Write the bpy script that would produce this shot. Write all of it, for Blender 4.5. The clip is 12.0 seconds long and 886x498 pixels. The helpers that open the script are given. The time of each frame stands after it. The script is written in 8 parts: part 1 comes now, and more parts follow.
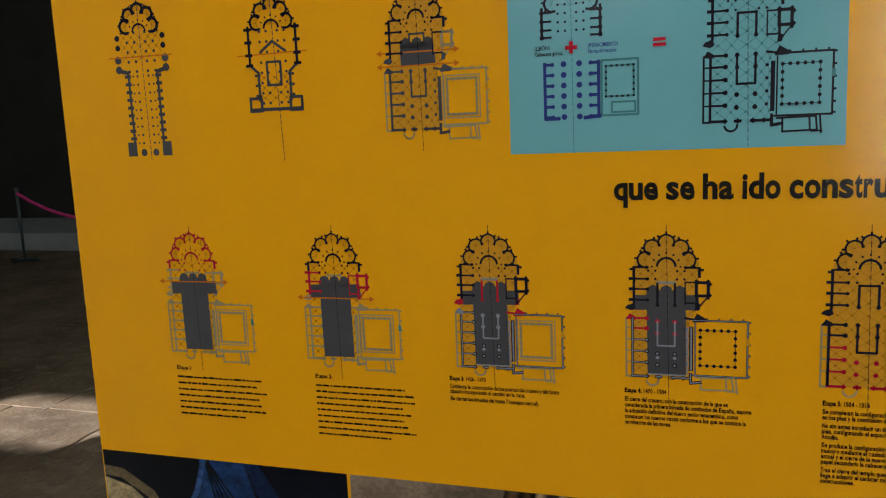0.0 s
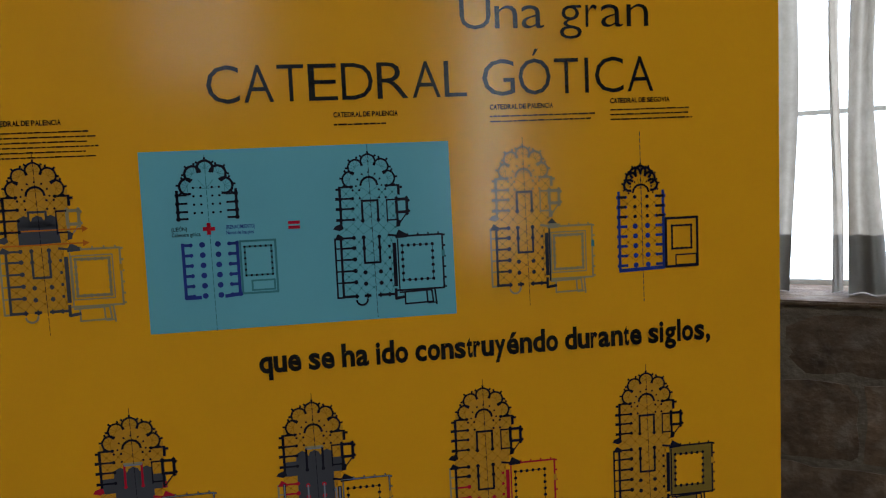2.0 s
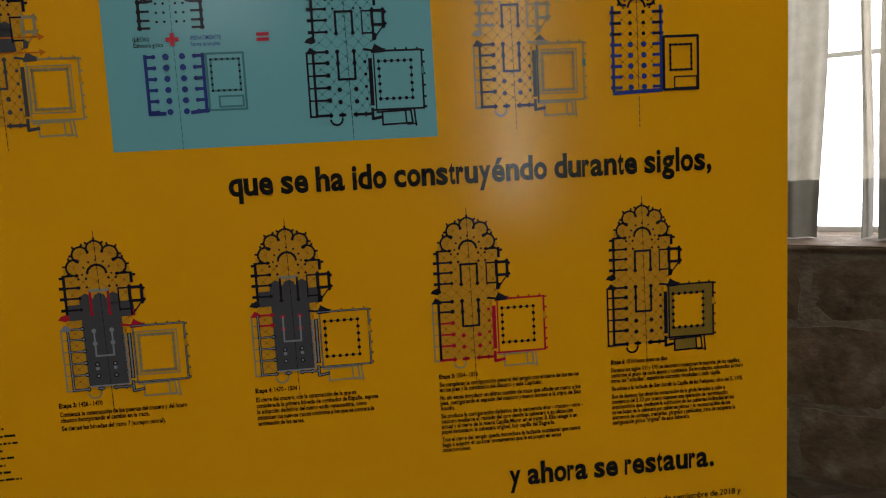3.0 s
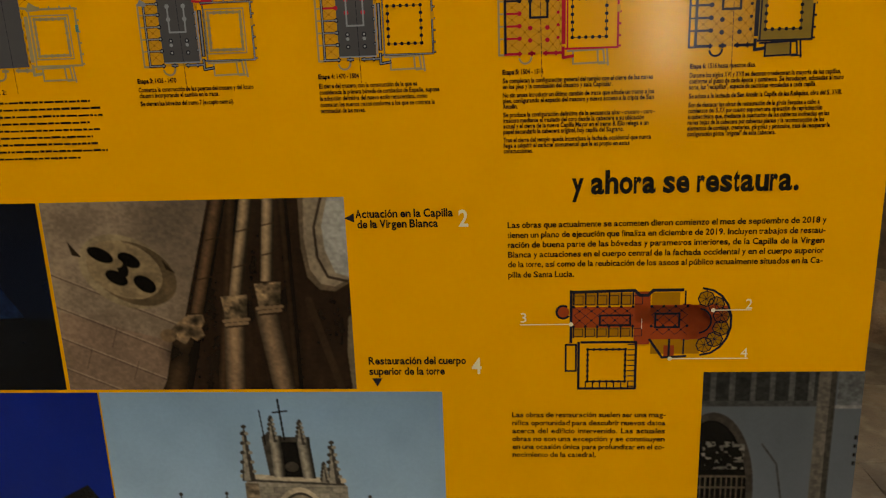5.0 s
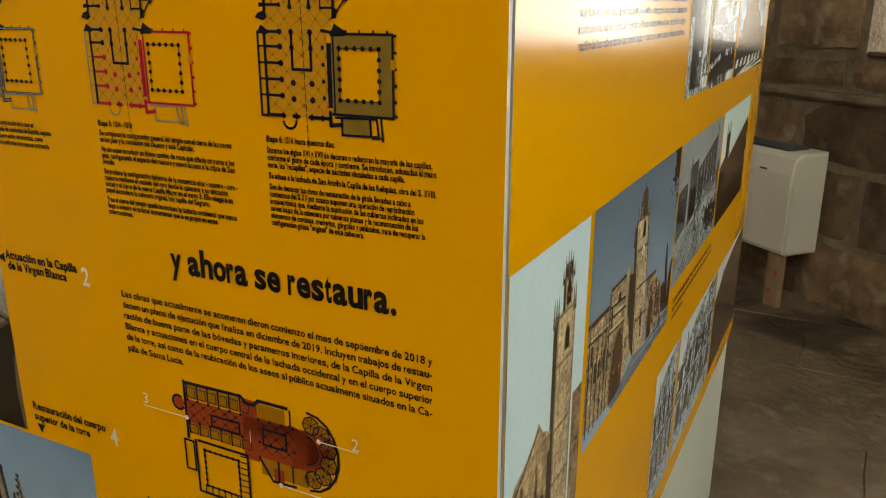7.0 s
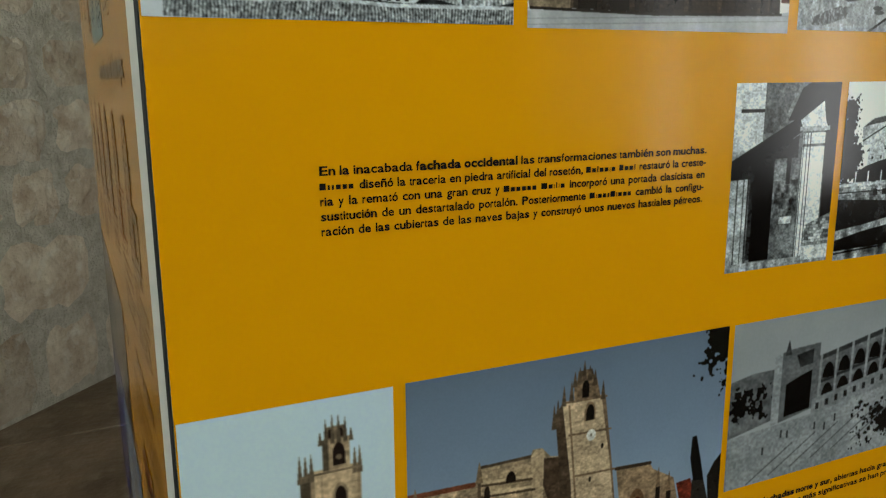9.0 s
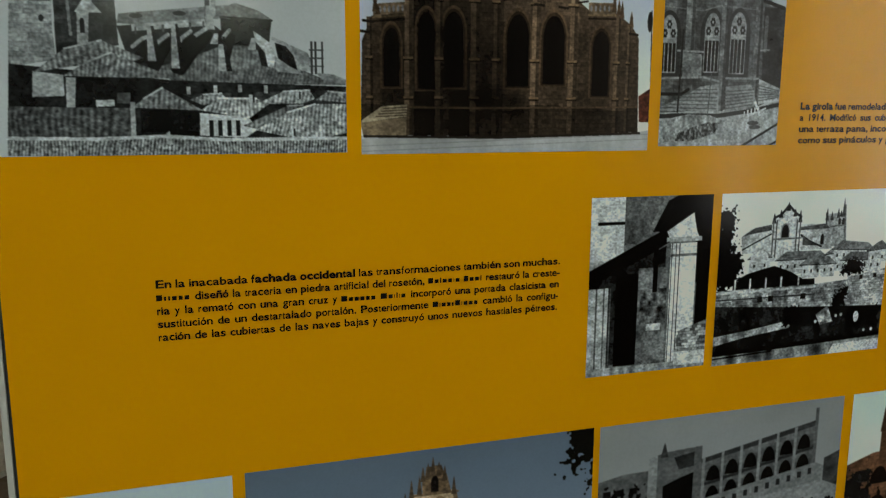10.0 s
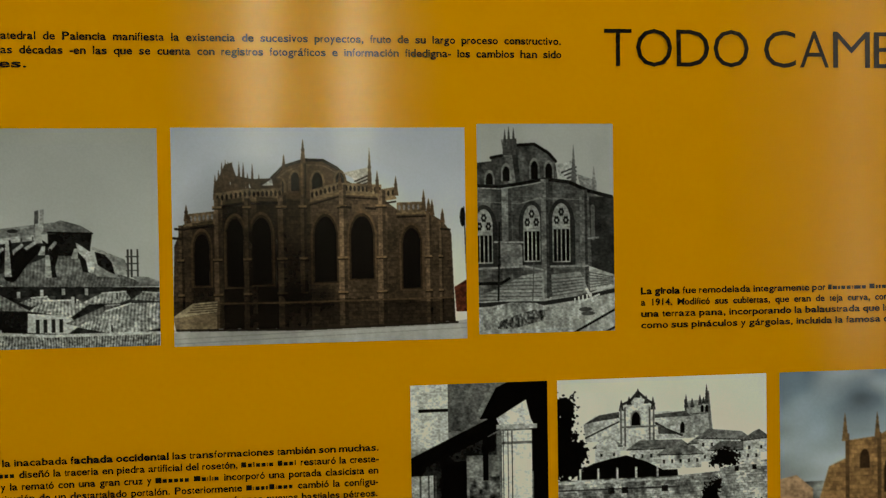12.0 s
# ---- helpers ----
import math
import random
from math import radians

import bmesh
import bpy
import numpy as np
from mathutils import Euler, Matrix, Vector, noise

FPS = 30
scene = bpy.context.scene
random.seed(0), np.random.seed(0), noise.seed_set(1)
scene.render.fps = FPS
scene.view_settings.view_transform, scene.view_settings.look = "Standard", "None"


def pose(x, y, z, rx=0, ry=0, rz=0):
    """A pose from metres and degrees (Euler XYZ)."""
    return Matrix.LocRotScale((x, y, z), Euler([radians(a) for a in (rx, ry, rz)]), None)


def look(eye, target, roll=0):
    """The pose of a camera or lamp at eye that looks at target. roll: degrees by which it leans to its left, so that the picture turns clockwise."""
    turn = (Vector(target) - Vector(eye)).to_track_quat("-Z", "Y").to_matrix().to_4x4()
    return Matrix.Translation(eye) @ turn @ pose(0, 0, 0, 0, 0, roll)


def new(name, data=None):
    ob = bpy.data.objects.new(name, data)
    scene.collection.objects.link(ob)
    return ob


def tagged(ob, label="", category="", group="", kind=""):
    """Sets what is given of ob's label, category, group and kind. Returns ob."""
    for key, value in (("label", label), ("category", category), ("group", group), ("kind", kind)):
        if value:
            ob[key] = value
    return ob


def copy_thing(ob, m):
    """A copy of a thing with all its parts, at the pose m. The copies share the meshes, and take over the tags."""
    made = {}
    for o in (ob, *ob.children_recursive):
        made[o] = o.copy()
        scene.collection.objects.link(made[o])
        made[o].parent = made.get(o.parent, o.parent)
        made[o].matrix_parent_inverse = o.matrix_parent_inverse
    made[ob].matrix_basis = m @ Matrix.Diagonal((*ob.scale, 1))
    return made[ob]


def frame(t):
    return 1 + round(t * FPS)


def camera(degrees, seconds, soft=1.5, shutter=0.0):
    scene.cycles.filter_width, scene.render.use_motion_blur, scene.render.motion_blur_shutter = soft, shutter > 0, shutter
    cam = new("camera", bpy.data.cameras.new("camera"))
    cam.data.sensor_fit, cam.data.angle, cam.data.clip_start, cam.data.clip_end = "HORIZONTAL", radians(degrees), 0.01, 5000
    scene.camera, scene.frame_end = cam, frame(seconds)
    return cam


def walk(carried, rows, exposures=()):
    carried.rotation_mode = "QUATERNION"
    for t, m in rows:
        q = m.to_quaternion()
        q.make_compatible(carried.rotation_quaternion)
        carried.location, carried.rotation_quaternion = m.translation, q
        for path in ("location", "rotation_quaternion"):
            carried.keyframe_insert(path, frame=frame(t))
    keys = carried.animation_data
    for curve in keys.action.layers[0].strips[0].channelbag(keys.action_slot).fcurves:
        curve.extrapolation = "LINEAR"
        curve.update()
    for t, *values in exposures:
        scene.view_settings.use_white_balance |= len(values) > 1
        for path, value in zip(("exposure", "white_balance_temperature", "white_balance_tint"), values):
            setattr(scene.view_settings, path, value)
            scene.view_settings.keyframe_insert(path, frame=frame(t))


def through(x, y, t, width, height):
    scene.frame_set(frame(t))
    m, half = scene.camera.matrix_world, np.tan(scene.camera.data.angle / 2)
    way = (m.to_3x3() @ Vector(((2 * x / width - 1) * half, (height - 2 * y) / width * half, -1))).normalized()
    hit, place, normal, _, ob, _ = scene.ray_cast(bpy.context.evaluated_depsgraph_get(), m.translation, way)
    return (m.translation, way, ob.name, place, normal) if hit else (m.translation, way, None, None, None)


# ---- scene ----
cam = camera(58.0, 12.0, 1.15)
PATH = [
    (0, (-0.356, -0.58, 1.65), (-0.966, 1.3, 1.34), -2.4),
    (0.5, (-0.343, -0.574, 1.695), (-0.766, 1.367, 1.467), -3.7),
    (1, (-0.344, -0.602, 1.748), (-0.505, 1.385, 1.584), -3.4),
    (1.5, (-0.3329, -0.6171, 1.767), (-0.2925, 1.378, 1.639), -3.47),
    (2, (-0.3615, -0.5922, 1.73), (-0.0698, 1.378, 1.547), -2.52),
    (2.5, (-0.3414, -0.5796, 1.659), (-0.0542, 1.393, 1.493), -2.88),
    (3, (-0.3308, -0.5727, 1.618), (-0.1077, 1.399, 1.364), -2.97),
    (3.5, (-0.325, -0.5739, 1.585), (-0.2015, 1.391, 1.233), -2.71),
    (3.7, (-0.3262, -0.5755, 1.572), (-0.2369, 1.384, 1.182), -2.59),
    (5.3, (-0.2399, -0.587, 1.466), (-0.4034, 1.333, 0.9286), -2.06),
    (5.5, (-0.2073, -0.5717, 1.462), (-0.3642, 1.346, 0.9174), -1.96),
    (6, (-0.0901, -0.5125, 1.461), (-0.4655, 1.367, 0.8915), -2),
    (6.5, (0.0232, -0.4398, 1.474), (-0.6205, 1.364, 0.8984), -1.38),
    (7, (0.1429, -0.3467, 1.52), (-0.7243, 1.357, 0.9335), 0.1),
    (7.5, (0.2607, -0.2135, 1.551), (-0.8935, 1.331, 1.022), -0.09),
    (7.7, (0.279, -0.178, 1.55), (-0.9734, 1.302, 1.057), -0.31),
    (9.3, (0.5197, 0.0137, 1.61), (-1.311, 0.7116, 1.21), -0.13),
    (9.5, (0.5465, 0.0524, 1.626), (-1.308, 0.6971, 1.244), 0.17),
    (10, (0.5693, 0.1262, 1.655), (-1.306, 0.7263, 1.306), 0.22),
    (10.5, (0.6163, 0.1938, 1.664), (-1.307, 0.6715, 1.394), -0.55),
    (11, (0.6528, 0.2664, 1.704), (-1.301, 0.5887, 1.421), -0.51),
    (11.5, (0.6648, 0.3262, 1.715), (-1.311, 0.5745, 1.529), -0.52),
    (12, (0.6525, 0.3913, 1.706), (-1.336, 0.6065, 1.674), -0.88),
]
EXPOSURES = [(0, 1.45, 6150, 10), (0.5, 1.3, 6050, 10), (1.5, 0.78, 5300, 10), (2, 0.72, 5450, 10), (2.5, 0.8, 6050, 10), (3.5, 0.82, 6500, 10), (5.3, 1.5, 8100, 10),
             (6.5, 1.5, 8300, 10), (7.5, 1.32, 7200, 10), (9.3, 0.82, 6700, 10), (10, 0.55, 6800, 10), (10.5, 0.7, 7700, 10), (12, 0.56, 8200, 10)]
walk(cam, [(t, look(eye, target, roll)) for t, eye, target, roll in PATH], EXPOSURES)

# ---- light ----
world = bpy.data.worlds.new("world")
scene.world = world
world.use_nodes = True
sky = world.node_tree.nodes.new("ShaderNodeTexSky")
sky.sky_type, sky.sun_disc = "NISHITA", False
sky.sun_elevation, sky.sun_rotation = radians(38.4), radians(204)
background = world.node_tree.nodes["Background"]
world.node_tree.links.new(sky.outputs[0], background.inputs[0])
background.inputs[1].default_value = 0.1
sun_data = bpy.data.lights.new("sun", "SUN")
sun_data.energy, sun_data.angle, sun_data.color = 4.0, radians(0.6), (1.0, 0.97, 0.92)
sun = new("sun", sun_data)
sun.matrix_world = look((-9.5, -8.95, 10.44), (-4.1, 3.05, 0.0))


# ---- materials ----
def mat(name, colour, rough=0.6, metal=0.0, second=None, size=8.0, detail=6.0, bump=0.0, bump_size=60.0,
        speck=None, speck_size=90.0, random_tint=0.0, coat=0.0, spec=0.5, rough_var=0.0):
    """A procedural surface: two scales of colour variation, roughness variation and relief."""
    m = bpy.data.materials.new(name)
    m.use_nodes = True
    nt = m.node_tree
    n, l = nt.nodes, nt.links
    b = n["Principled BSDF"]
    b.inputs["Roughness"].default_value, b.inputs["Metallic"].default_value = rough, metal
    b.inputs["Specular IOR Level"].default_value = spec
    b.inputs["Coat Weight"].default_value = coat
    b.inputs["Coat Roughness"].default_value = 0.12
    b.inputs["Base Color"].default_value = (*colour, 1)
    co = n.new("ShaderNodeTexCoord")
    out = None
    if second:
        t = n.new("ShaderNodeTexNoise")
        t.inputs["Scale"].default_value, t.inputs["Detail"].default_value, t.inputs["Roughness"].default_value = size, detail, 0.62
        l.new(co.outputs["Object"], t.inputs["Vector"])
        r = n.new("ShaderNodeMapRange")
        r.inputs[1].default_value, r.inputs[2].default_value = 0.36, 0.66
        l.new(t.outputs["Fac"], r.inputs[0])
        x = n.new("ShaderNodeMix")
        x.data_type = "RGBA"
        x.inputs[6].default_value, x.inputs[7].default_value = (*colour, 1), (*second, 1)
        l.new(r.outputs[0], x.inputs[0])
        out = x.outputs[2]
        if rough_var:
            rr = n.new("ShaderNodeMapRange")
            rr.inputs[3].default_value, rr.inputs[4].default_value = rough - rough_var, rough + rough_var
            l.new(t.outputs["Fac"], rr.inputs[0])
            l.new(rr.outputs[0], b.inputs["Roughness"])
    if speck:
        t = n.new("ShaderNodeTexNoise")
        t.inputs["Scale"].default_value, t.inputs["Detail"].default_value = speck_size, 5.0
        l.new(co.outputs["Object"], t.inputs["Vector"])
        r = n.new("ShaderNodeMapRange")
        r.inputs[1].default_value, r.inputs[2].default_value = 0.52, 0.72
        l.new(t.outputs["Fac"], r.inputs[0])
        x = n.new("ShaderNodeMix")
        x.data_type = "RGBA"
        x.inputs[6].default_value, x.inputs[7].default_value = (*colour, 1), (*speck, 1)
        if out:
            l.new(out, x.inputs[6])
        l.new(r.outputs[0], x.inputs[0])
        out = x.outputs[2]
    if random_tint:
        info = n.new("ShaderNodeObjectInfo")
        hs = n.new("ShaderNodeHueSaturation")
        r = n.new("ShaderNodeMapRange")
        r.inputs[3].default_value, r.inputs[4].default_value = 1 - random_tint, 1 + random_tint
        l.new(info.outputs["Random"], r.inputs[0])
        l.new(r.outputs[0], hs.inputs["Value"])
        hs.inputs["Color"].default_value = (*colour, 1)
        if out:
            l.new(out, hs.inputs["Color"])
        out = hs.outputs[0]
    if out:
        l.new(out, b.inputs["Base Color"])
    if bump:
        t = n.new("ShaderNodeTexNoise")
        t.inputs["Scale"].default_value, t.inputs["Detail"].default_value = bump_size, 8.0
        l.new(co.outputs["Object"], t.inputs["Vector"])
        bp = n.new("ShaderNodeBump")
        bp.inputs["Strength"].default_value, bp.inputs["Distance"].default_value = bump, 0.02
        l.new(t.outputs["Fac"], bp.inputs["Height"])
        l.new(bp.outputs[0], b.inputs["Normal"])
    return m


def glow(name, colour, strength):
    m = bpy.data.materials.new(name)
    m.use_nodes = True
    n = m.node_tree.nodes
    n.remove(n["Principled BSDF"])
    e = n.new("ShaderNodeEmission")
    e.inputs[0].default_value, e.inputs[1].default_value = (*colour, 1), strength
    m.node_tree.links.new(e.outputs[0], n["Material Output"].inputs[0])
    return m


YELLOW = mat("yellow_film", (0.71, 0.316, 0.003), 0.14, second=(0.69, 0.303, 0.003), size=3.0, bump=0.012, bump_size=9.0, spec=0.3)
TEAL = mat("teal_print", (0.15, 0.37, 0.415), 0.14, second=(0.145, 0.355, 0.40), size=4.0, spec=0.3)
INK = mat("black_ink", (0.010, 0.009, 0.016), 0.16, second=(0.02, 0.018, 0.026), size=40.0, spec=0.3)
TEXT_INK = mat("text_ink", (0.008, 0.007, 0.006), 0.16, second=(0.012, 0.010, 0.008), size=60.0, spec=0.3)
SMALL_INK = mat("small_text_ink", (0.012, 0.009, 0.006), 0.16, second=(0.02, 0.013, 0.007), size=300.0, spec=0.3)
WHITE_INK = mat("white_ink", (0.72, 0.66, 0.52), 0.16, second=(0.68, 0.60, 0.45), size=30.0, spec=0.3)
RED_INK = mat("red_ink", (0.42, 0.012, 0.03), 0.16, second=(0.38, 0.012, 0.025), size=30.0, spec=0.3)
BLUE_INK = mat("blue_ink", (0.03, 0.045, 0.22), 0.16, second=(0.025, 0.04, 0.19), size=30.0, spec=0.3)
GREY_INK = mat("grey_ink", (0.30, 0.235, 0.115), 0.16, second=(0.28, 0.22, 0.11), size=30.0, spec=0.3)
DARK_GREY_INK = mat("dark_grey_ink", (0.062, 0.060, 0.066), 0.16, second=(0.055, 0.053, 0.06), size=30.0, spec=0.3)
BRICK_INK = mat("brick_red_ink", (0.30, 0.045, 0.012), 0.16, second=(0.25, 0.035, 0.01), size=50.0, spec=0.3)
OCHRE_INK = mat("ochre_ink", (0.33, 0.145, 0.004), 0.16, second=(0.29, 0.125, 0.004), size=50.0, spec=0.3)
FAINT_RED = mat("faint_red_ink", (0.50, 0.13, 0.01), 0.16, second=(0.46, 0.12, 0.01), size=30.0, spec=0.3)
OLIVE_INK = mat("olive_ink", (0.22, 0.135, 0.02), 0.16, second=(0.19, 0.12, 0.02), size=80.0, spec=0.3)
PALE_INK = mat("pale_plan_ink", (0.20, 0.21, 0.24), 0.16, second=(0.18, 0.19, 0.22), size=40.0, spec=0.3)
TINT_INK = mat("vault_tint_ink", (0.535, 0.245, 0.012), 0.16, second=(0.46, 0.215, 0.016), size=220.0, detail=3.0, spec=0.3)
TEAL_LINE = mat("dark_teal_ink", (0.06, 0.19, 0.2), 0.16, second=(0.055, 0.17, 0.18), size=30.0, spec=0.3)
EDGE = mat("panel_edge", (0.46, 0.475, 0.47), 0.45, second=(0.5, 0.5, 0.49), size=30.0, bump=0.05)
# near-black, stands in for the shade inside the panel gap
GAP_SHADE = mat("gap_shade", (0.02, 0.025, 0.03), 0.6, second=(0.03, 0.03, 0.035), size=20.0)
CARCASS = mat("grey_board", (0.40, 0.42, 0.38), 0.55, second=(0.36, 0.38, 0.345), size=5.0, bump=0.03, bump_size=120.0)
STONE = mat("brown_stone", (0.165, 0.100, 0.056), 0.85, second=(0.055, 0.031, 0.017), size=5.0, detail=9.0, bump=0.9, bump_size=22.0,
            speck=(0.20, 0.145, 0.10), speck_size=8.0, random_tint=0.45)
MORTAR = mat("grey_mortar", (0.19, 0.142, 0.094), 0.9, second=(0.10, 0.073, 0.048), size=7.0, bump=0.7, bump_size=40.0)
PALE_STONE = mat("pale_stone", (0.64, 0.555, 0.45), 0.85, second=(0.38, 0.285, 0.205), size=6.0, detail=10.0, bump=1.0, bump_size=24.0,
                 speck=(0.62, 0.57, 0.50), speck_size=14.0, random_tint=0.16)
PALE_MORTAR = mat("lime_mortar", (0.55, 0.51, 0.44), 0.9, second=(0.36, 0.32, 0.26), size=12.0, bump=0.8, bump_size=60.0)
FLOOR = mat("worn_stone_floor", (0.175, 0.122, 0.079), 0.62, second=(0.065, 0.042, 0.026), size=1.7, detail=10.0, bump=0.5, bump_size=26.0,
            speck=(0.19, 0.15, 0.11), speck_size=9.0, random_tint=0.16, rough_var=0.2)


def damp(m, spots):
    """Dark damp stains with ragged borders at places of the floor."""
    nt = m.node_tree
    n, l = nt.nodes, nt.links
    base = n["Principled BSDF"].inputs["Base Color"]
    source = base.links[0].from_socket
    co = n.new("ShaderNodeTexCoord")
    noise = n.new("ShaderNodeTexNoise")
    noise.inputs["Scale"].default_value, noise.inputs["Detail"].default_value = 3.2, 7.0
    l.new(co.outputs["Object"], noise.inputs["Vector"])
    for x, y, r, dark in spots:
        far = n.new("ShaderNodeVectorMath")
        far.operation = "DISTANCE"
        far.inputs[1].default_value = (x, y, 0)
        l.new(co.outputs["Object"], far.inputs[0])
        ragged = n.new("ShaderNodeMath")
        ragged.operation = "MULTIPLY_ADD"
        ragged.inputs[1].default_value = 1.5 * r
        l.new(noise.outputs["Fac"], ragged.inputs[0])
        l.new(far.outputs["Value"], ragged.inputs[2])
        fade = n.new("ShaderNodeMapRange")
        fade.inputs[1].default_value, fade.inputs[2].default_value = 1.40 * r, 1.62 * r
        fade.inputs[3].default_value, fade.inputs[4].default_value = dark, 1.0
        l.new(ragged.outputs[0], fade.inputs[0])
        mix = n.new("ShaderNodeMix")
        mix.data_type, mix.blend_type = "RGBA", "MULTIPLY"
        mix.inputs[0].default_value = 1.0
        l.new(source, mix.inputs[6])
        l.new(fade.outputs[0], mix.inputs[7])
        source = mix.outputs[2]
    l.new(source, base)


damp(FLOOR, [(0.10, 3.72, 0.34, 0.42), (0.45, 3.95, 0.26, 0.5), (-0.35, 4.0, 0.22, 0.6)])
PLASTER = mat("grey_plaster", (0.30, 0.30, 0.30), 0.9, second=(0.26, 0.26, 0.262), size=1.5, bump=0.15)
# wall grey lowered so that the colour itself carries the half shade
HALF_SHADE_STONE = mat("half_shade_nave_stone", (0.12, 0.122, 0.125), 0.9, second=(0.10, 0.102, 0.105), size=1.2, bump=0.2)
# near-black base: the gloom of the far nave is put into the colour
UNLIT_STONE = mat("unlit_nave_stone", (0.03, 0.028, 0.026), 0.9, second=(0.02, 0.018, 0.018), size=1.2, bump=0.3)
PALE_STEP = mat("pale_step_stone", (0.34, 0.36, 0.37), 0.6, second=(0.27, 0.285, 0.295), size=3.0, bump=0.2)


def cloth(name, colour, second, through):
    """Thin woven cloth that lets part of the light through."""
    m = mat(name, colour, 0.9, second=second, size=14.0, bump=0.12, bump_size=260.0, spec=0.1)
    n, l = m.node_tree.nodes, m.node_tree.links
    t = n.new("ShaderNodeBsdfTranslucent")
    source = n["Principled BSDF"].inputs["Base Color"].links[0].from_socket
    l.new(source, t.inputs["Color"])
    x = n.new("ShaderNodeMixShader")
    x.inputs[0].default_value = through
    l.new(n["Principled BSDF"].outputs[0], x.inputs[1])
    l.new(t.outputs[0], x.inputs[2])
    l.new(x.outputs[0], n["Material Output"].inputs[0])
    return m


CLOTH = cloth("linen_curtain", (0.50, 0.44, 0.36), (0.41, 0.355, 0.285), 0.24)
CLOTH_HEM = cloth("linen_hem", (0.36, 0.335, 0.30), (0.32, 0.295, 0.26), 0.14)
ENAMEL = mat("cream_enamel", (0.56, 0.54, 0.47), 0.4, second=(0.52, 0.50, 0.435), size=4.0)
DARK_PLASTIC = mat("dark_plastic", (0.05, 0.055, 0.06), 0.4, second=(0.06, 0.065, 0.07), size=30.0)
PLANK = mat("raw_wood", (0.30, 0.19, 0.115), 0.75, second=(0.23, 0.14, 0.08), size=14.0, bump=0.2)
RED_PAINT = mat("red_paint", (0.45, 0.06, 0.03), 0.6, second=(0.36, 0.05, 0.03), size=30.0)
ROPE = mat("crimson_rope", (0.62, 0.02, 0.2), 0.7, second=(0.5, 0.015, 0.16), size=60.0, bump=0.2)
STEEL = mat("dark_steel", (0.10, 0.13, 0.125), 0.4, metal=0.7, second=(0.07, 0.09, 0.09), size=20.0)
DARK_WOOD = mat("dark_wood", (0.028, 0.018, 0.012), 0.6, second=(0.016, 0.010, 0.007), size=9.0, bump=0.2)
SKY = glow("daylight_outside", (0.93, 0.97, 1.0), 3.2)
# glow of the added high panes that brighten the front panel
FILL_HIGH = glow("fill_light_high", (1.0, 0.98, 0.93), 4.0)
# glow of the large pane added to brighten the side panel
FILL_SIDE = glow("fill_light_side", (0.88, 1.0, 0.86), 2.6)
SKY_SLIT = glow("daylight_slits", (0.88, 1.0, 0.82), 15.0)
SKY_LANCET = glow("daylight_lancet", (0.97, 1.0, 0.84), 5.0)
SKY_SOFT = glow("daylight_through_glass", (0.97, 0.98, 1.0), 1.8)
PALE_FRAME = mat("pale_window_frame", (0.62, 0.62, 0.6), 0.5, second=(0.56, 0.56, 0.54), size=20.0)
LEAD = mat("window_lead", (0.06, 0.06, 0.06), 0.6, second=(0.04, 0.04, 0.04), size=30.0)


# ---- mesh helpers ----
def finish(name, bm, material, parent=None, label="", smooth=False):
    me = bpy.data.meshes.new(name)
    bm.to_mesh(me)
    bm.free()
    for m in material if isinstance(material, (list, tuple)) else [material]:
        me.materials.append(m)
    if smooth:
        for p in me.polygons:
            p.use_smooth = True
    ob = new(name, me)
    ob.parent = parent
    if label:
        ob["label"] = label
    return ob


def part(name, bm, material, parent, label="", smooth=False):
    return finish(name, bm, material, parent, label, smooth)


def box(bm, x0, x1, y0, y1, z0, z1, bevel=0.0, m=None):
    made = bmesh.ops.create_cube(bm, size=1.0)["verts"]
    for v in made:
        v.co = Vector((x0 + (v.co.x + 0.5) * (x1 - x0), y0 + (v.co.y + 0.5) * (y1 - y0), z0 + (v.co.z + 0.5) * (z1 - z0)))
    if bevel:
        edges = list({e for v in made for e in v.link_edges})
        made = bmesh.ops.bevel(bm, geom=edges, offset=bevel, segments=2, affect="EDGES")["verts"]
    if m is not None:
        for v in {w for f in bm.faces for w in f.verts} & set(made):
            v.co = m @ v.co
    return bm


def cube(x0, x1, y0, y1, z0, z1, bevel=0.0):
    return box(bmesh.new(), x0, x1, y0, y1, z0, z1, bevel)


def holder(name, m, label, category, group="", kind=""):
    ob = new(name)
    ob.matrix_world = m
    return tagged(ob, label, category, group, kind)


# ---- the chapel: floor, walls, windows ----
FRONT, SIDE, TOP, FOOT = 0.89, 1.09, 1.904, 0.955


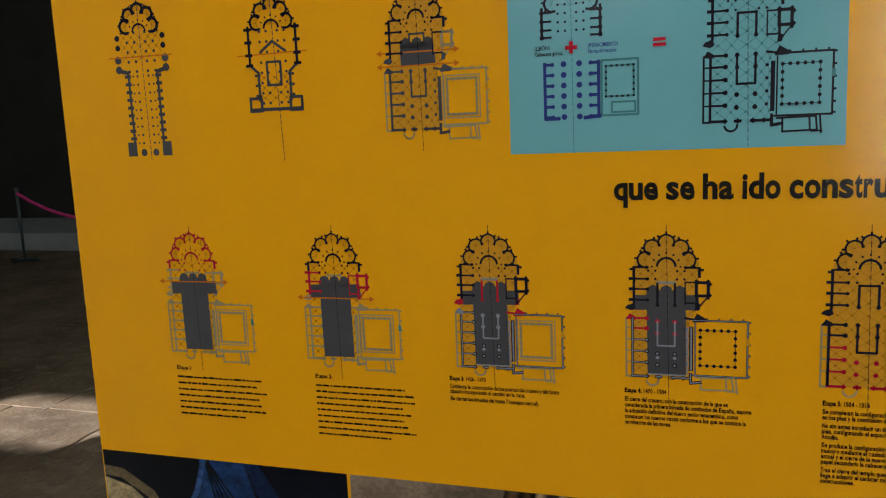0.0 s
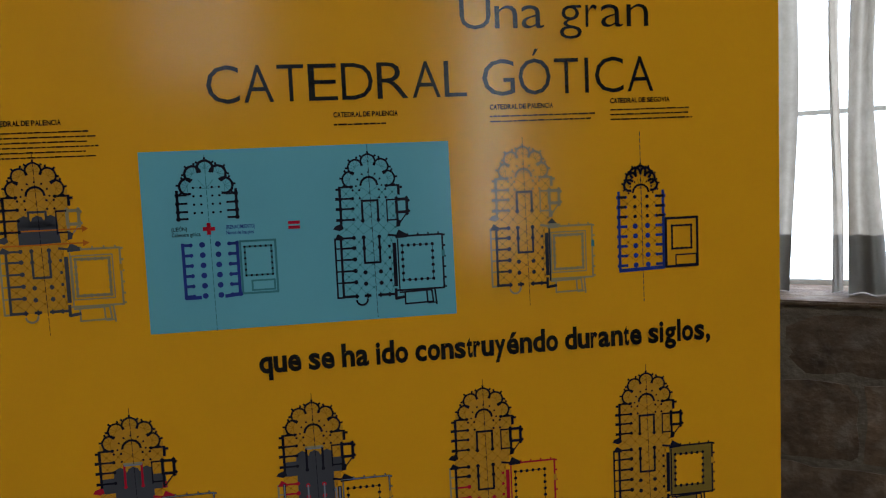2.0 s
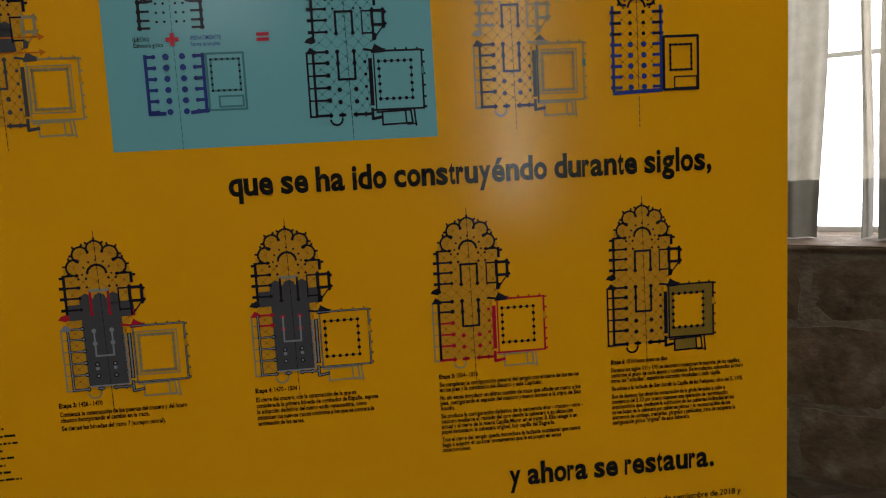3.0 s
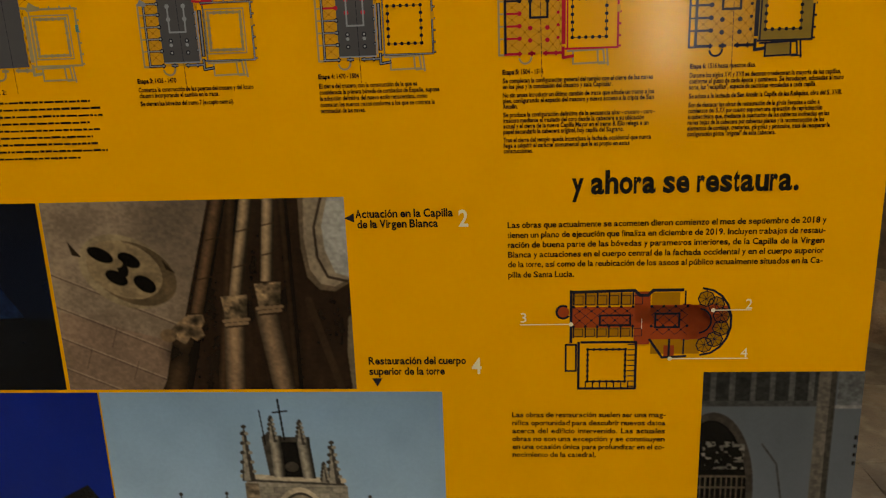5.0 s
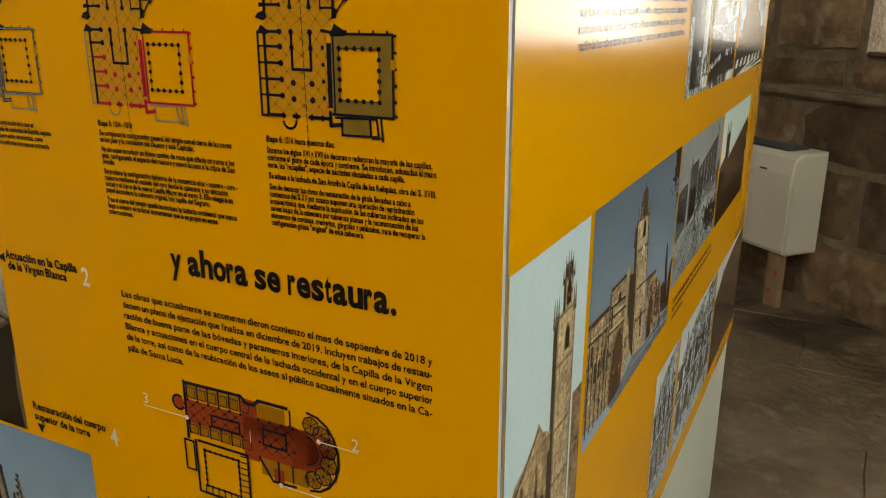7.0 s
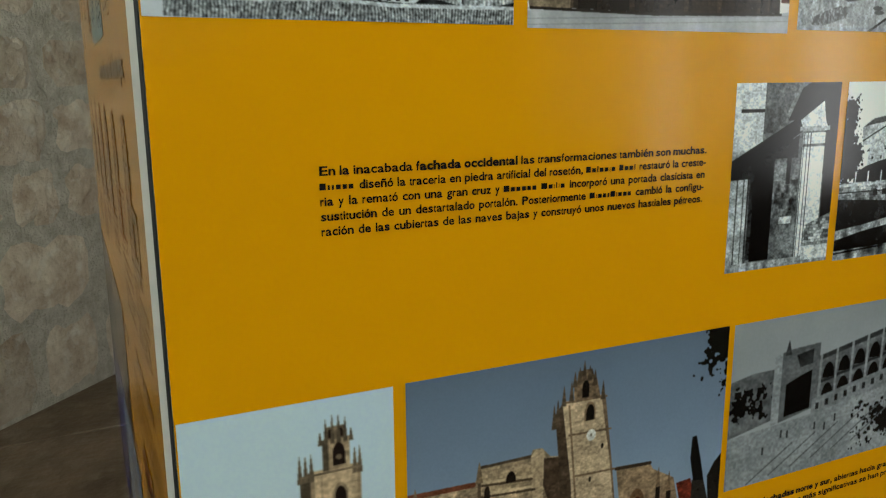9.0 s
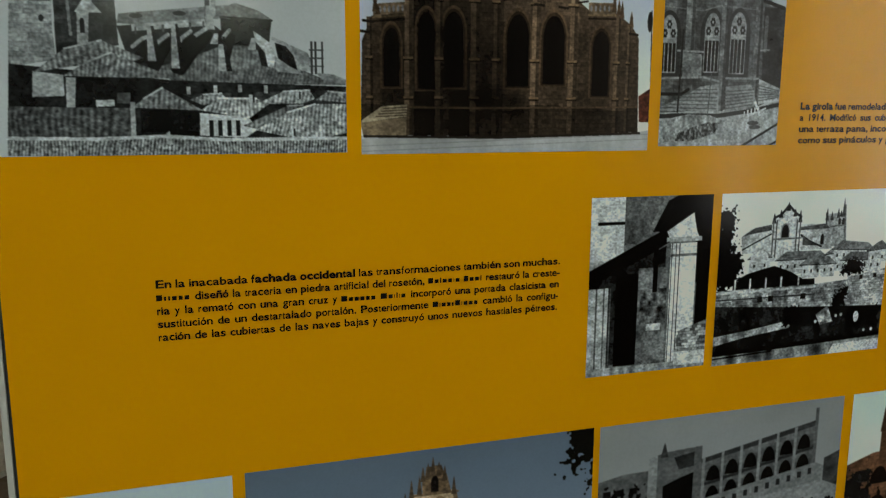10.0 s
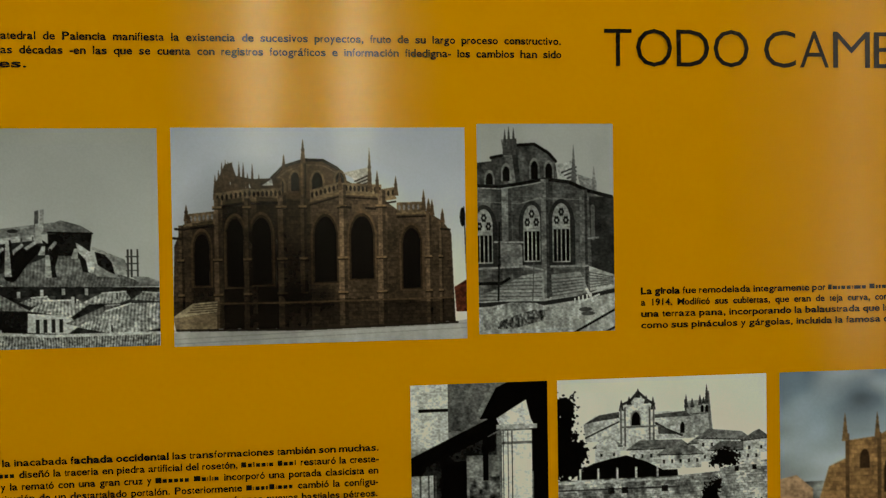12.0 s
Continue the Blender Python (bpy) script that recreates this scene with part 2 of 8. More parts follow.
def floor_slabs():
    base = finish("floor", cube(-16, 6, -7, 13, -0.25, -0.008), FLOOR)
    tagged(base, "worn brown stone floor with cracks and damp stains", "floor", kind="structure")
    rng = random.Random(4)
    dx, dy = 0.86, 0.62
    nx, ny = 11, 14
    knots = {}
    for i in range(nx + 1):
        for j in range(2 * ny + 2):
            knots[i, j] = (rng.uniform(-0.05, 0.05), rng.uniform(-0.04, 0.04))
    for i in range(nx):
        for j in range(ny):
            bm = bmesh.new()
            off = 0.3 * (j % 3)
            x, y = -6.2 + i * dx + off * dx, -3.0 + j * dy
            ring = []
            for k in range(16):
                a, b = divmod(k, 4)
                f = b / 4
                px, py = ((f, 0), (1, f), (1 - f, 1), (0, 1 - f))[a]
                wob = rng.uniform(-0.012, 0.012)
                ring.append((x + 0.006 + px * (dx - 0.012) + wob, y + 0.006 + py * (dy - 0.012) + rng.uniform(-0.012, 0.012)))
            h = rng.uniform(-0.004, 0.002)
            top = [bm.verts.new((u, v, h)) for u, v in ring]
            cx, cy = x + dx / 2, y + dy / 2
            low = [bm.verts.new((u + (u - cx) * 0.012, v + (v - cy) * 0.012, -0.012)) for u, v in ring]
            bm.faces.new(top)
            for k in range(16):
                bm.faces.new((low[k], low[(k + 1) % 16], top[(k + 1) % 16], top[k]))
            part("slab", bm, FLOOR, base)


def wall_frame(t, n, d):
    """Local x along the wall, y into it, z up."""
    return Matrix(((t[0], n[0], 0, n[0] * d), (t[1], n[1], 0, n[1] * d), (0, 0, 1, 0), (0, 0, 0, 1)))


def pierced(name, m, s0, s1, top, thick, holes, material, label):
    """A wall between s0 and s1 with rectangular openings (s, s, z, z) that go right through it."""
    bm = bmesh.new()
    cuts = sorted({s0, s1, *[h[0] for h in holes], *[h[1] for h in holes]})
    for a, b in zip(cuts, cuts[1:]):
        levels = [0.0]
        for h in sorted((h for h in holes if h[0] < b - 1e-6 and h[1] > a + 1e-6), key=lambda h: h[2]):
            levels += [h[2], h[3]]
        levels.append(top)
        for z0, z1 in zip(levels[::2], levels[1::2]):
            box(bm, a, b, 0, thick, z0, z1)
    bmesh.ops.remove_doubles(bm, verts=bm.verts, dist=1e-5)
    ob = finish(name, bm, material)
    ob.matrix_world = m
    return tagged(ob, label, "wall", kind="structure")


def stones(wall, material, courses, s0, s1, step, seed, skip=lambda a, b, z0, z1: False, proud=0.022, gap=0.022):
    """Ashlar blocks, each a piece of its own with a worn, uneven face."""
    rng = random.Random(seed)
    for z0, z1 in courses:
        s = s0 - rng.uniform(0, step)
        while s < s1:
            e = s + step * rng.uniform(0.6, 1.35)
            a, b = max(s, s0), min(e, s1)
            s = e
            if b - a < 0.12 or skip(a, b, z0, z1):
                continue
            bm = bmesh.new()
            g = gap * rng.uniform(0.6, 1.4)
            p = proud * rng.uniform(0.5, 1.3)
            n, k = 6, 4
            grid = []
            for j in range(k + 1):
                row = []
                for i in range(n + 1):
                    u = a + g + (b - a - 2 * g) * i / n
                    v = z0 + g + (z1 - z0 - 2 * g) * j / k
                    edge = i in (0, n) or j in (0, k)
                    corner = i in (0, n) and j in (0, k)
                    d = -p + (0.012 if edge else 0) + (0.008 if corner else 0) + rng.uniform(-0.005, 0.005)
                    if edge:
                        u += rng.uniform(-0.010, 0.010)
                        v += rng.uniform(-0.010, 0.010)
                    row.append(bm.verts.new((u, d, v)))
                grid.append(row)
            for j in range(k):
                for i in range(n):
                    bm.faces.new((grid[j][i], grid[j][i + 1], grid[j + 1][i + 1], grid[j + 1][i]))
            rim = [grid[0][i] for i in range(n + 1)] + [grid[j][n] for j in range(1, k + 1)] + [grid[k][i] for i in range(n - 1, -1, -1)] + [grid[j][0] for j in range(k - 1, 0, -1)]
            back = [bm.verts.new((v.co.x, 0.03, v.co.z)) for v in rim]
            for i in range(len(rim)):
                q = (i + 1) % len(rim)
                bm.faces.new((rim[q], rim[i], back[i], back[q]))
            bmesh.ops.recalc_face_normals(bm, faces=bm.faces)
            part("stone_block", bm, material, wall, smooth=False)


def daylight(name, m, s0, s1, z0, z1, depth, material, bars=(2, 4), label="tall window out of view with a glowing pane behind bars", frame_mat=None):
    """A window: bright sky behind a frame with bars."""
    frame_mat = frame_mat or LEAD
    w = holder(name, m, label, "window", kind="structure")
    part("daylight", cube(s0 - 0.05, s1 + 0.05, depth + 0.10, depth + 0.11, z0 - 0.05, z1 + 0.05), material, w)
    bm = bmesh.new()
    f = 0.045
    for a, b, c, d in ((s0, s0 + f, z0, z1), (s1 - f, s1, z0, z1), (s0 + f, s1 - f, z0, z0 + f), (s0 + f, s1 - f, z1 - f, z1)):
        box(bm, a, b, depth, depth + 0.05, c, d, 0.004)
    part("window_frame", bm, frame_mat, w)
    for i in range(1, bars[0]):
        s = s0 + (s1 - s0) * i / bars[0]
        part("glazing_bar", cube(s - 0.014, s + 0.014, depth + 0.01, depth + 0.04, z0 + f, z1 - f, 0.003), frame_mat, w)
    for i in range(1, bars[1]):
        z = z0 + (z1 - z0) * i / bars[1]
        part("glazing_bar", cube(s0 + f, s1 - f, depth + 0.012, depth + 0.038, z - 0.012, z + 0.012, 0.003), frame_mat, w)
    return w


def curtain(m, s0, s1, z0, z1, depth, folds, seed, hem=0.27, flare=0.0):
    """A hanging linen strip with soft folds and a doubled hem."""
    rng = random.Random(seed)
    thing = holder("curtain", m, "unbleached linen curtain with soft folds and a darker hem", "curtain", "window curtains")
    n, k = max(12, int((s1 - s0) / 0.012)), 24
    ph, am = rng.uniform(0, 6), rng.uniform(0.8, 1.2)

    def sheet(za, zb, rows, lift):
        bm = bmesh.new()
        g = []
        for j in range(rows + 1):
            z = za + (zb - za) * j / rows
            low = max(0.0, 1 - (z - z0) / 0.9)
            row = []
            for i in range(n + 1):
                f = i / n
                s = s0 + (s1 - s0) * f + 0.012 * math.sin(3.1 * z + ph) + flare * low * (f - 0.3)
                d = depth + am * 0.032 * math.sin(folds * 2 * math.pi * f + ph + 0.5 * math.sin(1.7 * z)) + 0.012 * math.sin(9 * f + 4 * z) - lift
                row.append(bm.verts.new((s, d, z)))
            g.append(row)
        for j in range(rows):
            for i in range(n):
                bm.faces.new((g[j][i], g[j][i + 1], g[j + 1][i + 1], g[j + 1][i]))
        return bm
    part("drape", sheet(z0 + 0.004, z1, k, 0.0), CLOTH, thing, smooth=True)
    part("hem", sheet(z0, z0 + hem, 6, 0.004), CLOTH_HEM, thing, "doubled darker hem", smooth=True)


EAST = wall_frame((0.773, -0.634), (0.634, 0.773), 3.208)
W1, W2 = (-2.42, -0.80, 1.29, 2.35), (-0.74, 0.95, 1.08, 4.6)
LEFT = wall_frame((-0.721, 0.693), (-0.693, -0.721), 2.784)
SOUTH = wall_frame((-1, 0), (0, -1), 5.5)
CHAPEL = wall_frame((0, -1), (1, 0), 3.04)
CORNER = wall_frame((-0.2465, -0.9691), (0.9691, -0.2465), 3.488)
WEST = wall_frame((0, 1), (-1, 0), 13.0)
NORTH = wall_frame((1, 0), (0, 1), 11.0)
NAVE = wall_frame((0, -1), (1, 0), -0.9)

floor_slabs()
east = pierced("wall_east", EAST, -4.4, 1.34, 9.0, 0.75, [W1, W2], MORTAR, "rough brown ashlar wall with wide mortar joints under the window")
courses = [(0.0, 0.36), (0.36, 0.74), (0.74, 1.06), (1.11, 1.285)]
stones(east, STONE, courses[:3], -4.3, 1.3, 0.62, 11)
stones(east, STONE, courses[3:], -4.3, -0.80, 0.8, 12)
stones(east, STONE, [(1.29 + 0.36 * i, 1.65 + 0.36 * i) for i in range(3)], -4.3, -2.44, 0.6, 13)
ledge = finish("trim", cube(-4.3, -0.8, -0.035, 0.02, 1.062, 1.105, 0.01), MORTAR)
ledge.matrix_world = EAST
tagged(ledge, "thin worn stone string course on the chapel wall", "trim", kind="structure")
sill = finish("trim", cube(-2.40, -0.82, -0.03, 0.55, 1.287, 1.31, 0.008), STONE)
sill.matrix_world = EAST
tagged(sill, "worn stone window sill", "window sill", kind="structure")
sill = finish("trim", cube(-0.72, 0.93, -0.03, 0.55, 1.077, 1.10, 0.008), STONE)
sill.matrix_world = EAST
tagged(sill, "worn stone window sill", "window sill", kind="structure")
upper = finish("wall_upper", cube(-4.4, -0.80, -0.012, -0.002, 2.38, 9.0), PLASTER)
upper.matrix_world = EAST
tagged(upper, "grey plastered upper wall", "wall", kind="structure")
daylight("window_1", EAST, *W1, 0.5, SKY, (3, 2), "wide low window full of bright daylight", PALE_FRAME)
daylight("window_2", EAST, *W2, 0.5, SKY, (2, 4), "tall window full of bright daylight", PALE_FRAME)
curtain(EAST, -2.14, -1.76, 1.315, 2.3, 0.24, 2.0, 1)
curtain(EAST, -1.40, -1.27, 1.315, 2.3, 0.26, 1.0, 2, flare=-0.1)
curtain(EAST, -0.98, -0.83, 1.315, 2.3, 0.22, 1.2, 3)
curtain(EAST, -0.72, -0.405, 1.105, 4.4, 0.22, 2.3, 4, flare=-0.03)
curtain(EAST, -0.262, -0.222, 1.105, 4.4, 0.25, 0.6, 5)
curtain(EAST, -0.175, -0.075, 1.105, 4.4, 0.22, 1.3, 6, flare=0.06)
curtain(EAST, -0.01, 0.30, 1.105, 4.4, 0.22, 2.2, 8)
# out of view; added to cover the pane and cut glare on the side panel
curtain(EAST, 0.37, 0.93, 1.105, 4.4, 0.22, 2.8, 7)

left = pierced("wall_left", LEFT, 0.2, 3.5, 7.0, 0.6, [], PALE_MORTAR, "pale limestone wall with broad lime mortar joints")
rows, z = [], 0.0
for hgt in (0.44, 0.44, 0.32, 0.33, 0.30, 0.34, 0.33, 0.33):
    rows.append((z, z + hgt))
    z += hgt
stones(left, PALE_STONE, rows, 0.25, 3.45, 0.5, 21, proud=0.010, gap=0.03)

# two slits for the streaks; the third, large opening is added fill light
SLITS = [(-0.50, -0.30, 2.05, 3.3), (-0.02, 0.18, 2.05, 3.3), (-1.45, 1.9, 3.4, 8.6)]
chapel = pierced("wall_chapel", CHAPEL, -1.67, 2.2, 9.0, 0.6, SLITS, MORTAR, "brown stone chapel wall with slits and a large opening added for fill light")
for number, hole in enumerate(SLITS):
    daylight("window_%d" % (10 + number), CHAPEL, *hole, 0.35, SKY_SLIT if number < 2 else FILL_SIDE, (1, 6) if number < 2 else (6, 7))
corner = pierced("wall_corner", CORNER, 1.38, 4.8, 9.0, 0.6, [], MORTAR, "brown stone chapel wall")
# unseen high panes added as fill light, above what the front panel mirrors
FILL_OPENINGS = [(-2.2, -0.9, 5.7, 8.7), (-0.6, 0.7, 5.7, 8.7), (1.0, 2.3, 5.7, 8.7), (2.6, 3.9, 5.7, 8.7)]
# the opening at 7.2 to 8.8 is added to shape the sun patch on the floor
south = pierced("wall_south", SOUTH, -2.4, 13.2, 9.0, 0.5, [(-1.2, -0.8, 1.1, 5.4), (0.75, 1.65, 2.5, 5.4), (7.2, 8.8, 7.1, 8.15), *FILL_OPENINGS], PALE_MORTAR, "tall stone wall with lancets and openings added for light")
daylight("window_4", SOUTH, -1.2, -0.8, 1.1, 5.4, 0.3, SKY_LANCET, (1, 7))
daylight("window_5", SOUTH, 0.75, 1.65, 2.5, 5.4, 0.3, SKY_SOFT, (3, 7))
for number, hole in enumerate(FILL_OPENINGS):
    daylight("window_%d" % (6 + number), SOUTH, *hole, 0.3, FILL_HIGH, (3, 6))
# nave walls: their darkness is painted in, not left to the light
west = pierced("wall_west", WEST, -6.0, 11.0, 9.0, 0.5, [], UNLIT_STONE, "stone nave wall with the unlit dark put into its colour")
north = pierced("wall_north", NORTH, -13.2, 0.0, 9.0, 0.5, [], UNLIT_STONE, "stone nave wall with the unlit dark put into its colour")
nave = pierced("wall_nave", NAVE, -11.2, -4.7, 9.0, 0.4, [], UNLIT_STONE, "stone wall beside the chapel with the nave's dark put into its colour")
# thin sheet over the north wall, toned as plaster in shade
upper = finish("wall_upper", cube(-8.6, -0.92, 10.985, 10.996, 2.6, 8.99), HALF_SHADE_STONE)
tagged(upper, "grey upper wall of the nave with half shade put into its colour", "wall", kind="structure")
ceiling = finish("ceiling", cube(-13.5, 4.5, -6.2, 11.5, 9.0, 9.3), PLASTER)
tagged(ceiling, "grey plastered vault high overhead", "ceiling", kind="structure")
step = finish("step", cube(-12.98, -1.0, 9.0, 10.98, -0.008, 0.26, 0.02), PALE_STEP)
tagged(step, "pale stone step at the end of the nave", "step", kind="structure")


# ---- the display box ----
display = holder("display_box", pose(0, 0, 0), "tall box-shaped exhibition display clad in glossy yellow printed panels", "display")
bm = bmesh.new()
box(bm, -FRONT + 0.01, -0.0045, 0.0045, SIDE - 0.008, 0.0, TOP - 0.012)
part("carcass", bm, CARCASS, display, "pale grey board body below the panels")
# strip added in the gap, with the shade put into its colour
part("corner_gap_shade", cube(-0.0065, -0.003, 0.004, 0.0065, FOOT, TOP - 0.004), GAP_SHADE, display, "near-black strip for the shade in the gap between the two panels")


def panel(name, m, width, u0, top, label):
    bm = bmesh.new()
    box(bm, u0, width, FOOT, top, -0.004, 0.0)
    for f in bm.faces:
        f.material_index = 0 if f.calc_center_median().z > -0.0005 else 1
    ob = part(name, bm, [YELLOW, EDGE], display, label)
    ob.matrix_basis = m
    return ob


A_FRAME, B_FRAME = pose(0, 0, 0, 90, 0, 0), pose(0, 0, 0, 90, 0, 90)
front_panel = panel("front_panel", A_FRAME @ pose(-FRONT, 0, 0), FRONT - 0.0005, 0.0, TOP, "glossy yellow panel printed with church plans and texts")
side_panel = panel("side_panel", B_FRAME, SIDE, 0.0065, TOP + 0.055, "glossy yellow panel printed with photographs and texts")


# ---- lettering ----
WORDS = {}


def set_words(words, weight):
    """Outlines of words in the built-in font at size 1, as (points, faces)."""
    todo = [w for w in dict.fromkeys(words) if (w, weight) not in WORDS]
    made = []
    for w in todo:
        c = bpy.data.curves.new("word", "FONT")
        c.body, c.size, c.offset, c.resolution_u = w, 1.0, weight, 3
        made.append(new("word", c))
    depsgraph = bpy.context.evaluated_depsgraph_get()
    depsgraph.update()
    for w, ob in zip(todo, made):
        me = bpy.data.meshes.new_from_object(ob.evaluated_get(depsgraph))
        pts = np.zeros(len(me.vertices) * 3)
        me.vertices.foreach_get("co", pts)
        pts = pts.reshape(-1, 3)[:, :2]
        WORDS[w, weight] = (pts, [tuple(p.vertices) for p in me.polygons])
        bpy.data.meshes.remove(me)
    for ob in made:
        c = ob.data
        bpy.data.objects.remove(ob)
        bpy.data.curves.remove(c)


CAP = 0.70  # height of capitals at size 1
ADVANCE = {222: "ijlí", 278: "!.,:;fItr/", 333: "-()rº", 355: '"*', 500: "ckJsvxyz", 556: "abdeghnopquáéóúñL0123456789", 611: "FTZ", 667: "ABEKPSVXYÁÉ", 722: "CDHNRUw", 778: "GOQÓ", 833: "mM", 944: "W"}
WIDTH = {c: w / 1000 for w, chars in ADVANCE.items() for c in chars}
NARROW = set("ijlíI1.,:;!-")


def set_word(word, size, squeeze, x, base, weight, lift, pts, faces):
    """Letters of one word on the even spacing of a grotesque, from x to the right; gives the x where it ends."""
    for c in word:
        p, f = WORDS[c, weight]
        wide = WIDTH.get(c, 0.556) * size * squeeze
        if len(p):
            lo, hi = p[:, 0].min(), p[:, 0].max()
            ink = (hi - lo) * size * 0.718 / CAP * squeeze if c in NARROW else max(wide - (0.075 - 1.2 * weight) * size * squeeze, 0.4 * wide)
            at, kx, ky = x + (wide - ink) / 2, ink / (hi - lo), size * 0.718 / CAP
            n = len(pts)
            pts += [(at + (q[0] - lo) * kx, base + q[1] * ky, lift) for q in p]
            faces += [tuple(n + i for i in g) for g in f]
        x += wide
    return x


def lettering(parent, lines, material, weight=0.0, bold=0.016, name="lettering", label="", lift=0.0005):
    """Lines of (x0, x1, baseline, capital height, words); x1 None keeps natural widths. _word_ is blanked out by bars, *word* is bold."""
    set_words([c for *_, line in lines for c in line if c not in " _*"], weight)
    set_words([c for *_, line in lines for w in line.split() if w[0] == "*" for c in w if c not in "_*"], bold)
    made = []
    for x0, x1, base, cap, line in lines:
        pts, faces = [], []
        size, words = cap / 0.718, line.split()
        wide = [sum(WIDTH.get(c, 0.556) for c in w.strip("*_")) * size * (1.04 if w[0] == "*" else 1.0) for w in words]
        gaps, squeeze, gap = len(words) - 1, 1.0, 0.278 * size
        if x1 is not None:
            gap = (x1 - x0 - sum(wide)) / gaps if gaps else 0.0
            if not gaps or not 0.16 < gap / size < 0.62:
                squeeze = (x1 - x0) / (sum(wide) + 0.25 * size * gaps)
                gap = 0.25 * size * squeeze
        x = x0
        for w, full in zip(words, wide):
            end = x + full * squeeze
            if w.startswith("_"):
                for c in w.strip("_"):
                    e = x + WIDTH.get(c, 0.556) * size * squeeze
                    top = 0.80 if c.isupper() or c in "tldfbk" else 0.58
                    n = len(pts)
                    pts += [(x, base + cap * 0.06, lift), (e - 0.16 * size, base + cap * 0.06, lift), (e - 0.16 * size, base + cap * top, lift), (x, base + cap * top, lift)]
                    faces.append((n, n + 1, n + 2, n + 3))
                    x = e
            else:
                set_word(w.strip("*"), size, squeeze * (1.04 if w[0] == "*" else 1.0), x, base, bold if w[0] == "*" else weight, lift, pts, faces)
            x = end + gap
        me = bpy.data.meshes.new(name)
        me.from_pydata(pts, [], faces)
        me.materials.append(material)
        ob = new(name, me)
        ob.parent = parent
        if label:
            ob["label"] = label
        made.append(ob)
    return made


def place(obs, dx):
    for ob in obs if isinstance(obs, list) else [obs]:
        ob.matrix_basis = pose(dx, 0, 0)
    return obs


def bars(parent, x0, x1, top, bottom, count, seed, material, short=0.6, thick=0.29, name="caption"):
    """Small print that cannot be read: broken bars in rows."""
    rng = random.Random(seed)
    bm = bmesh.new()
    step = (top - bottom) / count
    for i in range(count):
        z = top - step * (i + 1)
        end = x0 + (x1 - x0) * (short if i == count - 1 else rng.uniform(0.86, 1.0))
        x = x0
        while x < end - 0.001:
            w = rng.uniform(0.0018, 0.0085)
            e = min(x + w, end)
            h = step * thick * rng.uniform(0.85, 1.15)
            vs = [bm.verts.new(q) for q in ((x, z, 0.0005), (e, z, 0.0005), (e, z + h, 0.0005), (x, z + h, 0.0005))]
            bm.faces.new(vs)
            x = e + step * 0.16
    return part(name, bm, material, parent)


# ---- plan drawings ----
INKS = [OCHRE_INK, GREY_INK, DARK_GREY_INK, INK, RED_INK, BLUE_INK, BRICK_INK, FAINT_RED, TEAL_LINE, OLIVE_INK, WHITE_INK, PALE_INK, TINT_INK]
OCH, GRY, DGR, BLK, RED, BLU, BRK, FRD, TLN, OLV, WHT, PAL, TNT, HOL = range(14)  # HOL: a pale wall with black outlines
LAYER = {OCH: 1, OLV: 2, TLN: 1, GRY: 3, DGR: 4, BRK: 2, FRD: 6, BLU: 7, RED: 8, BLK: 9, WHT: 11, PAL: 10, TNT: 0}


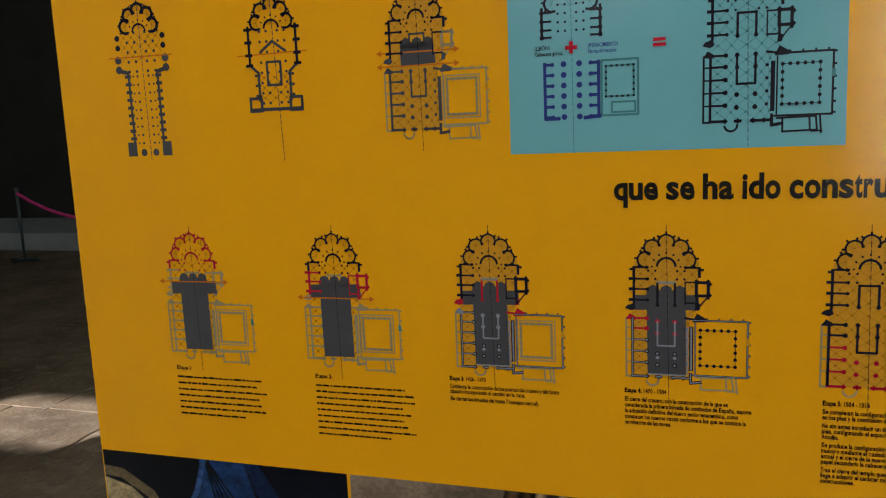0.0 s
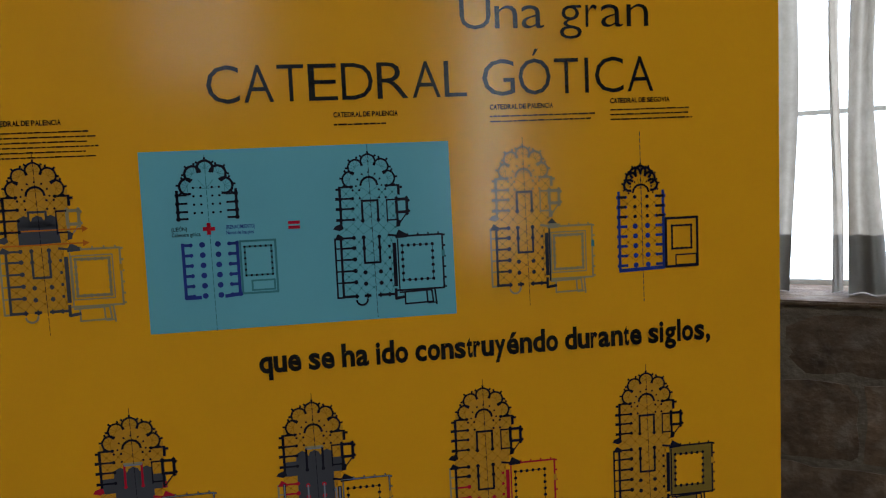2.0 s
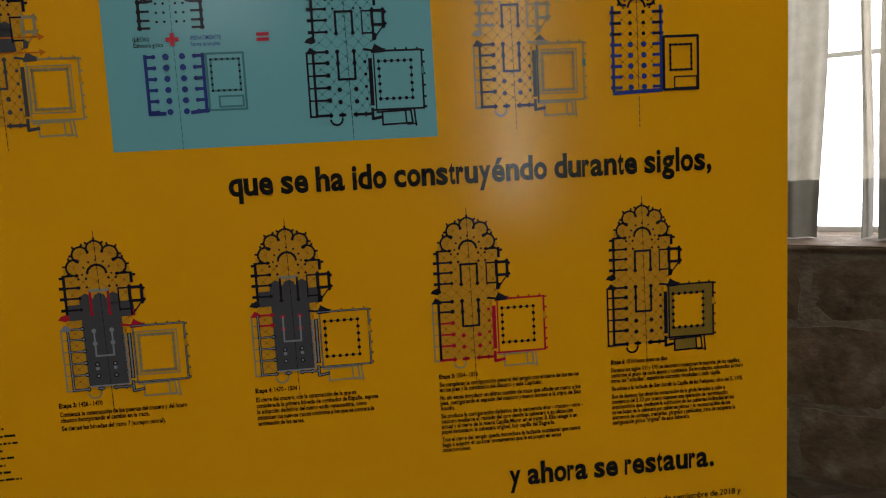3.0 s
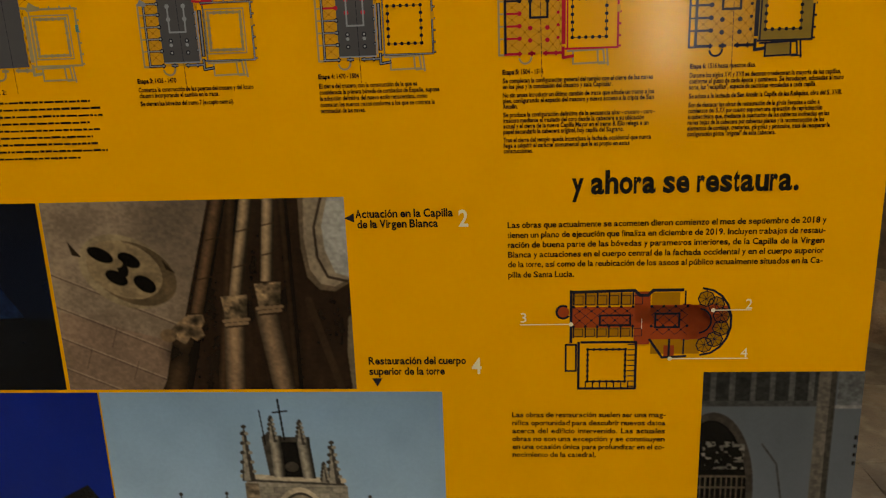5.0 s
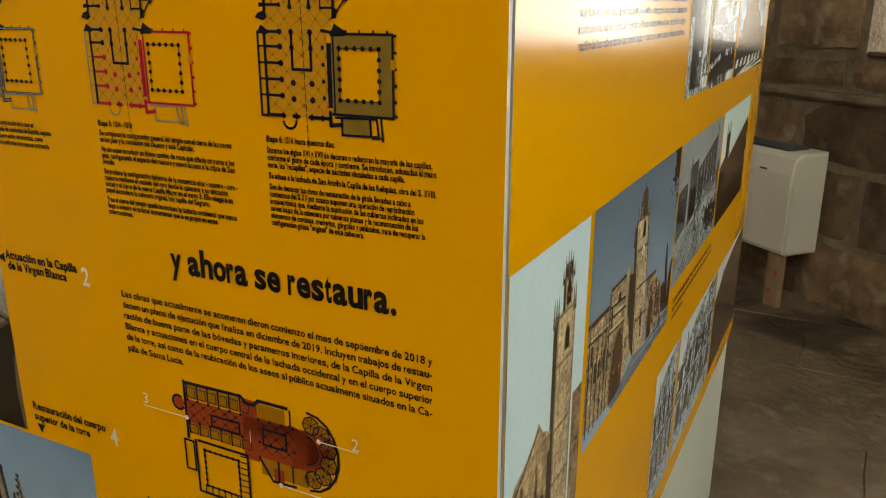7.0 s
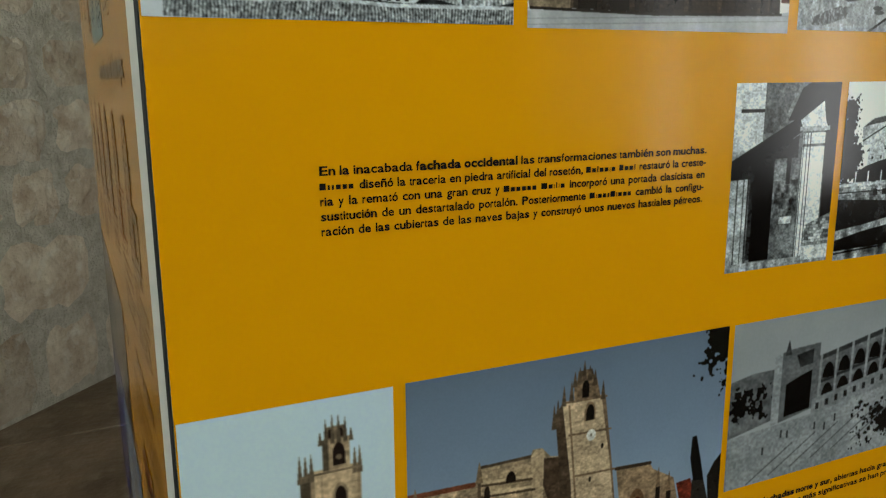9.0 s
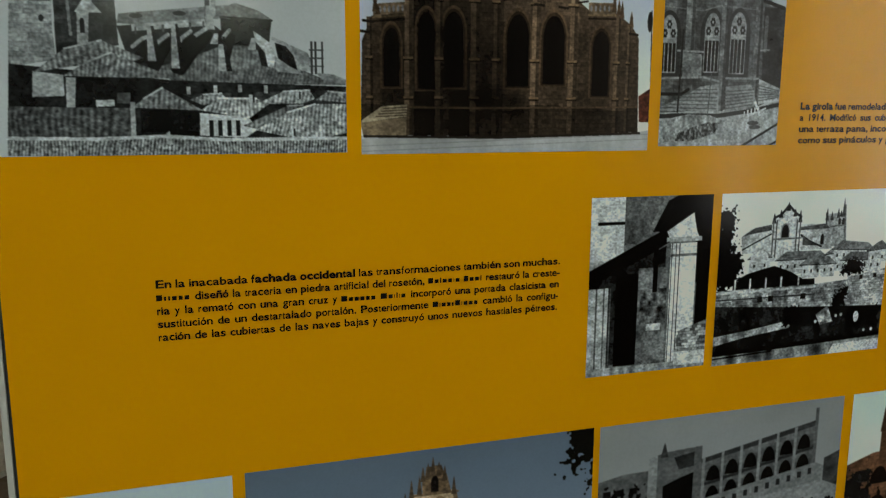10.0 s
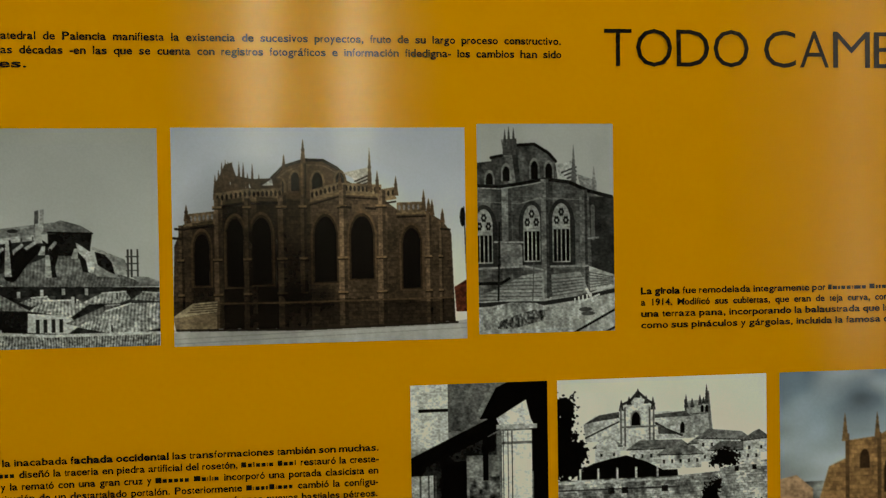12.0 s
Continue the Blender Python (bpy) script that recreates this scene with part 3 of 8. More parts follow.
class Drawing:
    """Strokes, dots and areas of ink, in millimetres to the right of and below an origin."""

    def __init__(self, x, z, squeeze=1.0):
        self.bm, self.x, self.z, self.k, self.q = bmesh.new(), x, z, 0.001, squeeze

    def v(self, u, w, ink, more=0):
        return self.bm.verts.new((self.x + u * self.k * self.q, self.z - w * self.k, 0.0004 + 0.00003 * (LAYER[ink] + more)))

    def area(self, pts, ink, more=0):
        ink = PAL if ink == HOL else ink
        f = self.bm.faces.new([self.v(u, w, ink, more) for u, w in pts])
        f.material_index = ink
        f.normal_update()
        if f.normal.z < 0:
            f.normal_flip()

    def line(self, pts, ink, wide=1.0, more=0):
        if ink == HOL:
            self.line(pts, BLK, wide, more)
            self.line(pts, PAL, wide * 0.42, more)
            return
        wide = wide * 1.1
        for (a, b), (c, d) in zip(pts, pts[1:]):
            l = math.hypot(c - a, d - b) or 1
            px, py = -(d - b) / l * wide / 2, (c - a) / l * wide / 2
            ex, ey = (c - a) / l * wide * 0.3, (d - b) / l * wide * 0.3
            self.area(((a - ex + px, b - ey + py), (c + ex + px, d + ey + py), (c + ex - px, d + ey - py), (a - ex - px, b - ey - py)), ink, more)

    def dot(self, u, w, r, ink, n=8, more=0):
        if ink == HOL:
            self.dot(u, w, r, BLK, n, more)
            self.dot(u, w, r * 0.5, PAL, n, more)
            return
        self.area([(u + r * math.cos(6.2832 * i / n), w + r * math.sin(6.2832 * i / n)) for i in range(n)], ink, more)

    def arc(self, u, w, r, a0, a1, ink, wide=1.0, n=9):
        self.line([(u + r * math.cos(radians(a0 + (a1 - a0) * i / n)), w - r * math.sin(radians(a0 + (a1 - a0) * i / n))) for i in range(n + 1)], ink, wide)

    def rect(self, a, b, c, d, ink, wide=1.0):
        self.line([(a, c), (b, c), (b, d), (a, d), (a, c)], ink, wide)

    def fill(self, a, b, c, d, ink, more=0):
        self.area([(a, c), (b, c), (b, d), (a, d)], ink, more)

    def dashes(self, u0, w0, u1, w1, ink, dash=4.0, gap=1.2, wide=0.45):
        l = math.hypot(u1 - u0, w1 - w0)
        s = 0.0
        while s < l:
            e = min(s + dash, l)
            self.line([(u0 + (u1 - u0) * s / l, w0 + (w1 - w0) * s / l), (u0 + (u1 - u0) * e / l, w0 + (w1 - w0) * e / l)], ink, wide)
            s = e + gap

    def done(self, parent, dx, name="plan_drawing", label=""):
        return place(part(name, self.bm, INKS, parent, label), dx)


def ribs(d, us, ws, ink, wide=0.28):
    """Thin crossed vault ribs over bays."""
    for a, b in zip(us, us[1:]):
        for c, e in zip(ws, ws[1:]):
            d.line([(a, c), (b, e)], ink, wide)
            d.line([(b, c), (a, e)], ink, wide)
            d.dot((a + b) / 2, (c + e) / 2, 0.9, ink, 6)


def chevet(d, ink, half=20.0, ribink=OCH, chapels=5, cy=21.0, reach=14.5, r=5.6, wide=1.5, inner=True):
    """The ring of round chapels round an apse."""
    for i in range(chapels):
        a = 180.0 * (i + 0.5) / chapels if chapels != 5 else (8, 48, 90, 132, 172)[i]
        u, w = reach * math.cos(radians(a)) * half / 20, cy - reach * math.sin(radians(a))
        d.arc(u, w, r, a - 118, a + 118, ink, wide)
        for off in (-52, 0, 52):
            q = radians(a + off)
            d.line([(u + (r - 0.2) * math.cos(q), w - (r - 0.2) * math.sin(q)), (u + (r + 1.9) * math.cos(q), w - (r + 1.9) * math.sin(q))], ink, 1.3)
        for off in range(-100, 101, 40):
            q = radians(a + off)
            d.line([(u, w), (u + r * math.cos(q), w - r * math.sin(q))], ribink, 0.28)
        d.line([(0, cy), (u * 0.62, cy - (cy - w) * 0.62)], ribink, 0.28)
    if inner:
        d.arc(0, cy + 3, 6.4, 5, 175, ink, 1.5)
        for a in range(0, 181, 30):
            d.dot(9.8 * math.cos(radians(a)), cy + 3 - 9.8 * math.sin(radians(a)), 0.8, ink, 6)


def piers(d, us, ws, ink, r=1.05):
    for u in us:
        for w in ws:
            d.dot(u, w, r, ink)


def palencia(parent, dx, x, z, east=BLK, upper=BLK, tower=BLK, transept=BLK, north=BLK, chapels=BLK, south=BLK, choir=BLK, cloister=BLK,
             cover=None, ghost=False, annex=None, rib=OCH, shade=None, arrows=(), squeeze=1.0, first=None, court=None, tint=TNT):
    """The plan of the church: ring of chapels, crossing, nave, chapels on the north side, cloister on the south side."""
    d = Drawing(x, z, squeeze)
    annex = cloister if annex is None else annex
    first = chapels if first is None else first
    court = (BLK if cloister in (RED, HOL) else cloister) if court is None else court
    d.dashes(0, -6, 2, 122, BLK, 4.2, 1.3, 0.42)
    if tint is not None:
        d.area([(20 * math.cos(radians(a)), 20 - 18 * math.sin(radians(a))) for a in range(0, 181, 12)], tint)
        d.fill(-22, 22, 20, 51, tint)
        d.fill(-24, 19, 51, 60, tint)
        d.fill(-25, 16, 60, 106, tint)
    chevet(d, east, 20.0, rib, wide=1.25)
    ribs(d, [-22, -13.5, -6, 6, 13.5, 22], [25, 33.5], rib)
    for s in (-1, 1):
        d.line([(s * 22.5, 24.5), (s * 13.5, 24.5)], east, 1.3)
        d.line([(s * 22.5, 24.5), (s * 22.5, 31)], east, 1.9)
        d.dot(s * 13.5, 24.5, 1.3, east)
        d.line([(s * 25, 26), (s * 22.5, 26)], east, 1.6)
    piers(d, (-12.5, -7.5, 7.5, 12.5), (27, 33), east, 0.9)
    # bays before the crossing
    d.line([(-22.5, 31), (-22.5, 51)], upper, 1.7)
    for w in (33, 40.5, 48.5):
        d.line([(-22.5, w), (-13.5, w)], upper, 1.3)
        d.dot(-13, w, 1.3, upper)
        d.line([(-25.5, w), (-22, w)], upper, 2.0)
    ribs(d, [-22, -13.5, -6, 6, 13.5, 22], [33.5, 42.5, 51.5], rib)
    d.line([(-6, 49), (-6, 35), (6, 35), (6, 49)], choir, 1.5)
    for s in (-1, 1):
        d.dot(s * 6, 49.5, 1.5, choir)
        d.dot(s * 6, 42, 1.1, choir)
    d.line([(13, 35), (20, 35)], upper, 1.1)
    d.line([(13, 35), (13, 51)], upper, 0.9)
    d.line([(13, 50), (20, 50)], upper, 1.1)
    d.rect(20.5, 28.5, 35, 44.5, tower, 2.0)
    for u, w in ((20.5, 34), (28.5, 34), (29.8, 36), (29.8, 44), (28.5, 46)):
        d.dot(u, w, 1.5, tower, 4)
    d.line([(28.5, 45), (22, 53)], tower, 0.9)
    d.line([(20.8, 45), (20.8, 54)], tower, 1.6)
    d.area([(20, 49), (23.6, 51), (22.5, 55), (19.5, 55.5)], transept)
    # crossing
    ribs(d, [-24, -13.5, -6, 6, 13.5, 24], [51.5, 59.5], rib)
    d.area([(-29, 55), (-27, 52.5), (-22, 51), (-21, 55), (-24, 56.5)], transept)
    d.area([(-28.5, 63), (-25.5, 58.5), (-21.5, 61), (-21.5, 63.5)], first)
    d.line([(-22, 62), (-14, 62)], first, 1.4)
    d.dot(-13.5, 62, 1.6, first)
    d.area([(18.5, 62.5), (21, 57.5), (27.5, 61), (27.5, 63.5), (18.5, 64)], transept)
    d.line([(13, 61), (20, 62)], transept, 1.5)
    # nave and the chapels on its north side
    bays = [61, 69.5, 78, 86.5, 95, 104]
    ribs(d, [-24, -13.5, -6, 6, 13.5, 17], bays, rib)
    d.line([(-23.5, 62), (-23.5, 105)], north, 1.7)
    for i, w in enumerate(bays[:-1]):
        ink = first if i < 2 else chapels
        if i:
            d.line([(-23.5, w), (-14, w)], ink, 1.4)
            d.dot(-13.5, w, 1.7, ink)
            d.line([(-27.5, w), (-23.5, w)], annex if ghost else ink, 1.0)
    if ghost is not None:
        d.line([(-28, 62), (-28, 106), (-23.5, 106)], annex if ghost else north, 1.3)
    d.line([(-6, 62), (-6, 81), (6, 81), (6, 62)], choir, 1.5)
    for u in (-6, 6):
        for w in (62, 70):
            d.dot(u, w, 1.6, choir)
    piers(d, (-6, 6), (88, 96.5), south, 1.7)
    piers(d, (13.5,), (69.5, 78, 86.5, 95), south, 1.2)
    d.line([(17.3, 68), (17.3, 99)], south, 2.6)
    d.line([(-24, 105.5), (-13, 105.5)], south, 1.8)
    d.line([(-7, 105.5), (-3, 105.5)], south, 1.8)
    d.line([(3.5, 105.5), (17, 105.5)], south, 1.8)
    for u in (-13.5, -5, 5, 12):
        d.dot(u, 105.5, 2.0, south, 4)
    d.arc(-9.5, 108, 4.3, 190, 360, annex, 1.3)
    d.line([(17, 102), (17, 109), (24, 108)], south, 2.0)
    # cloister
    u0, u1, w0, w1 = 18.6, 55, 62.5, 103
    c0, c1, e0, e1 = 23.4, 47, 69.5, 95.5
    if shade is not None:
        d.area([(u0, w0), (u1, w0), (u1, e0), (u0, e0)], shade)
        d.area([(u0, e1), (u1, e1), (u1, w1), (u0, w1)], shade)
        d.area([(u0, e0), (c0, e0), (c0, e1), (u0, e1)], shade)
        d.area([(c1, e0), (u1, e0), (u1, e1), (c1, e1)], shade)
        d.fill(24, 41, 105, 113, shade)
    d.line([(u0, w0), (u1, w0), (u1, w1), (u0, w1)], cloister, 1.3)
    d.line([(u0 + 1.4, w0 + 2), (u0 + 1.4, w1)], cloister, 1.0)
    for i in range(6):
        f = i / 5
        for u, w in ((c0 + (c1 - c0) * f, e0), (c0 + (c1 - c0) * f, e1), (c0, e0 + (e1 - e0) * f), (c1, e0 + (e1 - e0) * f)):
            d.dot(u, w, 1.35, court)
    d.rect(c0, c1, e0, e1, court, 1.6 if court == GRY else 0.4)
    if court == GRY:
        d.rect(c0 - 2.5, c1 + 2.5, e0 - 2.5, e1 + 2.5, GRY, 0.8)
    for w in (63, 71, 79, 87, 95, 102):
        d.line([(u1, w), (u1 + 1.8, w)], cloister, 1.3)
    for u in (28, 36, 44, 52):
        d.line([(u, w0), (u, w0 - 1.6)], cloister, 1.1)
    d.line([(u1 + 0.2, 75), (u1 + 0.2, 78.5)], tint if tint is not None else TLN, 2.2, 20)
    d.line([(20, 104.6), (45, 104), (46, 113), (24, 113.5), (24, 105)], annex, 1.2)
    d.line([(41, 104), (41.5, 113)], annex, 1.2)
    d.line([(47.5, 103), (48.5, 115)], annex, 1.2)
    d.line([(42, 114), (49, 113.6)], annex, 0.9)
    if cover:
        for a in cover:
            d.area(a, DGR)
    for w, ink in arrows:
        d.line([(-32, w), (30, w)], ink, 0.9)
        for s in (-1, 1):
            d.area([(s * 32 - s * 2, w - 2.4), (s * 32 + s * 2.5, w), (s * 32 - s * 2, w + 2.4)], ink)
    return d


DX = FRONT  # the front panel's own origin is its left edge


def old_nave(top=40, wide=13.5):
    """The footprint of the older, lower nave: lobed end, arms and body."""
    lobes = []
    for c in (-9, 0, 9):
        lobes += [(c + 4.4 * math.cos(radians(a)), top - 0.5 - 4.2 * math.sin(radians(a))) for a in (180, 140, 90, 40, 0)]
    return [[(-22, top + 3), (22, top + 2), (23, top + 13), (-22, top + 14)], [(-wide, top + 13), (wide, top + 13), (wide + 0.5, 103), (-wide + 0.5, 103.5)], lobes + [(14, top + 4), (-14, top + 4)]]


def later_choir(d, legs, dots):
    """The pale choir drawn over the dark footprint."""
    d.line([(-6, 64), (-6, 82), (6, 82), (6, 64)], PAL, 1.1, 3)
    d.line([(-6, 36), (6, 36)], PAL, 1.0, 3)
    for u in (-6, 6):
        d.line([(u, 36), (u, 52)], legs, 1.5, 4)
        d.dot(u, 52, 1.4, legs, 8, 4)
        for w in (64, 73):
            d.dot(u, w, 1.7, dots, 8, 4)
        d.dot(u, 91, 1.3, PAL, 8, 3)
    d.line([(14.6, 68), (14.8, 102)], PAL, 1.0, 3)
    d.line([(-12, 103.5), (14, 103.5)], PAL, 0.9, 3)


PT = 1.567
g = GRY
stage = palencia(front_panel, DX, -0.772, PT, RED, g, g, g, g, g, g, g, g, old_nave(), True, arrows=((43, FRD),), tint=None)
stage.done(front_panel, DX)
stage = palencia(front_panel, DX, -0.638, PT, BLK, RED, RED, g, g, g, g, g, g, old_nave(), True, arrows=((54, FRD),), tint=None)
stage.done(front_panel, DX)
stage = palencia(front_panel, DX, -0.508, PT, BLK, BLK, BLK, RED, HOL, HOL, HOL, GRY, HOL, old_nave(42), True, GRY, court=GRY)
later_choir(stage, RED, PAL)
stage.done(front_panel, DX)
stage = palencia(front_panel, DX, -0.378, PT, BLK, BLK, BLK, BLK, HOL, HOL, HOL, GRY, HOL, old_nave(42), True, GRY, first=RED)
later_choir(stage, BLK, RED)
stage.done(front_panel, DX)
palencia(front_panel, DX, -0.248, PT, BLK, BLK, BLK, BLK, BLK, RED, RED, BLK, RED, None, True, GRY, first=BLK).done(front_panel, DX)
palencia(front_panel, DX, -0.116, PT + 0.001, shade=OLV, ghost=False).done(front_panel, DX)

# upper row
RT = 1.752
d = Drawing(-0.803, RT + 0.008)
d.dashes(0, -2, 1, 130, DGR, 3.6, 1.4, 0.6)
chevet(d, BLK, 18.0, OCH, wide=2.2)
ribs(d, [-20, -12, -5, 5, 12, 20], [24, 32, 40, 48], OCH)
piers(d, (-13, -5.5, 5.5, 13), range(24, 60, 8), DGR, 1.3)
for s in (-1, 1):
    for w in (28, 36):
        d.dot(s * 22.5, w, 2.6, BLK)
    for w in (46, 54):
        d.dot(s * 23.5, w, 3.4, DGR)
    d.line([(s * 22, 55), (s * 14.5, 57)], DGR, 3.0)
    d.line([(s * 14.5, 56), (s * 14.5, 118)], DGR, 2.0)
    for i in range(9):
        d.line([(s * 13, 60 + 6.5 * i), (s * 17.5, 60 + 6.5 * i)], DGR, 2.4)
    for w in range(60, 118, 7):
        d.dot(s * 5.5, w, 1.1, DGR)
        d.dot(s * 10, w, 0.9, DGR)
    d.fill(s * 17.5 - 4.5, s * 17.5 + 4.5, 115, 127, DGR)
    d.dot(s * 6, 124, 3.2, DGR)
d.line([(-32, 44), (30, 44)], FRD, 0.9)
d.done(front_panel, DX)

d = Drawing(-0.679, RT + 0.002)
d.dashes(0, -4, 4, 128, DGR, 3.6, 1.4, 0.6)
chevet(d, BLK, 18.0, OCH, wide=1.7)
for s in (-1, 1):
    d.line([(s * 21, 22), (s * 21, 52)], BLK, 2.0)
    for w in (24, 34, 44, 52):
        d.line([(s * 19, w), (s * 24, w)], BLK, 2.2)
    d.line([(s * 21, 52), (s * 14, 58), (s * 14, 80)], DGR, 2.0)
    for w in (60, 68, 76):
        d.line([(s * 13, w), (s * 17, w)], DGR, 1.8)
    d.rect(s * 18 - 5, s * 18 + 5, 78, 88, DGR, 2.2)
    piers(d, (s * 5, s * 11), range(26, 84, 8), DGR, 1.2)
d.line([(-22, 87), (22, 87)], DGR, 2.4)
d.rect(-6, 6, 50, 68, DGR, 1.8)
d.line([(-11, 42), (0, 34), (11, 42)], DGR, 2.0)
ribs(d, [-14, -5, 5, 14], [58, 66, 74, 82], OCH)
d.line([(-32, 44), (30, 43)], FRD, 0.9)
d.done(front_panel, DX)

stage = palencia(front_panel, DX, -0.558, RT, BLK, BLK, GRY, DGR, DGR, DGR, DGR, DGR, GRY, [[(-14, 42), (13, 40), (15, 57), (-14, 58)], old_nave(42)[2]], True, GRY,
                 arrows=((48, FRD), (58, FRD)), squeeze=0.96)
stage.done(front_panel, DX)

bm = bmesh.new()
bm.faces.new([bm.verts.new(q) for q in ((-0.4885, 1.6255, 0.0003), (-0.2655, 1.6255, 0.0003), (-0.2665, 1.7555, 0.0003), (-0.488, 1.7555, 0.0003))])
place(part("blue_field", bm, TEAL, front_panel, "teal printed rectangle"), DX)
d = Drawing(-0.443, 1.749)
d.dashes(0, -3, 1, 124, TLN, 3.6, 1.4, 0.5)
chevet(d, BLK, 18.0, TLN, wide=1.6, inner=False)
for s in (-1, 1):
    d.line([(s * 20.5, 22), (s * 20.5, 42)], BLK, 1.8)
    for w in (25, 31, 37, 42):
        d.line([(s * 20.5, w), (s * 14, w)], BLK, 1.4)
        d.dot(s * 20.5, w, 1.7, BLK)
    piers(d, (s * 4, s * 9), (20, 26, 32, 38), BLK, 0.9)
    d.line([(s * 19, 60), (s * 19, 99)], BLU, 2.0)
    for i in range(6):
        d.line([(s * 19, 61 + 7.4 * i), (s * 13.5, 61 + 7.4 * i)], BLU, 1.9)
        d.dot(s * 13.5, 61 + 7.4 * i, 1.5, BLU)
        d.dot(s * 5.5, 61 + 7.4 * i, 2.1, BLU, 10)
d.line([(-19, 99), (-9, 99)], BLU, 2.4)
d.line([(9, 99), (20, 98)], BLU, 2.4)
d.rect(21, 46, 60, 98, TLN, 1.4)
d.rect(24, 43, 64, 85, TLN, 1.4)
for i in range(6):
    for u, w in ((24 + 3.8 * i, 64), (24 + 3.8 * i, 85), (24, 64 + 4.2 * i), (43, 64 + 4.2 * i)):
        d.dot(u, w, 0.9, BLK)
d.rect(28, 44, 89, 96, TLN, 1.2)
d.fill(-1.4, 1.4, 45.5, 54, RED)
d.fill(-4.3, 4.3, 48.4, 51.2, RED, 1)
for w in (47.0, 50.5):
    d.fill(56, 64.5, w, w + 2.4, RED)
d.done(front_panel, DX)
stage = palencia(front_panel, DX, -0.327, 1.749, rib=TLN, squeeze=0.96, tint=None)
stage.done(front_panel, DX)
stage = palencia(front_panel, DX, -0.21, 1.750, GRY, GRY, GRY, GRY, BLK, BLK, BLK, BLK, GRY, None, True, GRY, squeeze=0.96, tint=None)
stage.line([(19.5, 64), (19.5, 104)], BLK, 1.2)
stage.area([(18, 60), (22, 56), (26, 60)], BLK)
stage.done(front_panel, DX)
d = Drawing(-0.117, 1.731)
d.dashes(0, -26, 1, 106, DGR, 3.6, 1.4, 0.6)
chevet(d, BLK, 14.0, OCH, wide=1.8, chapels=7, reach=13.5, r=4.2, cy=18)
for s in (-1, 1):
    d.line([(s * 18, 20), (s * 18, 80)], BLU, 2.0)
    for i in range(8):
        d.line([(s * 18, 24 + 7.6 * i), (s * 13, 24 + 7.6 * i)], BLK if i < 3 else BLU, 1.9)
        d.dot(s * 18.5, 24 + 7.6 * i, 1.8, BLU)
        d.dot(s * 5, 24 + 7.6 * i, 1.5 if i < 3 else 2.1, BLK if i < 3 else BLU, 10)
        d.dot(s * 12.5, 24 + 7.6 * i, 1.3, BLU, 8)
ribs(d, [-17, -5, 5, 17], [24, 34, 44, 54, 64, 74], OCH, 0.25)
d.line([(-18, 81), (18, 80)], BLU, 2.6)
d.rect(20, 46, 42, 80, BLK, 1.8)
d.rect(25, 41, 48, 66, BLK, 1.3)
for i in range(5):
    for u, w in ((25 + 4 * i, 48), (25 + 4 * i, 66), (25, 48 + 4.5 * i), (41, 48 + 4.5 * i)):
        d.dot(u, w, 1.1, BLK)
d.rect(28, 45, 71, 79, BLK, 1.0)
d.done(front_panel, DX)

# the reclined plan with numbers
d = Drawing(-0.224, 1.284)
d.fill(0, 118, 13, 27, BRK)
d.fill(48, 60, 1, 44, BRK)
d.arc(100, 25, 7, -90, 90, BRK, 9)
d.fill(60, 104, 12, 40, BRK)
d.area([(84 + 22 * math.cos(radians(a)), 26 - 15 * math.sin(radians(a))) for a in range(-90, 91, 15)], BRK)
d.dot(107, 16.5, 5.2, BRK, 12, 6)
d.fill(2, 48, 27, 30, BRK)
d.dot(-6, 17, 4.8, BRK, 12)
for a, b, c, e in ((1, 47, 2, 12), (1, 47, 30, 38), (61, 82, 2, 12), (61, 98, 40, 52)):
    d.fill(a, b, c, e, OCH, 1)
for u in range(2, 48, 9):
    d.rect(u, u + 7, 4, 11, BLK, 0.5)
    d.rect(u, u + 7, 31, 37, BLK, 0.5)
    d.line([(u, 1), (u, 11)], BLK, 1.2)
    d.line([(u, 30), (u, 38)], BLK, 1.0)
ribs(d, [2, 11, 20, 29, 38, 47], [13, 20, 28], BLK, 0.35)
ribs(d, [61, 70, 79, 88], [13, 20, 28, 36], BLK, 0.35)
piers(d, (2, 11, 20, 29, 38, 47, 61, 70, 79, 88), (13, 29), BLK, 1.2)
d.line([(0, 1), (48, 0), (52, 4), (58, 4), (62, 0), (84, 0)], BLK, 2.2)
d.line([(0, 0), (0, 42)], BLK, 2.0)
d.arc(-6, 17, 5.2, 60, 320, BLK, 1.6)
d.rect(22, 45, 20, 28, BLK, 1.5)
d.rect(64, 82, 19, 30, BLK, 1.5)
d.line([(86, 1), (86, 12)], BLK, 1.2)
d.line([(86, 40), (86, 52)], BLK, 1.2)
for i, a in enumerate((80, 48, 16, -16, -48, -80)):
    q = radians(a)
    u, w = 99 + 15 * math.cos(q), 26 - 19 * math.sin(q)
    d.dot(u, w, 6.2, OCH, 12, 1)
    for j in range(4):
        p = radians(45 * j + 10)
        d.line([(u - 6 * math.cos(p), w - 6 * math.sin(p)), (u + 6 * math.cos(p), w + 6 * math.sin(p))], BLK, 0.4)
    d.arc(u, w, 6.2, 0, 360, BLK, 0.8, 8)
d.line([(99 + 22 * math.cos(radians(a)), 26 - 27 * math.sin(radians(a))) for a in range(90, -91, -20)], BLK, 1.6)
d.arc(96, 25, 10, -80, 80, BLK, 1.2)
d.line([(60, 40), (70, 55), (88, 54)], BLK, 1.8)
d.line([(75, 40), (75, 56)], BLK, 1.6)
d.fill(71, 79, 45, 55, BRK, 4)
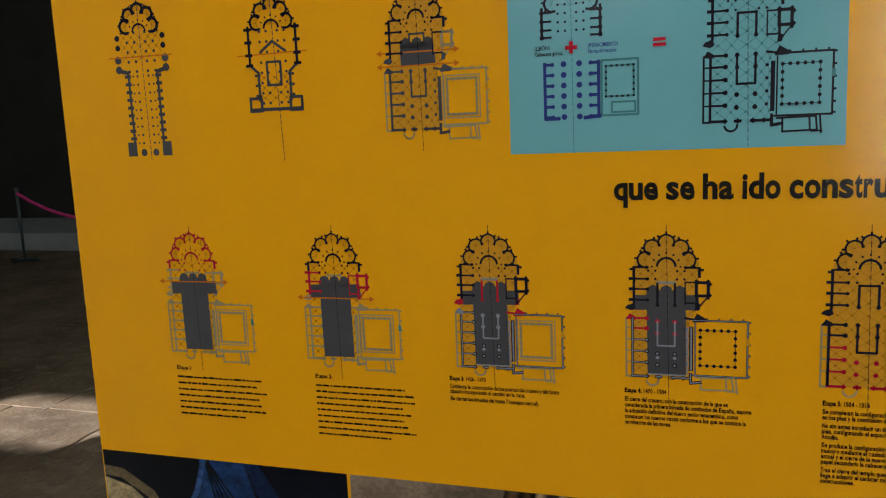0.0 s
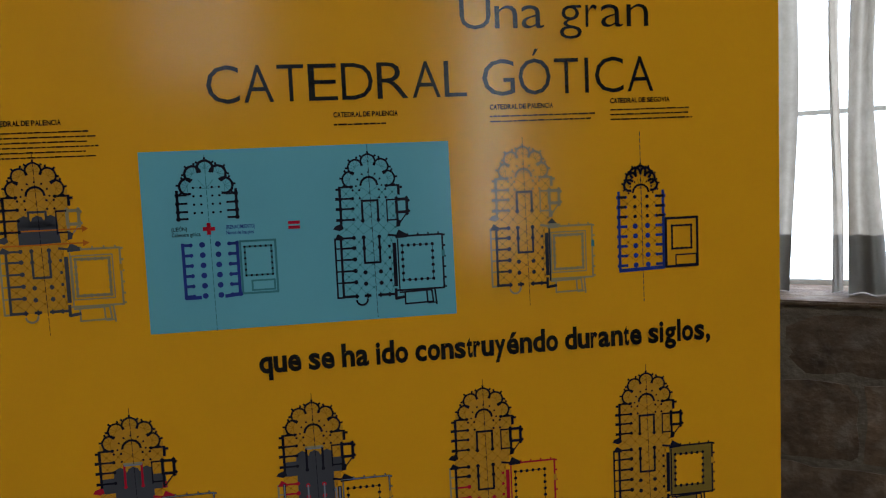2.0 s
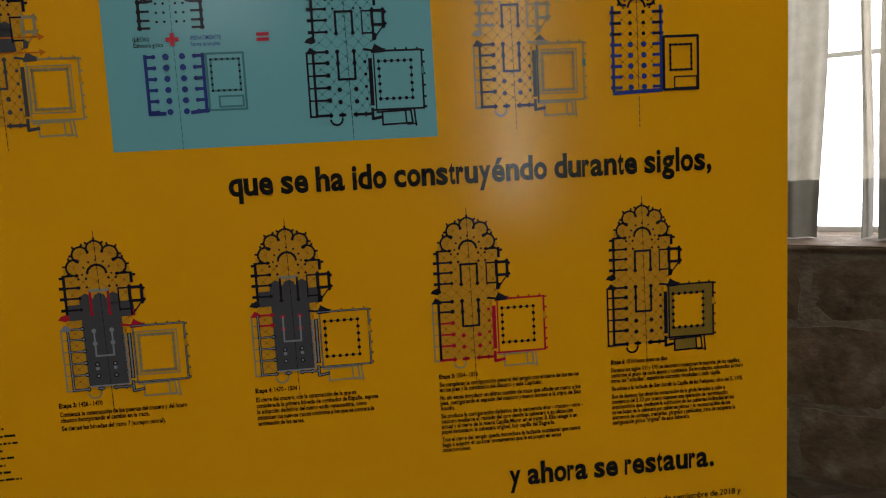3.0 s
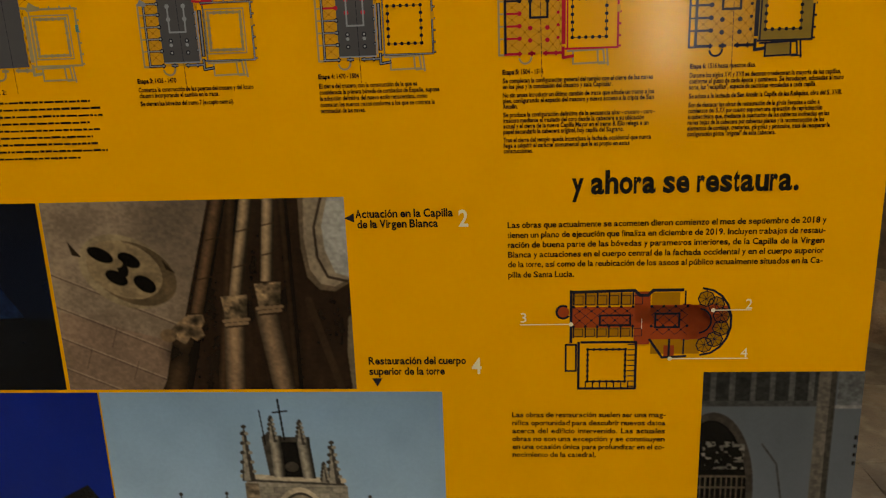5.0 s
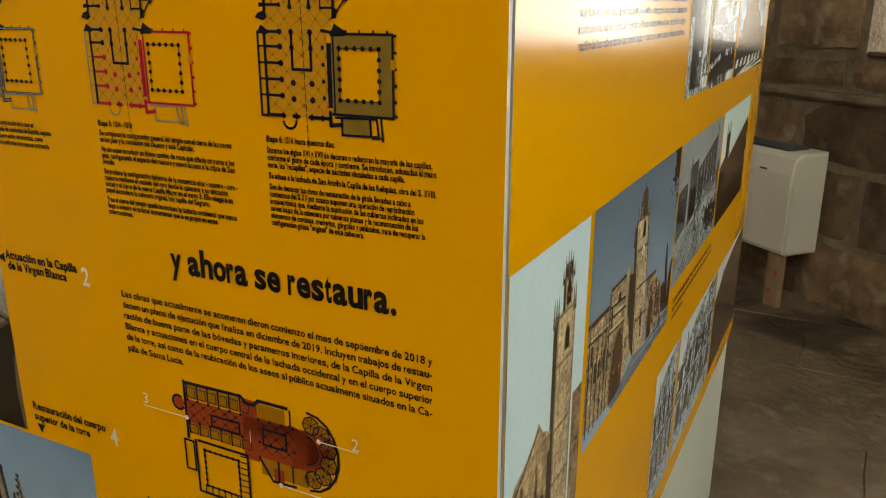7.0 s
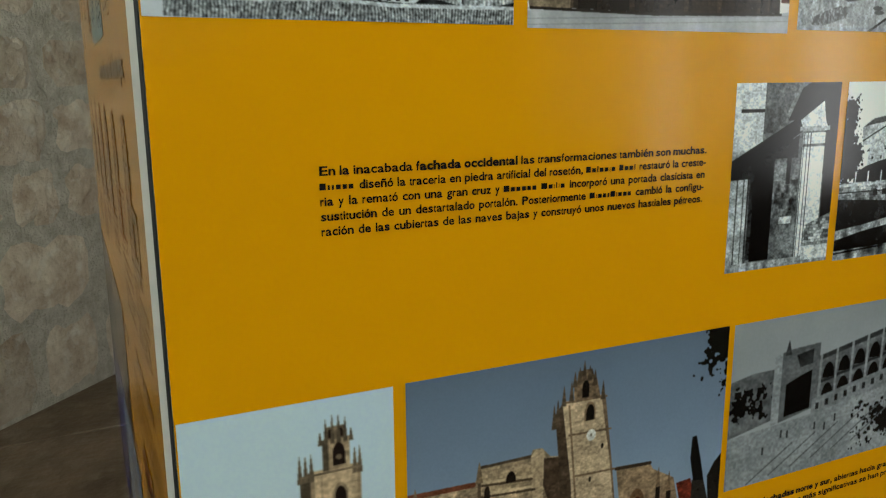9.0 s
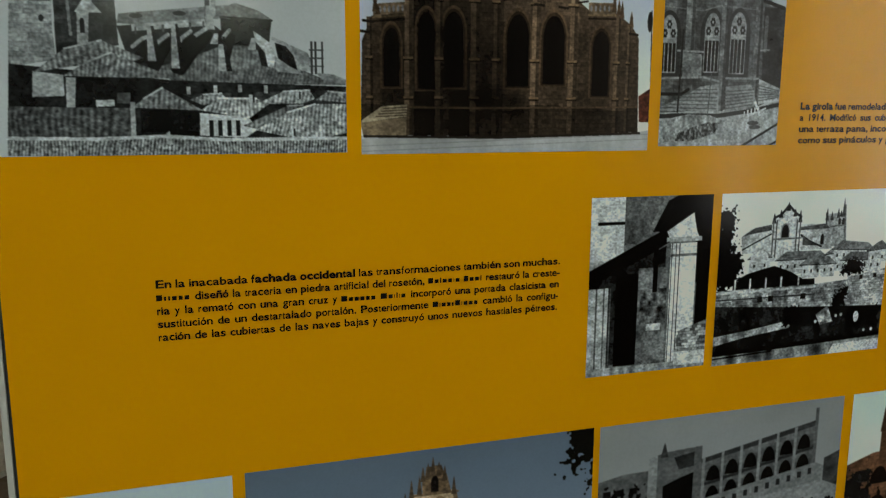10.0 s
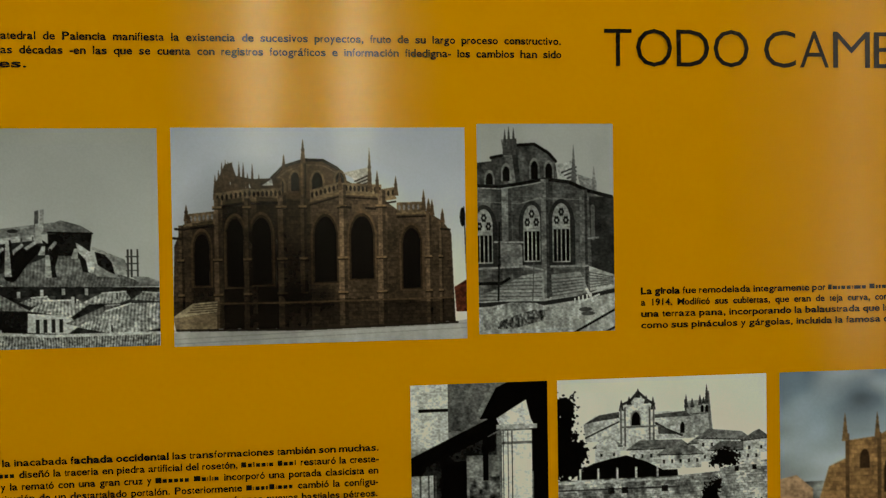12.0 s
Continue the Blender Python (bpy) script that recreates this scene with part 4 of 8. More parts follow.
d.line([(8, 42), (50, 42), (50, 81), (6, 81), (6, 42)], BLK, 1.8)
d.rect(13, 42, 48, 75, BLK, 1.3)
for i in range(7):
    for u, w in ((13 + 4.83 * i, 48), (13 + 4.83 * i, 75), (13, 48 + 4.5 * i), (42, 48 + 4.5 * i)):
        d.dot(u, w, 1.3, BLK)
for i in range(9):
    d.line([(6 + 5.5 * i, 75), (6 + 5.5 * i, 81)], BLK, 0.9)
    d.line([(44, 44 + 4.4 * i), (50, 44 + 4.4 * i)], BLK, 0.9)
d.rect(-4, 4, 44, 66, BLK, 1.4)
for a, b, c, e, u, w in ((-39, 27, 0, 27, 0, 27), (135, 16.5, 107, 16.5, 107, 16.5), (135, 56, 76, 56, 76, 56)):
    d.line([(a, b), (c, e)], WHT, 0.7)
    d.dot(u, w, 1.7, WHT, 10)
d.done(front_panel, DX, "numbered_plan", "dark red and black church plan with white numbers")

# triangles that point at the photographs
d = Drawing(-0.388, 1.347)
d.area([(0, -1.2), (0, 6.2), (-7.5, 2.5)], BLK)
d.done(front_panel, DX, "arrow")
d = Drawing(-0.382, 1.2125)
d.area([(0, 0), (8.5, 0), (4.2, 7.4)], BLK)
d.done(front_panel, DX, "arrow")

# lettering on the front panel
T = TEXT_INK
place(lettering(front_panel, [(-0.2555, -0.1065, 1.8365, 0.0262, "Una gran"), (-0.4395, -0.1035, 1.7875, 0.0275, "CATEDRAL GÓTICA")], T, -0.008, name="title", label="large thin black title"), DX)
place(lettering(front_panel, [(-0.4145, -0.0605, 1.5915, 0.0168, "que se ha ido construyéndo durante siglos,"),
                              (-0.2245, -0.0605, 1.3597, 0.0168, "y ahora se restaura.")], T, 0.034, name="heading", label="bold condensed black heading"), DX)
place(lettering(front_panel, [(-0.387, -0.3125, 1.3445, 0.0062, "Actuación en la Capilla"), (-0.386, -0.324, 1.3365, 0.0062, "de la Virgen Blanca"),
                              (-0.384, -0.306, 1.2245, 0.0062, "Restauración del cuerpo"), (-0.384, -0.323, 1.2155, 0.0062, "superior de la torre")], T, 0.03, name="caption"), DX)
place(lettering(front_panel, [(-0.309, -0.301, 1.3365, 0.0128, "2"), (-0.302, -0.2935, 1.216, 0.0135, "4")], WHITE_INK, 0.02, name="number", label="white number"), DX)
place(lettering(front_panel, [(-0.263, -0.258, 1.259, 0.0078, "3"), (-0.0935, -0.088, 1.2685, 0.0078, "2"), (-0.095, -0.089, 1.2288, 0.0078, "4"), (-0.1715, -0.169, 1.253, 0.0085, "1")],
                WHITE_INK, 0.0, name="number", label="thin white number", lift=0.0009), DX)
step_z = (1.334 - 1.2955) / 5
body = ["Las obras que actualmente se acometen dieron comienzo el mes de septiembre de 2018 y",
        "tienen un plano de ejecución que finaliza en diciembre de 2019. Incluyen trabajos de restau-",
        "ración de buena parte de las bóvedas y parametros interiores, de la Capilla de la Virgen",
        "Blanca y actuaciones en el cuerpo central de la fachada occidental y en el cuerpo superior",
        "de la torre, así como de la reubicación de los aseos al público actualmente situados en la Ca-"]
lines = [(-0.272, -0.0395, 1.3345 - step_z * i, 0.0046, s) for i, s in enumerate(body)]
lines.append((-0.272, -0.2215, 1.2955, 0.0046, "pilla de Santa Lucia."))
place(lettering(front_panel, lines, T, 0.022, name="paragraph"), DX)
body = ["Las obras de restauración suelen ser una mag-", "nifica oportunidad para descubrir nuevos datos", "acerca del edificio intervenido. Las actuales",
        "obras no son una excepción y se constituyen", "en una ocasión única para profundizar en el co-"]
step_z = (1.178 - 1.1425) / 5
lines = [(-0.2705, -0.149, 1.178 - step_z * i, 0.0044, s) for i, s in enumerate(body)]
lines.append((-0.2705, -0.203, 1.1425, 0.0044, "nocimiento de la catedral."))
place(lettering(front_panel, lines, T, 0.022, name="paragraph"), DX)


def paragraph(x, top, right, bottom, rows, cap=0.0033):
    """Rows of (words, share of the width, gap before)."""
    n = sum(1 + g for _, _, g in rows)
    k = (top - bottom) / (n - 1)
    z, out = top + k, []
    for words, share, gap in rows:
        z -= k * (1 + gap)
        out.append((x, x + (right - x) * share, z, cap, words))
    place(lettering(front_panel, out, SMALL_INK, 0.034, 0.045, name="paragraph"), DX)


paragraph(-0.274, 1.4475, -0.1655, 1.391, [
    ("*Etapa *5: 1504 - 1516", 0.27, 0), ("Se completan la configuración general del templo con el cierre de las naves", 0.98, 0.5),
    ("en los pies y la conclusión del claustro y sala Capitular.", 0.72, 0), ("No sin antes introducir un último cambio de traza que añade un tramo a los", 0.99, 0.5),
    ("pies, configurando el espacio del trascoro y nuevo acceso a la cripta de San", 0.99, 0), ("Antolín.", 0.1, 0),
    ("Se produce la configuración definitiva de la secuencia altar - crucero - coro -", 1.0, 0.5), ("trascoro mediante el traslado del coro desde la cabecera a su ubicación", 0.93, 0),
    ("actual y el cierre de la nueva Capilla Mayor en el tramo 8. Ello relega a un", 0.96, 0), ("papel secundario la cabecera original, hoy capilla del Sagrario.", 0.8, 0),
    ("Tras el cierre del templo queda inconclusa la fachada occidental que nunca", 0.98, 0.5), ("llega a adquirir el carácter monumental que le es propio en estas", 0.84, 0), ("construcciones.", 0.2, 0)])
paragraph(-0.1425, 1.4475, -0.037, 1.400, [
    ("*Etapa *6: 1516 hasta nuestros días.", 0.43, 0), ("Durante los siglos XVI y XVII se decoran o redecoran la mayoría de las capillas,", 0.98, 0.5),
    ("conforme al gusto de cada época y comitente. Se introducen, adosadas al muro", 1.0, 0), ("norte, las \"recapillas\", especie de sacristías vinculadas a cada capilla.", 0.83, 0),
    ("Se adosa a la fachada de San Antolín la Capilla de las Reliquias, obra del S. XVIII.", 1.0, 0.5), ("Son de destacar las obras de restauración de la girola llevadas a cabo a", 0.86, 0.5),
    ("comienzos del S.XX por cuanto suponen una operación de repristinación", 0.88, 0), ("arquitectónica que, mediante la sustitución de las cubiertas inclinadas en las", 0.93, 0),
    ("naves bajas de la cabecera por cubiertas planas y la reconstrucción de los", 0.9, 0), ("elementos de cornisas, cresterías, gárgolas y pináculos, trata de recuperar la", 0.94, 0),
    ("configuración gótica \"original\" de esta cabecera.", 0.59, 0)])
paragraph(-0.4075, 1.4485, -0.3195, 1.424, [
    ("*Etapa *4: 1470 - 1504", 0.34, 0), ("El cierre del crucero, con la construcción de la que es", 0.82, 0.5), ("considerada la primera bóveda de combados de España, supone", 1.0, 0),
    ("la adopción definitiva del nuevo estilo renacentista, como", 0.9, 0), ("constatan los nuevos trazos conforme a los que se contrata la", 0.96, 0), ("terminación de las naves.", 0.38, 0)])
paragraph(-0.543, 1.4495, -0.456, 1.433, [
    ("*Etapa *3: 1426 - 1470", 0.34, 0), ("Comienza la construcción de las puertas del crucero y del futuro", 1.0, 0.5), ("claustro incorporando el cambio en la traza.", 0.7, 0), ("Se cierran las bóvedas del tramo 7 (excepto central).", 0.82, 0.4)])
for x, right, bottom, n, seed, head in ((-0.661, -0.572, 1.395, 9, 3, "*Etapa *2:"), (-0.797, -0.708, 1.403, 7, 5, "*Etapa *1:")):
    place(lettering(front_panel, [(x, x + 0.016, 1.4445, 0.0034, head)], SMALL_INK, 0.01, 0.03, name="caption"), DX)
    place(bars(front_panel, x, right, 1.4425, bottom, n, seed, SMALL_INK, 0.75), DX)
heads = [(-0.830, -0.786, 1.7865, "*CATEDRAL *DE *REIMS.", -0.750, 1.7845, 1.766, 5, 11), (-0.705, -0.6625, 1.7835, "*CATEDRAL *DE *LEÓN.", -0.665, 1.7815, 1.7635, 5, 12),
         (-0.585, -0.537, 1.7765, "*CATEDRAL *DE *PALENCIA", -0.512, 1.7745, 1.754, 6, 13), (-0.350, -0.303, 1.7755, "*CATEDRAL *DE *PALENCIA", -0.310, 1.7735, 1.7695, 1, 14),
         (-0.234, -0.185, 1.7775, "*CATEDRAL *DE *PALENCIA", -0.151, 1.7755, 1.768, 2, 15), (-0.140, -0.092, 1.7795, "*CATEDRAL *DE *SEGOVIA", -0.070, 1.7775, 1.7665, 3, 16)]
place(lettering(front_panel, [(a, b, z, 0.0036, s) for a, b, z, s, *_ in heads], T, 0.01, 0.028, name="caption"), DX)
for a, b, z, s, right, top, bottom, n, seed in heads:
    place(bars(front_panel, a, right, top, bottom, n, seed, SMALL_INK, 0.95), DX)
place(lettering(front_panel, [(-0.469, -0.458, 1.6985, 0.0028, "(LEÓN)"), (-0.469, -0.449, 1.6945, 0.0028, "Cabecera gótica")], T, 0.012, name="caption", lift=0.0007), DX)
place(lettering(front_panel, [(-0.431, -0.4105, 1.6985, 0.0028, "(RENACIMIENTO)"), (-0.431, -0.4115, 1.6945, 0.0028, "Naves de los pies")], BLUE_INK, 0.012, name="caption", lift=0.0007), DX)

# lettering on the side panel
place(lettering(side_panel, [(0.598, 0.912, 1.846, 0.0325, "TODO CAMBIA"), (0.586, 0.80, 1.905, 0.0325, "DONDE")], T, -0.008, name="title", label="large thin black title"), 0)
place(lettering(side_panel, [(0.040, 0.5635, 1.8635, 0.0062, "En su exterior la Catedral de Palencia manifiesta la existencia de sucesivos proyectos, fruto de su largo proceso constructivo."),
                             (0.040, 0.5635, 1.8525, 0.0062, "Incluso en las últimas décadas -en las que se cuenta con registros fotográficos e información fidedigna- los cambios han sido"),
                             (0.040, 0.1405, 1.8418, 0.0062, "muy notables.")], T, 0.022, name="paragraph"), 0)
rows = ["En la inacabada *fachada *occidental las transformaciones también son muchas.",
        "_Arroyo_ diseñó la traceria en piedra artificial del rosetón, _Antonio_ _Font_ restauró la creste-",
        "ria y la remató con una gran cruz y _Chueca_ _Goitia_ incorporó una portada clasicista en",
        "sustitución de un destartalado portalón. Posteriormente _Diaz-Pinés_ cambió la configu-",
        "ración de las cubiertas de las naves bajas y construyó unos nuevos hastiales pétreos."]
place(lettering(side_panel, [(0.1015, 0.407 - 0.0004 * i, 1.532 - 0.00935 * i, 0.0056, s) for i, s in enumerate(rows)], T, 0.022, 0.040, name="paragraph"), 0)
rows = ["*La *girola fue remodelada integramente por _Jerónimo_ _Arroyo_ entre 1910", "a 1914. Modificó sus cubiertas, que eran de teja curva, convirtiéndolas en",
        "una terraza pana, incorporando la balaustrada que la remata, así", "como sus pináculos y gárgolas, incluida la famosa del fotógrafo."]
place(lettering(side_panel, [(0.629, 0.905, 1.6545 - 0.0096 * i, 0.0056, s) for i, s in enumerate(rows)], T, 0.022, 0.040, name="paragraph"), 0)
rows = [("En las *fachadas *norte *y *sur, abiertas hacia grandes plazas,", 0.71), ("las modificaciones más significativas se han producido en el", 0.715), ("entorno urbano.", 0.53)]
place(lettering(side_panel, [(0.469, b, 1.2165 - 0.0093 * i, 0.0056, s) for i, (s, b) in enumerate(rows)], T, 0.022, 0.040, name="paragraph"), 0)


# ---- photographs printed on the panels ----
class Picture:
    """A small painted picture: tones laid down as areas, arches and grain, kept as colours of a fine flat mesh."""

    def __init__(self, wide, high, seed, cell=0.0008):
        self.wide, self.high = wide, high
        self.nx, self.ny = max(24, int(wide / cell)), max(24, int(high / cell))
        self.rng = np.random.default_rng(seed)
        self.X, self.Y = np.meshgrid((np.arange(2 * self.nx) + 0.5) / (2 * self.nx), (np.arange(2 * self.ny) + 0.5) / (2 * self.ny))
        self.c = np.zeros((2 * self.ny, 2 * self.nx, 3))
        self.blank = np.zeros(self.X.shape, bool)
        self.plain = np.zeros(self.X.shape, bool)

    def grain(self, nx, ny, octaves=3):
        out, amp, total = np.zeros_like(self.X), 1.0, 0.0
        for o in range(octaves):
            gx, gy = int(nx * 2 ** o), int(ny * 2 ** o)
            g = self.rng.random((gy + 2, gx + 2))
            fx, fy = self.X * gx, self.Y * gy
            ix, iy = fx.astype(int), fy.astype(int)
            fx, fy = fx - ix, fy - iy
            fx, fy = fx * fx * (3 - 2 * fx), fy * fy * (3 - 2 * fy)
            out += amp * ((g[iy, ix] * (1 - fx) + g[iy, ix + 1] * fx) * (1 - fy) + (g[iy + 1, ix] * (1 - fx) + g[iy + 1, ix + 1] * fx) * fy)
            total += amp
            amp *= 0.55
        return out / total

    def inside(self, pts):
        m = np.zeros(self.X.shape, bool)
        n = len(pts)
        for i in range(n):
            (x0, y0), (x1, y1) = pts[i], pts[(i + 1) % n]
            if y0 == y1:
                continue
            m ^= ((self.Y < y0) != (self.Y < y1)) & (self.X < (x1 - x0) * (self.Y - y0) / (y1 - y0) + x0)
        return m

    def lay(self, m, colour, rough=0.0, size=(24, 18)):
        col = np.array(colour, float)
        self.blank[m] = False
        if rough:
            g = 1 + rough * 2 * (self.grain(*size) - 0.5)
            self.c[m] = (col * g[..., None])[m]
        else:
            self.c[m] = col

    def area(self, pts, colour, rough=0.0, size=(24, 18)):
        self.lay(self.inside(pts), colour, rough, size)

    def rect(self, x0, x1, y0, y1, colour, rough=0.0, size=(24, 18)):
        self.lay((self.X >= x0) & (self.X < x1) & (self.Y >= y0) & (self.Y < y1), colour, rough, size)

    def fade(self, top, bottom, y0=0.0, y1=1.0, rough=0.02):
        f = np.clip((self.Y - y0) / (y1 - y0), 0, 1)[..., None]
        m = (self.Y >= y0) & (self.Y < y1)
        self.blank |= m
        g = 1 + rough * 2 * (self.grain(4, 3) - 0.5)[..., None]
        self.c[m] = ((np.array(top) * (1 - f) + np.array(bottom) * f) * g)[m]

    def lancet(self, cx, top, wide, bottom, colour, rough=0.15):
        asp = self.high / self.wide
        h = wide / asp * 0.9
        y = np.clip((self.Y - top) / h, 0, 1)
        half = wide / 2 * np.sqrt(np.clip(1 - (1 - y) ** 1.8, 0, 1))
        self.lay((np.abs(self.X - cx) < half) & (self.Y > top) & (self.Y < bottom), colour, rough)

    def spike(self, x, top, bottom, wide, colour):
        self.area([(x - wide / 2, bottom), (x - wide * 0.32, (top * 0.4 + bottom * 0.6)), (x - wide * 0.14, top * 0.8 + bottom * 0.2), (x, top), (x + wide * 0.14, top * 0.8 + bottom * 0.2),
                   (x + wide * 0.32, top * 0.4 + bottom * 0.6), (x + wide / 2, bottom)], colour, 0.25, (60, 60))

    def oval(self, x, y, rx, ry, colour, rough=0.0):
        self.lay(((self.X - x) / rx) ** 2 + ((self.Y - y) / ry) ** 2 < 1, colour, rough)

    def stroke(self, pts, wide, colour):
        asp = self.high / self.wide
        for (a, b), (c, d) in zip(pts, pts[1:]):
            dx, dy = c - a, (d - b) * asp
            l2 = dx * dx + dy * dy or 1e-9
            t = np.clip(((self.X - a) * dx + (self.Y - b) * asp * dy) / l2, 0, 1)
            self.lay(np.hypot(self.X - a - t * dx, (self.Y - b) * asp - t * dy) < wide / 2, colour)

    def courses(self, m, rows, cols, depth=0.16):
        """Masonry: rows of slightly different stones with darker joints."""
        r = np.floor(self.Y * rows).astype(int)
        q = self.X * cols + 0.37 * (r % 3)
        k = np.floor(q).astype(int)
        tone = self.rng.random((rows + 2, int(cols) + 4))[np.clip(r, 0, rows + 1), np.clip(k, 0, int(cols) + 3)]
        f = 1 + depth * (tone - 0.5) * 2
        f = np.where((self.Y * rows - r < 0.14) | (q - k < 0.07), f * (1 - depth), f)
        self.c[m] = (self.c * f[..., None])[m]

    def tiles(self, m, rows, cols, depth=0.5):
        lean = self.X * cols + 5 * self.grain(5, 4, 2) + self.Y * 9
        f = 1 + depth * (0.35 * np.sin(lean * 6.283) + 1.5 * (self.grain(cols * 1.4, rows * 2.2, 2) - 0.5))
        self.c[m] = (self.c * f[..., None])[m]

    def leaves(self, x0, x1, y0, y1, colour, cover=0.55, size=26):
        """A mass of foliage: dense in the middle, broken into single leaves at its border."""
        asp = self.high / self.wide
        fine, coarse = self.grain(size * 4, size * 4 * asp, 2), self.grain(size * 0.5, size * 0.5 * asp, 2)
        edge = np.minimum(np.minimum(self.X - x0, x1 - self.X) / (x1 - x0), np.minimum(self.Y - y0, y1 - self.Y) / (y1 - y0))
        full = np.clip(edge * 3.2, 0, 1)
        self.lay((0.55 * fine + 0.45 * coarse < 0.20 + 0.66 * cover * full) & (edge > 0), colour, 0.6, (90, 90 * asp))

    def shaft(self, x0, y0, x1, y1, wide, tone, light=-0.3):
        """A round shaft, shaded across its width, with bed joints."""
        t = np.clip((self.Y - y0) / (y1 - y0), 0, 1)
        u = (self.X - x0 - (x1 - x0) * t) / (wide / 2)
        m = (np.abs(u) < 1) & (self.Y >= y0) & (self.Y <= y1)
        shade = np.clip(1.1 - 0.75 * np.abs(u - light) ** 1.5, 0.25, 1.2) * (1 + 0.25 * (self.grain(30, 20) - 0.5))
        self.blank[m] = False
        self.c[m] = (np.array(tone) * shade[..., None])[m]

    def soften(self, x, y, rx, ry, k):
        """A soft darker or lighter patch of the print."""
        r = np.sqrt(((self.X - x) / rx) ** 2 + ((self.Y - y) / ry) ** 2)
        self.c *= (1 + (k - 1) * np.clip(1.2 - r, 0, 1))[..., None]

    def done(self, parent, x, z, dx=0.0, name="photograph", label="", grey=False, speckle=0.015, wear=0.4, contrast=1.05):
        c = self.c * (1 + speckle * 2 * (self.grain(self.nx * 0.5, self.ny * 0.5, 1) - 0.5))[..., None]
        stain = (self.grain(self.nx * 0.025, self.ny * 0.025, 3) - 0.5) * 0.9 + (self.grain(self.nx * 0.3, self.ny * 0.4, 2) - 0.5) * 1.2
        stain[self.plain] *= 0.15
        c = np.where(self.blank[..., None], np.clip(c * np.array([1.12, 1.16, 1.22]), 0, 0.9), c * (1 + wear * stain)[..., None])
        for axis in (0, 1):
            c = 0.5 * c + 0.25 * (np.roll(c, 1, axis) + np.roll(c, -1, axis))
        c = c.reshape(self.ny, 2, self.nx, 2, 3).mean((1, 3))
        if grey:
            c = ((c @ np.array([0.3, 0.59, 0.11]) - 0.45) * contrast + 0.45)[..., None] * np.array([0.955, 1.0, 1.055])
        c = np.clip(c, 0.012, 0.93)
        c = np.where(c <= 0.04045, c / 12.92, ((c + 0.055) / 1.055) ** 2.4)
        nx, ny = self.nx, self.ny
        gx, gy = np.meshgrid(np.linspace(0, self.wide, nx), np.linspace(0, -self.high, ny))
        co = np.stack([gx, gy, np.zeros_like(gx)], -1).reshape(-1, 3)
        i = np.arange((ny - 1) * nx).reshape(ny - 1, nx)[:, :-1].ravel()
        quads = np.stack([i, i + nx, i + nx + 1, i + 1], 1)
        me = bpy.data.meshes.new(name)
        me.vertices.add(len(co))
        me.vertices.foreach_set("co", co.ravel())
        me.loops.add(quads.size)
        me.loops.foreach_set("vertex_index", quads.ravel())
        me.polygons.add(len(quads))
        me.polygons.foreach_set("loop_start", np.arange(0, quads.size, 4))
        me.update(calc_edges=True)
        me.validate()
        at = me.color_attributes.new("print", "FLOAT_COLOR", "POINT")
        at.data.foreach_set("color", np.concatenate([c.reshape(-1, 3), np.ones((nx * ny, 1))], 1).astype(np.float32).ravel())
        me.materials.append(PHOTO)
        ob = new(name, me)
        ob.parent = parent
        ob.matrix_basis = pose(x + dx, z, 0.0004)
        ob["label"] = label
        return ob


PHOTO = bpy.data.materials.new("printed_photograph")
PHOTO.use_nodes = True
nodes = PHOTO.node_tree.nodes
attribute = nodes.new("ShaderNodeAttribute")
attribute.attribute_name = "print"
PHOTO.node_tree.links.new(attribute.outputs["Color"], nodes["Principled BSDF"].inputs["Base Color"])
nodes["Principled BSDF"].inputs["Roughness"].default_value = 0.14
nodes["Principled BSDF"].inputs["Specular IOR Level"].default_value = 0.3


def grey(v):
    return (v, v, v)


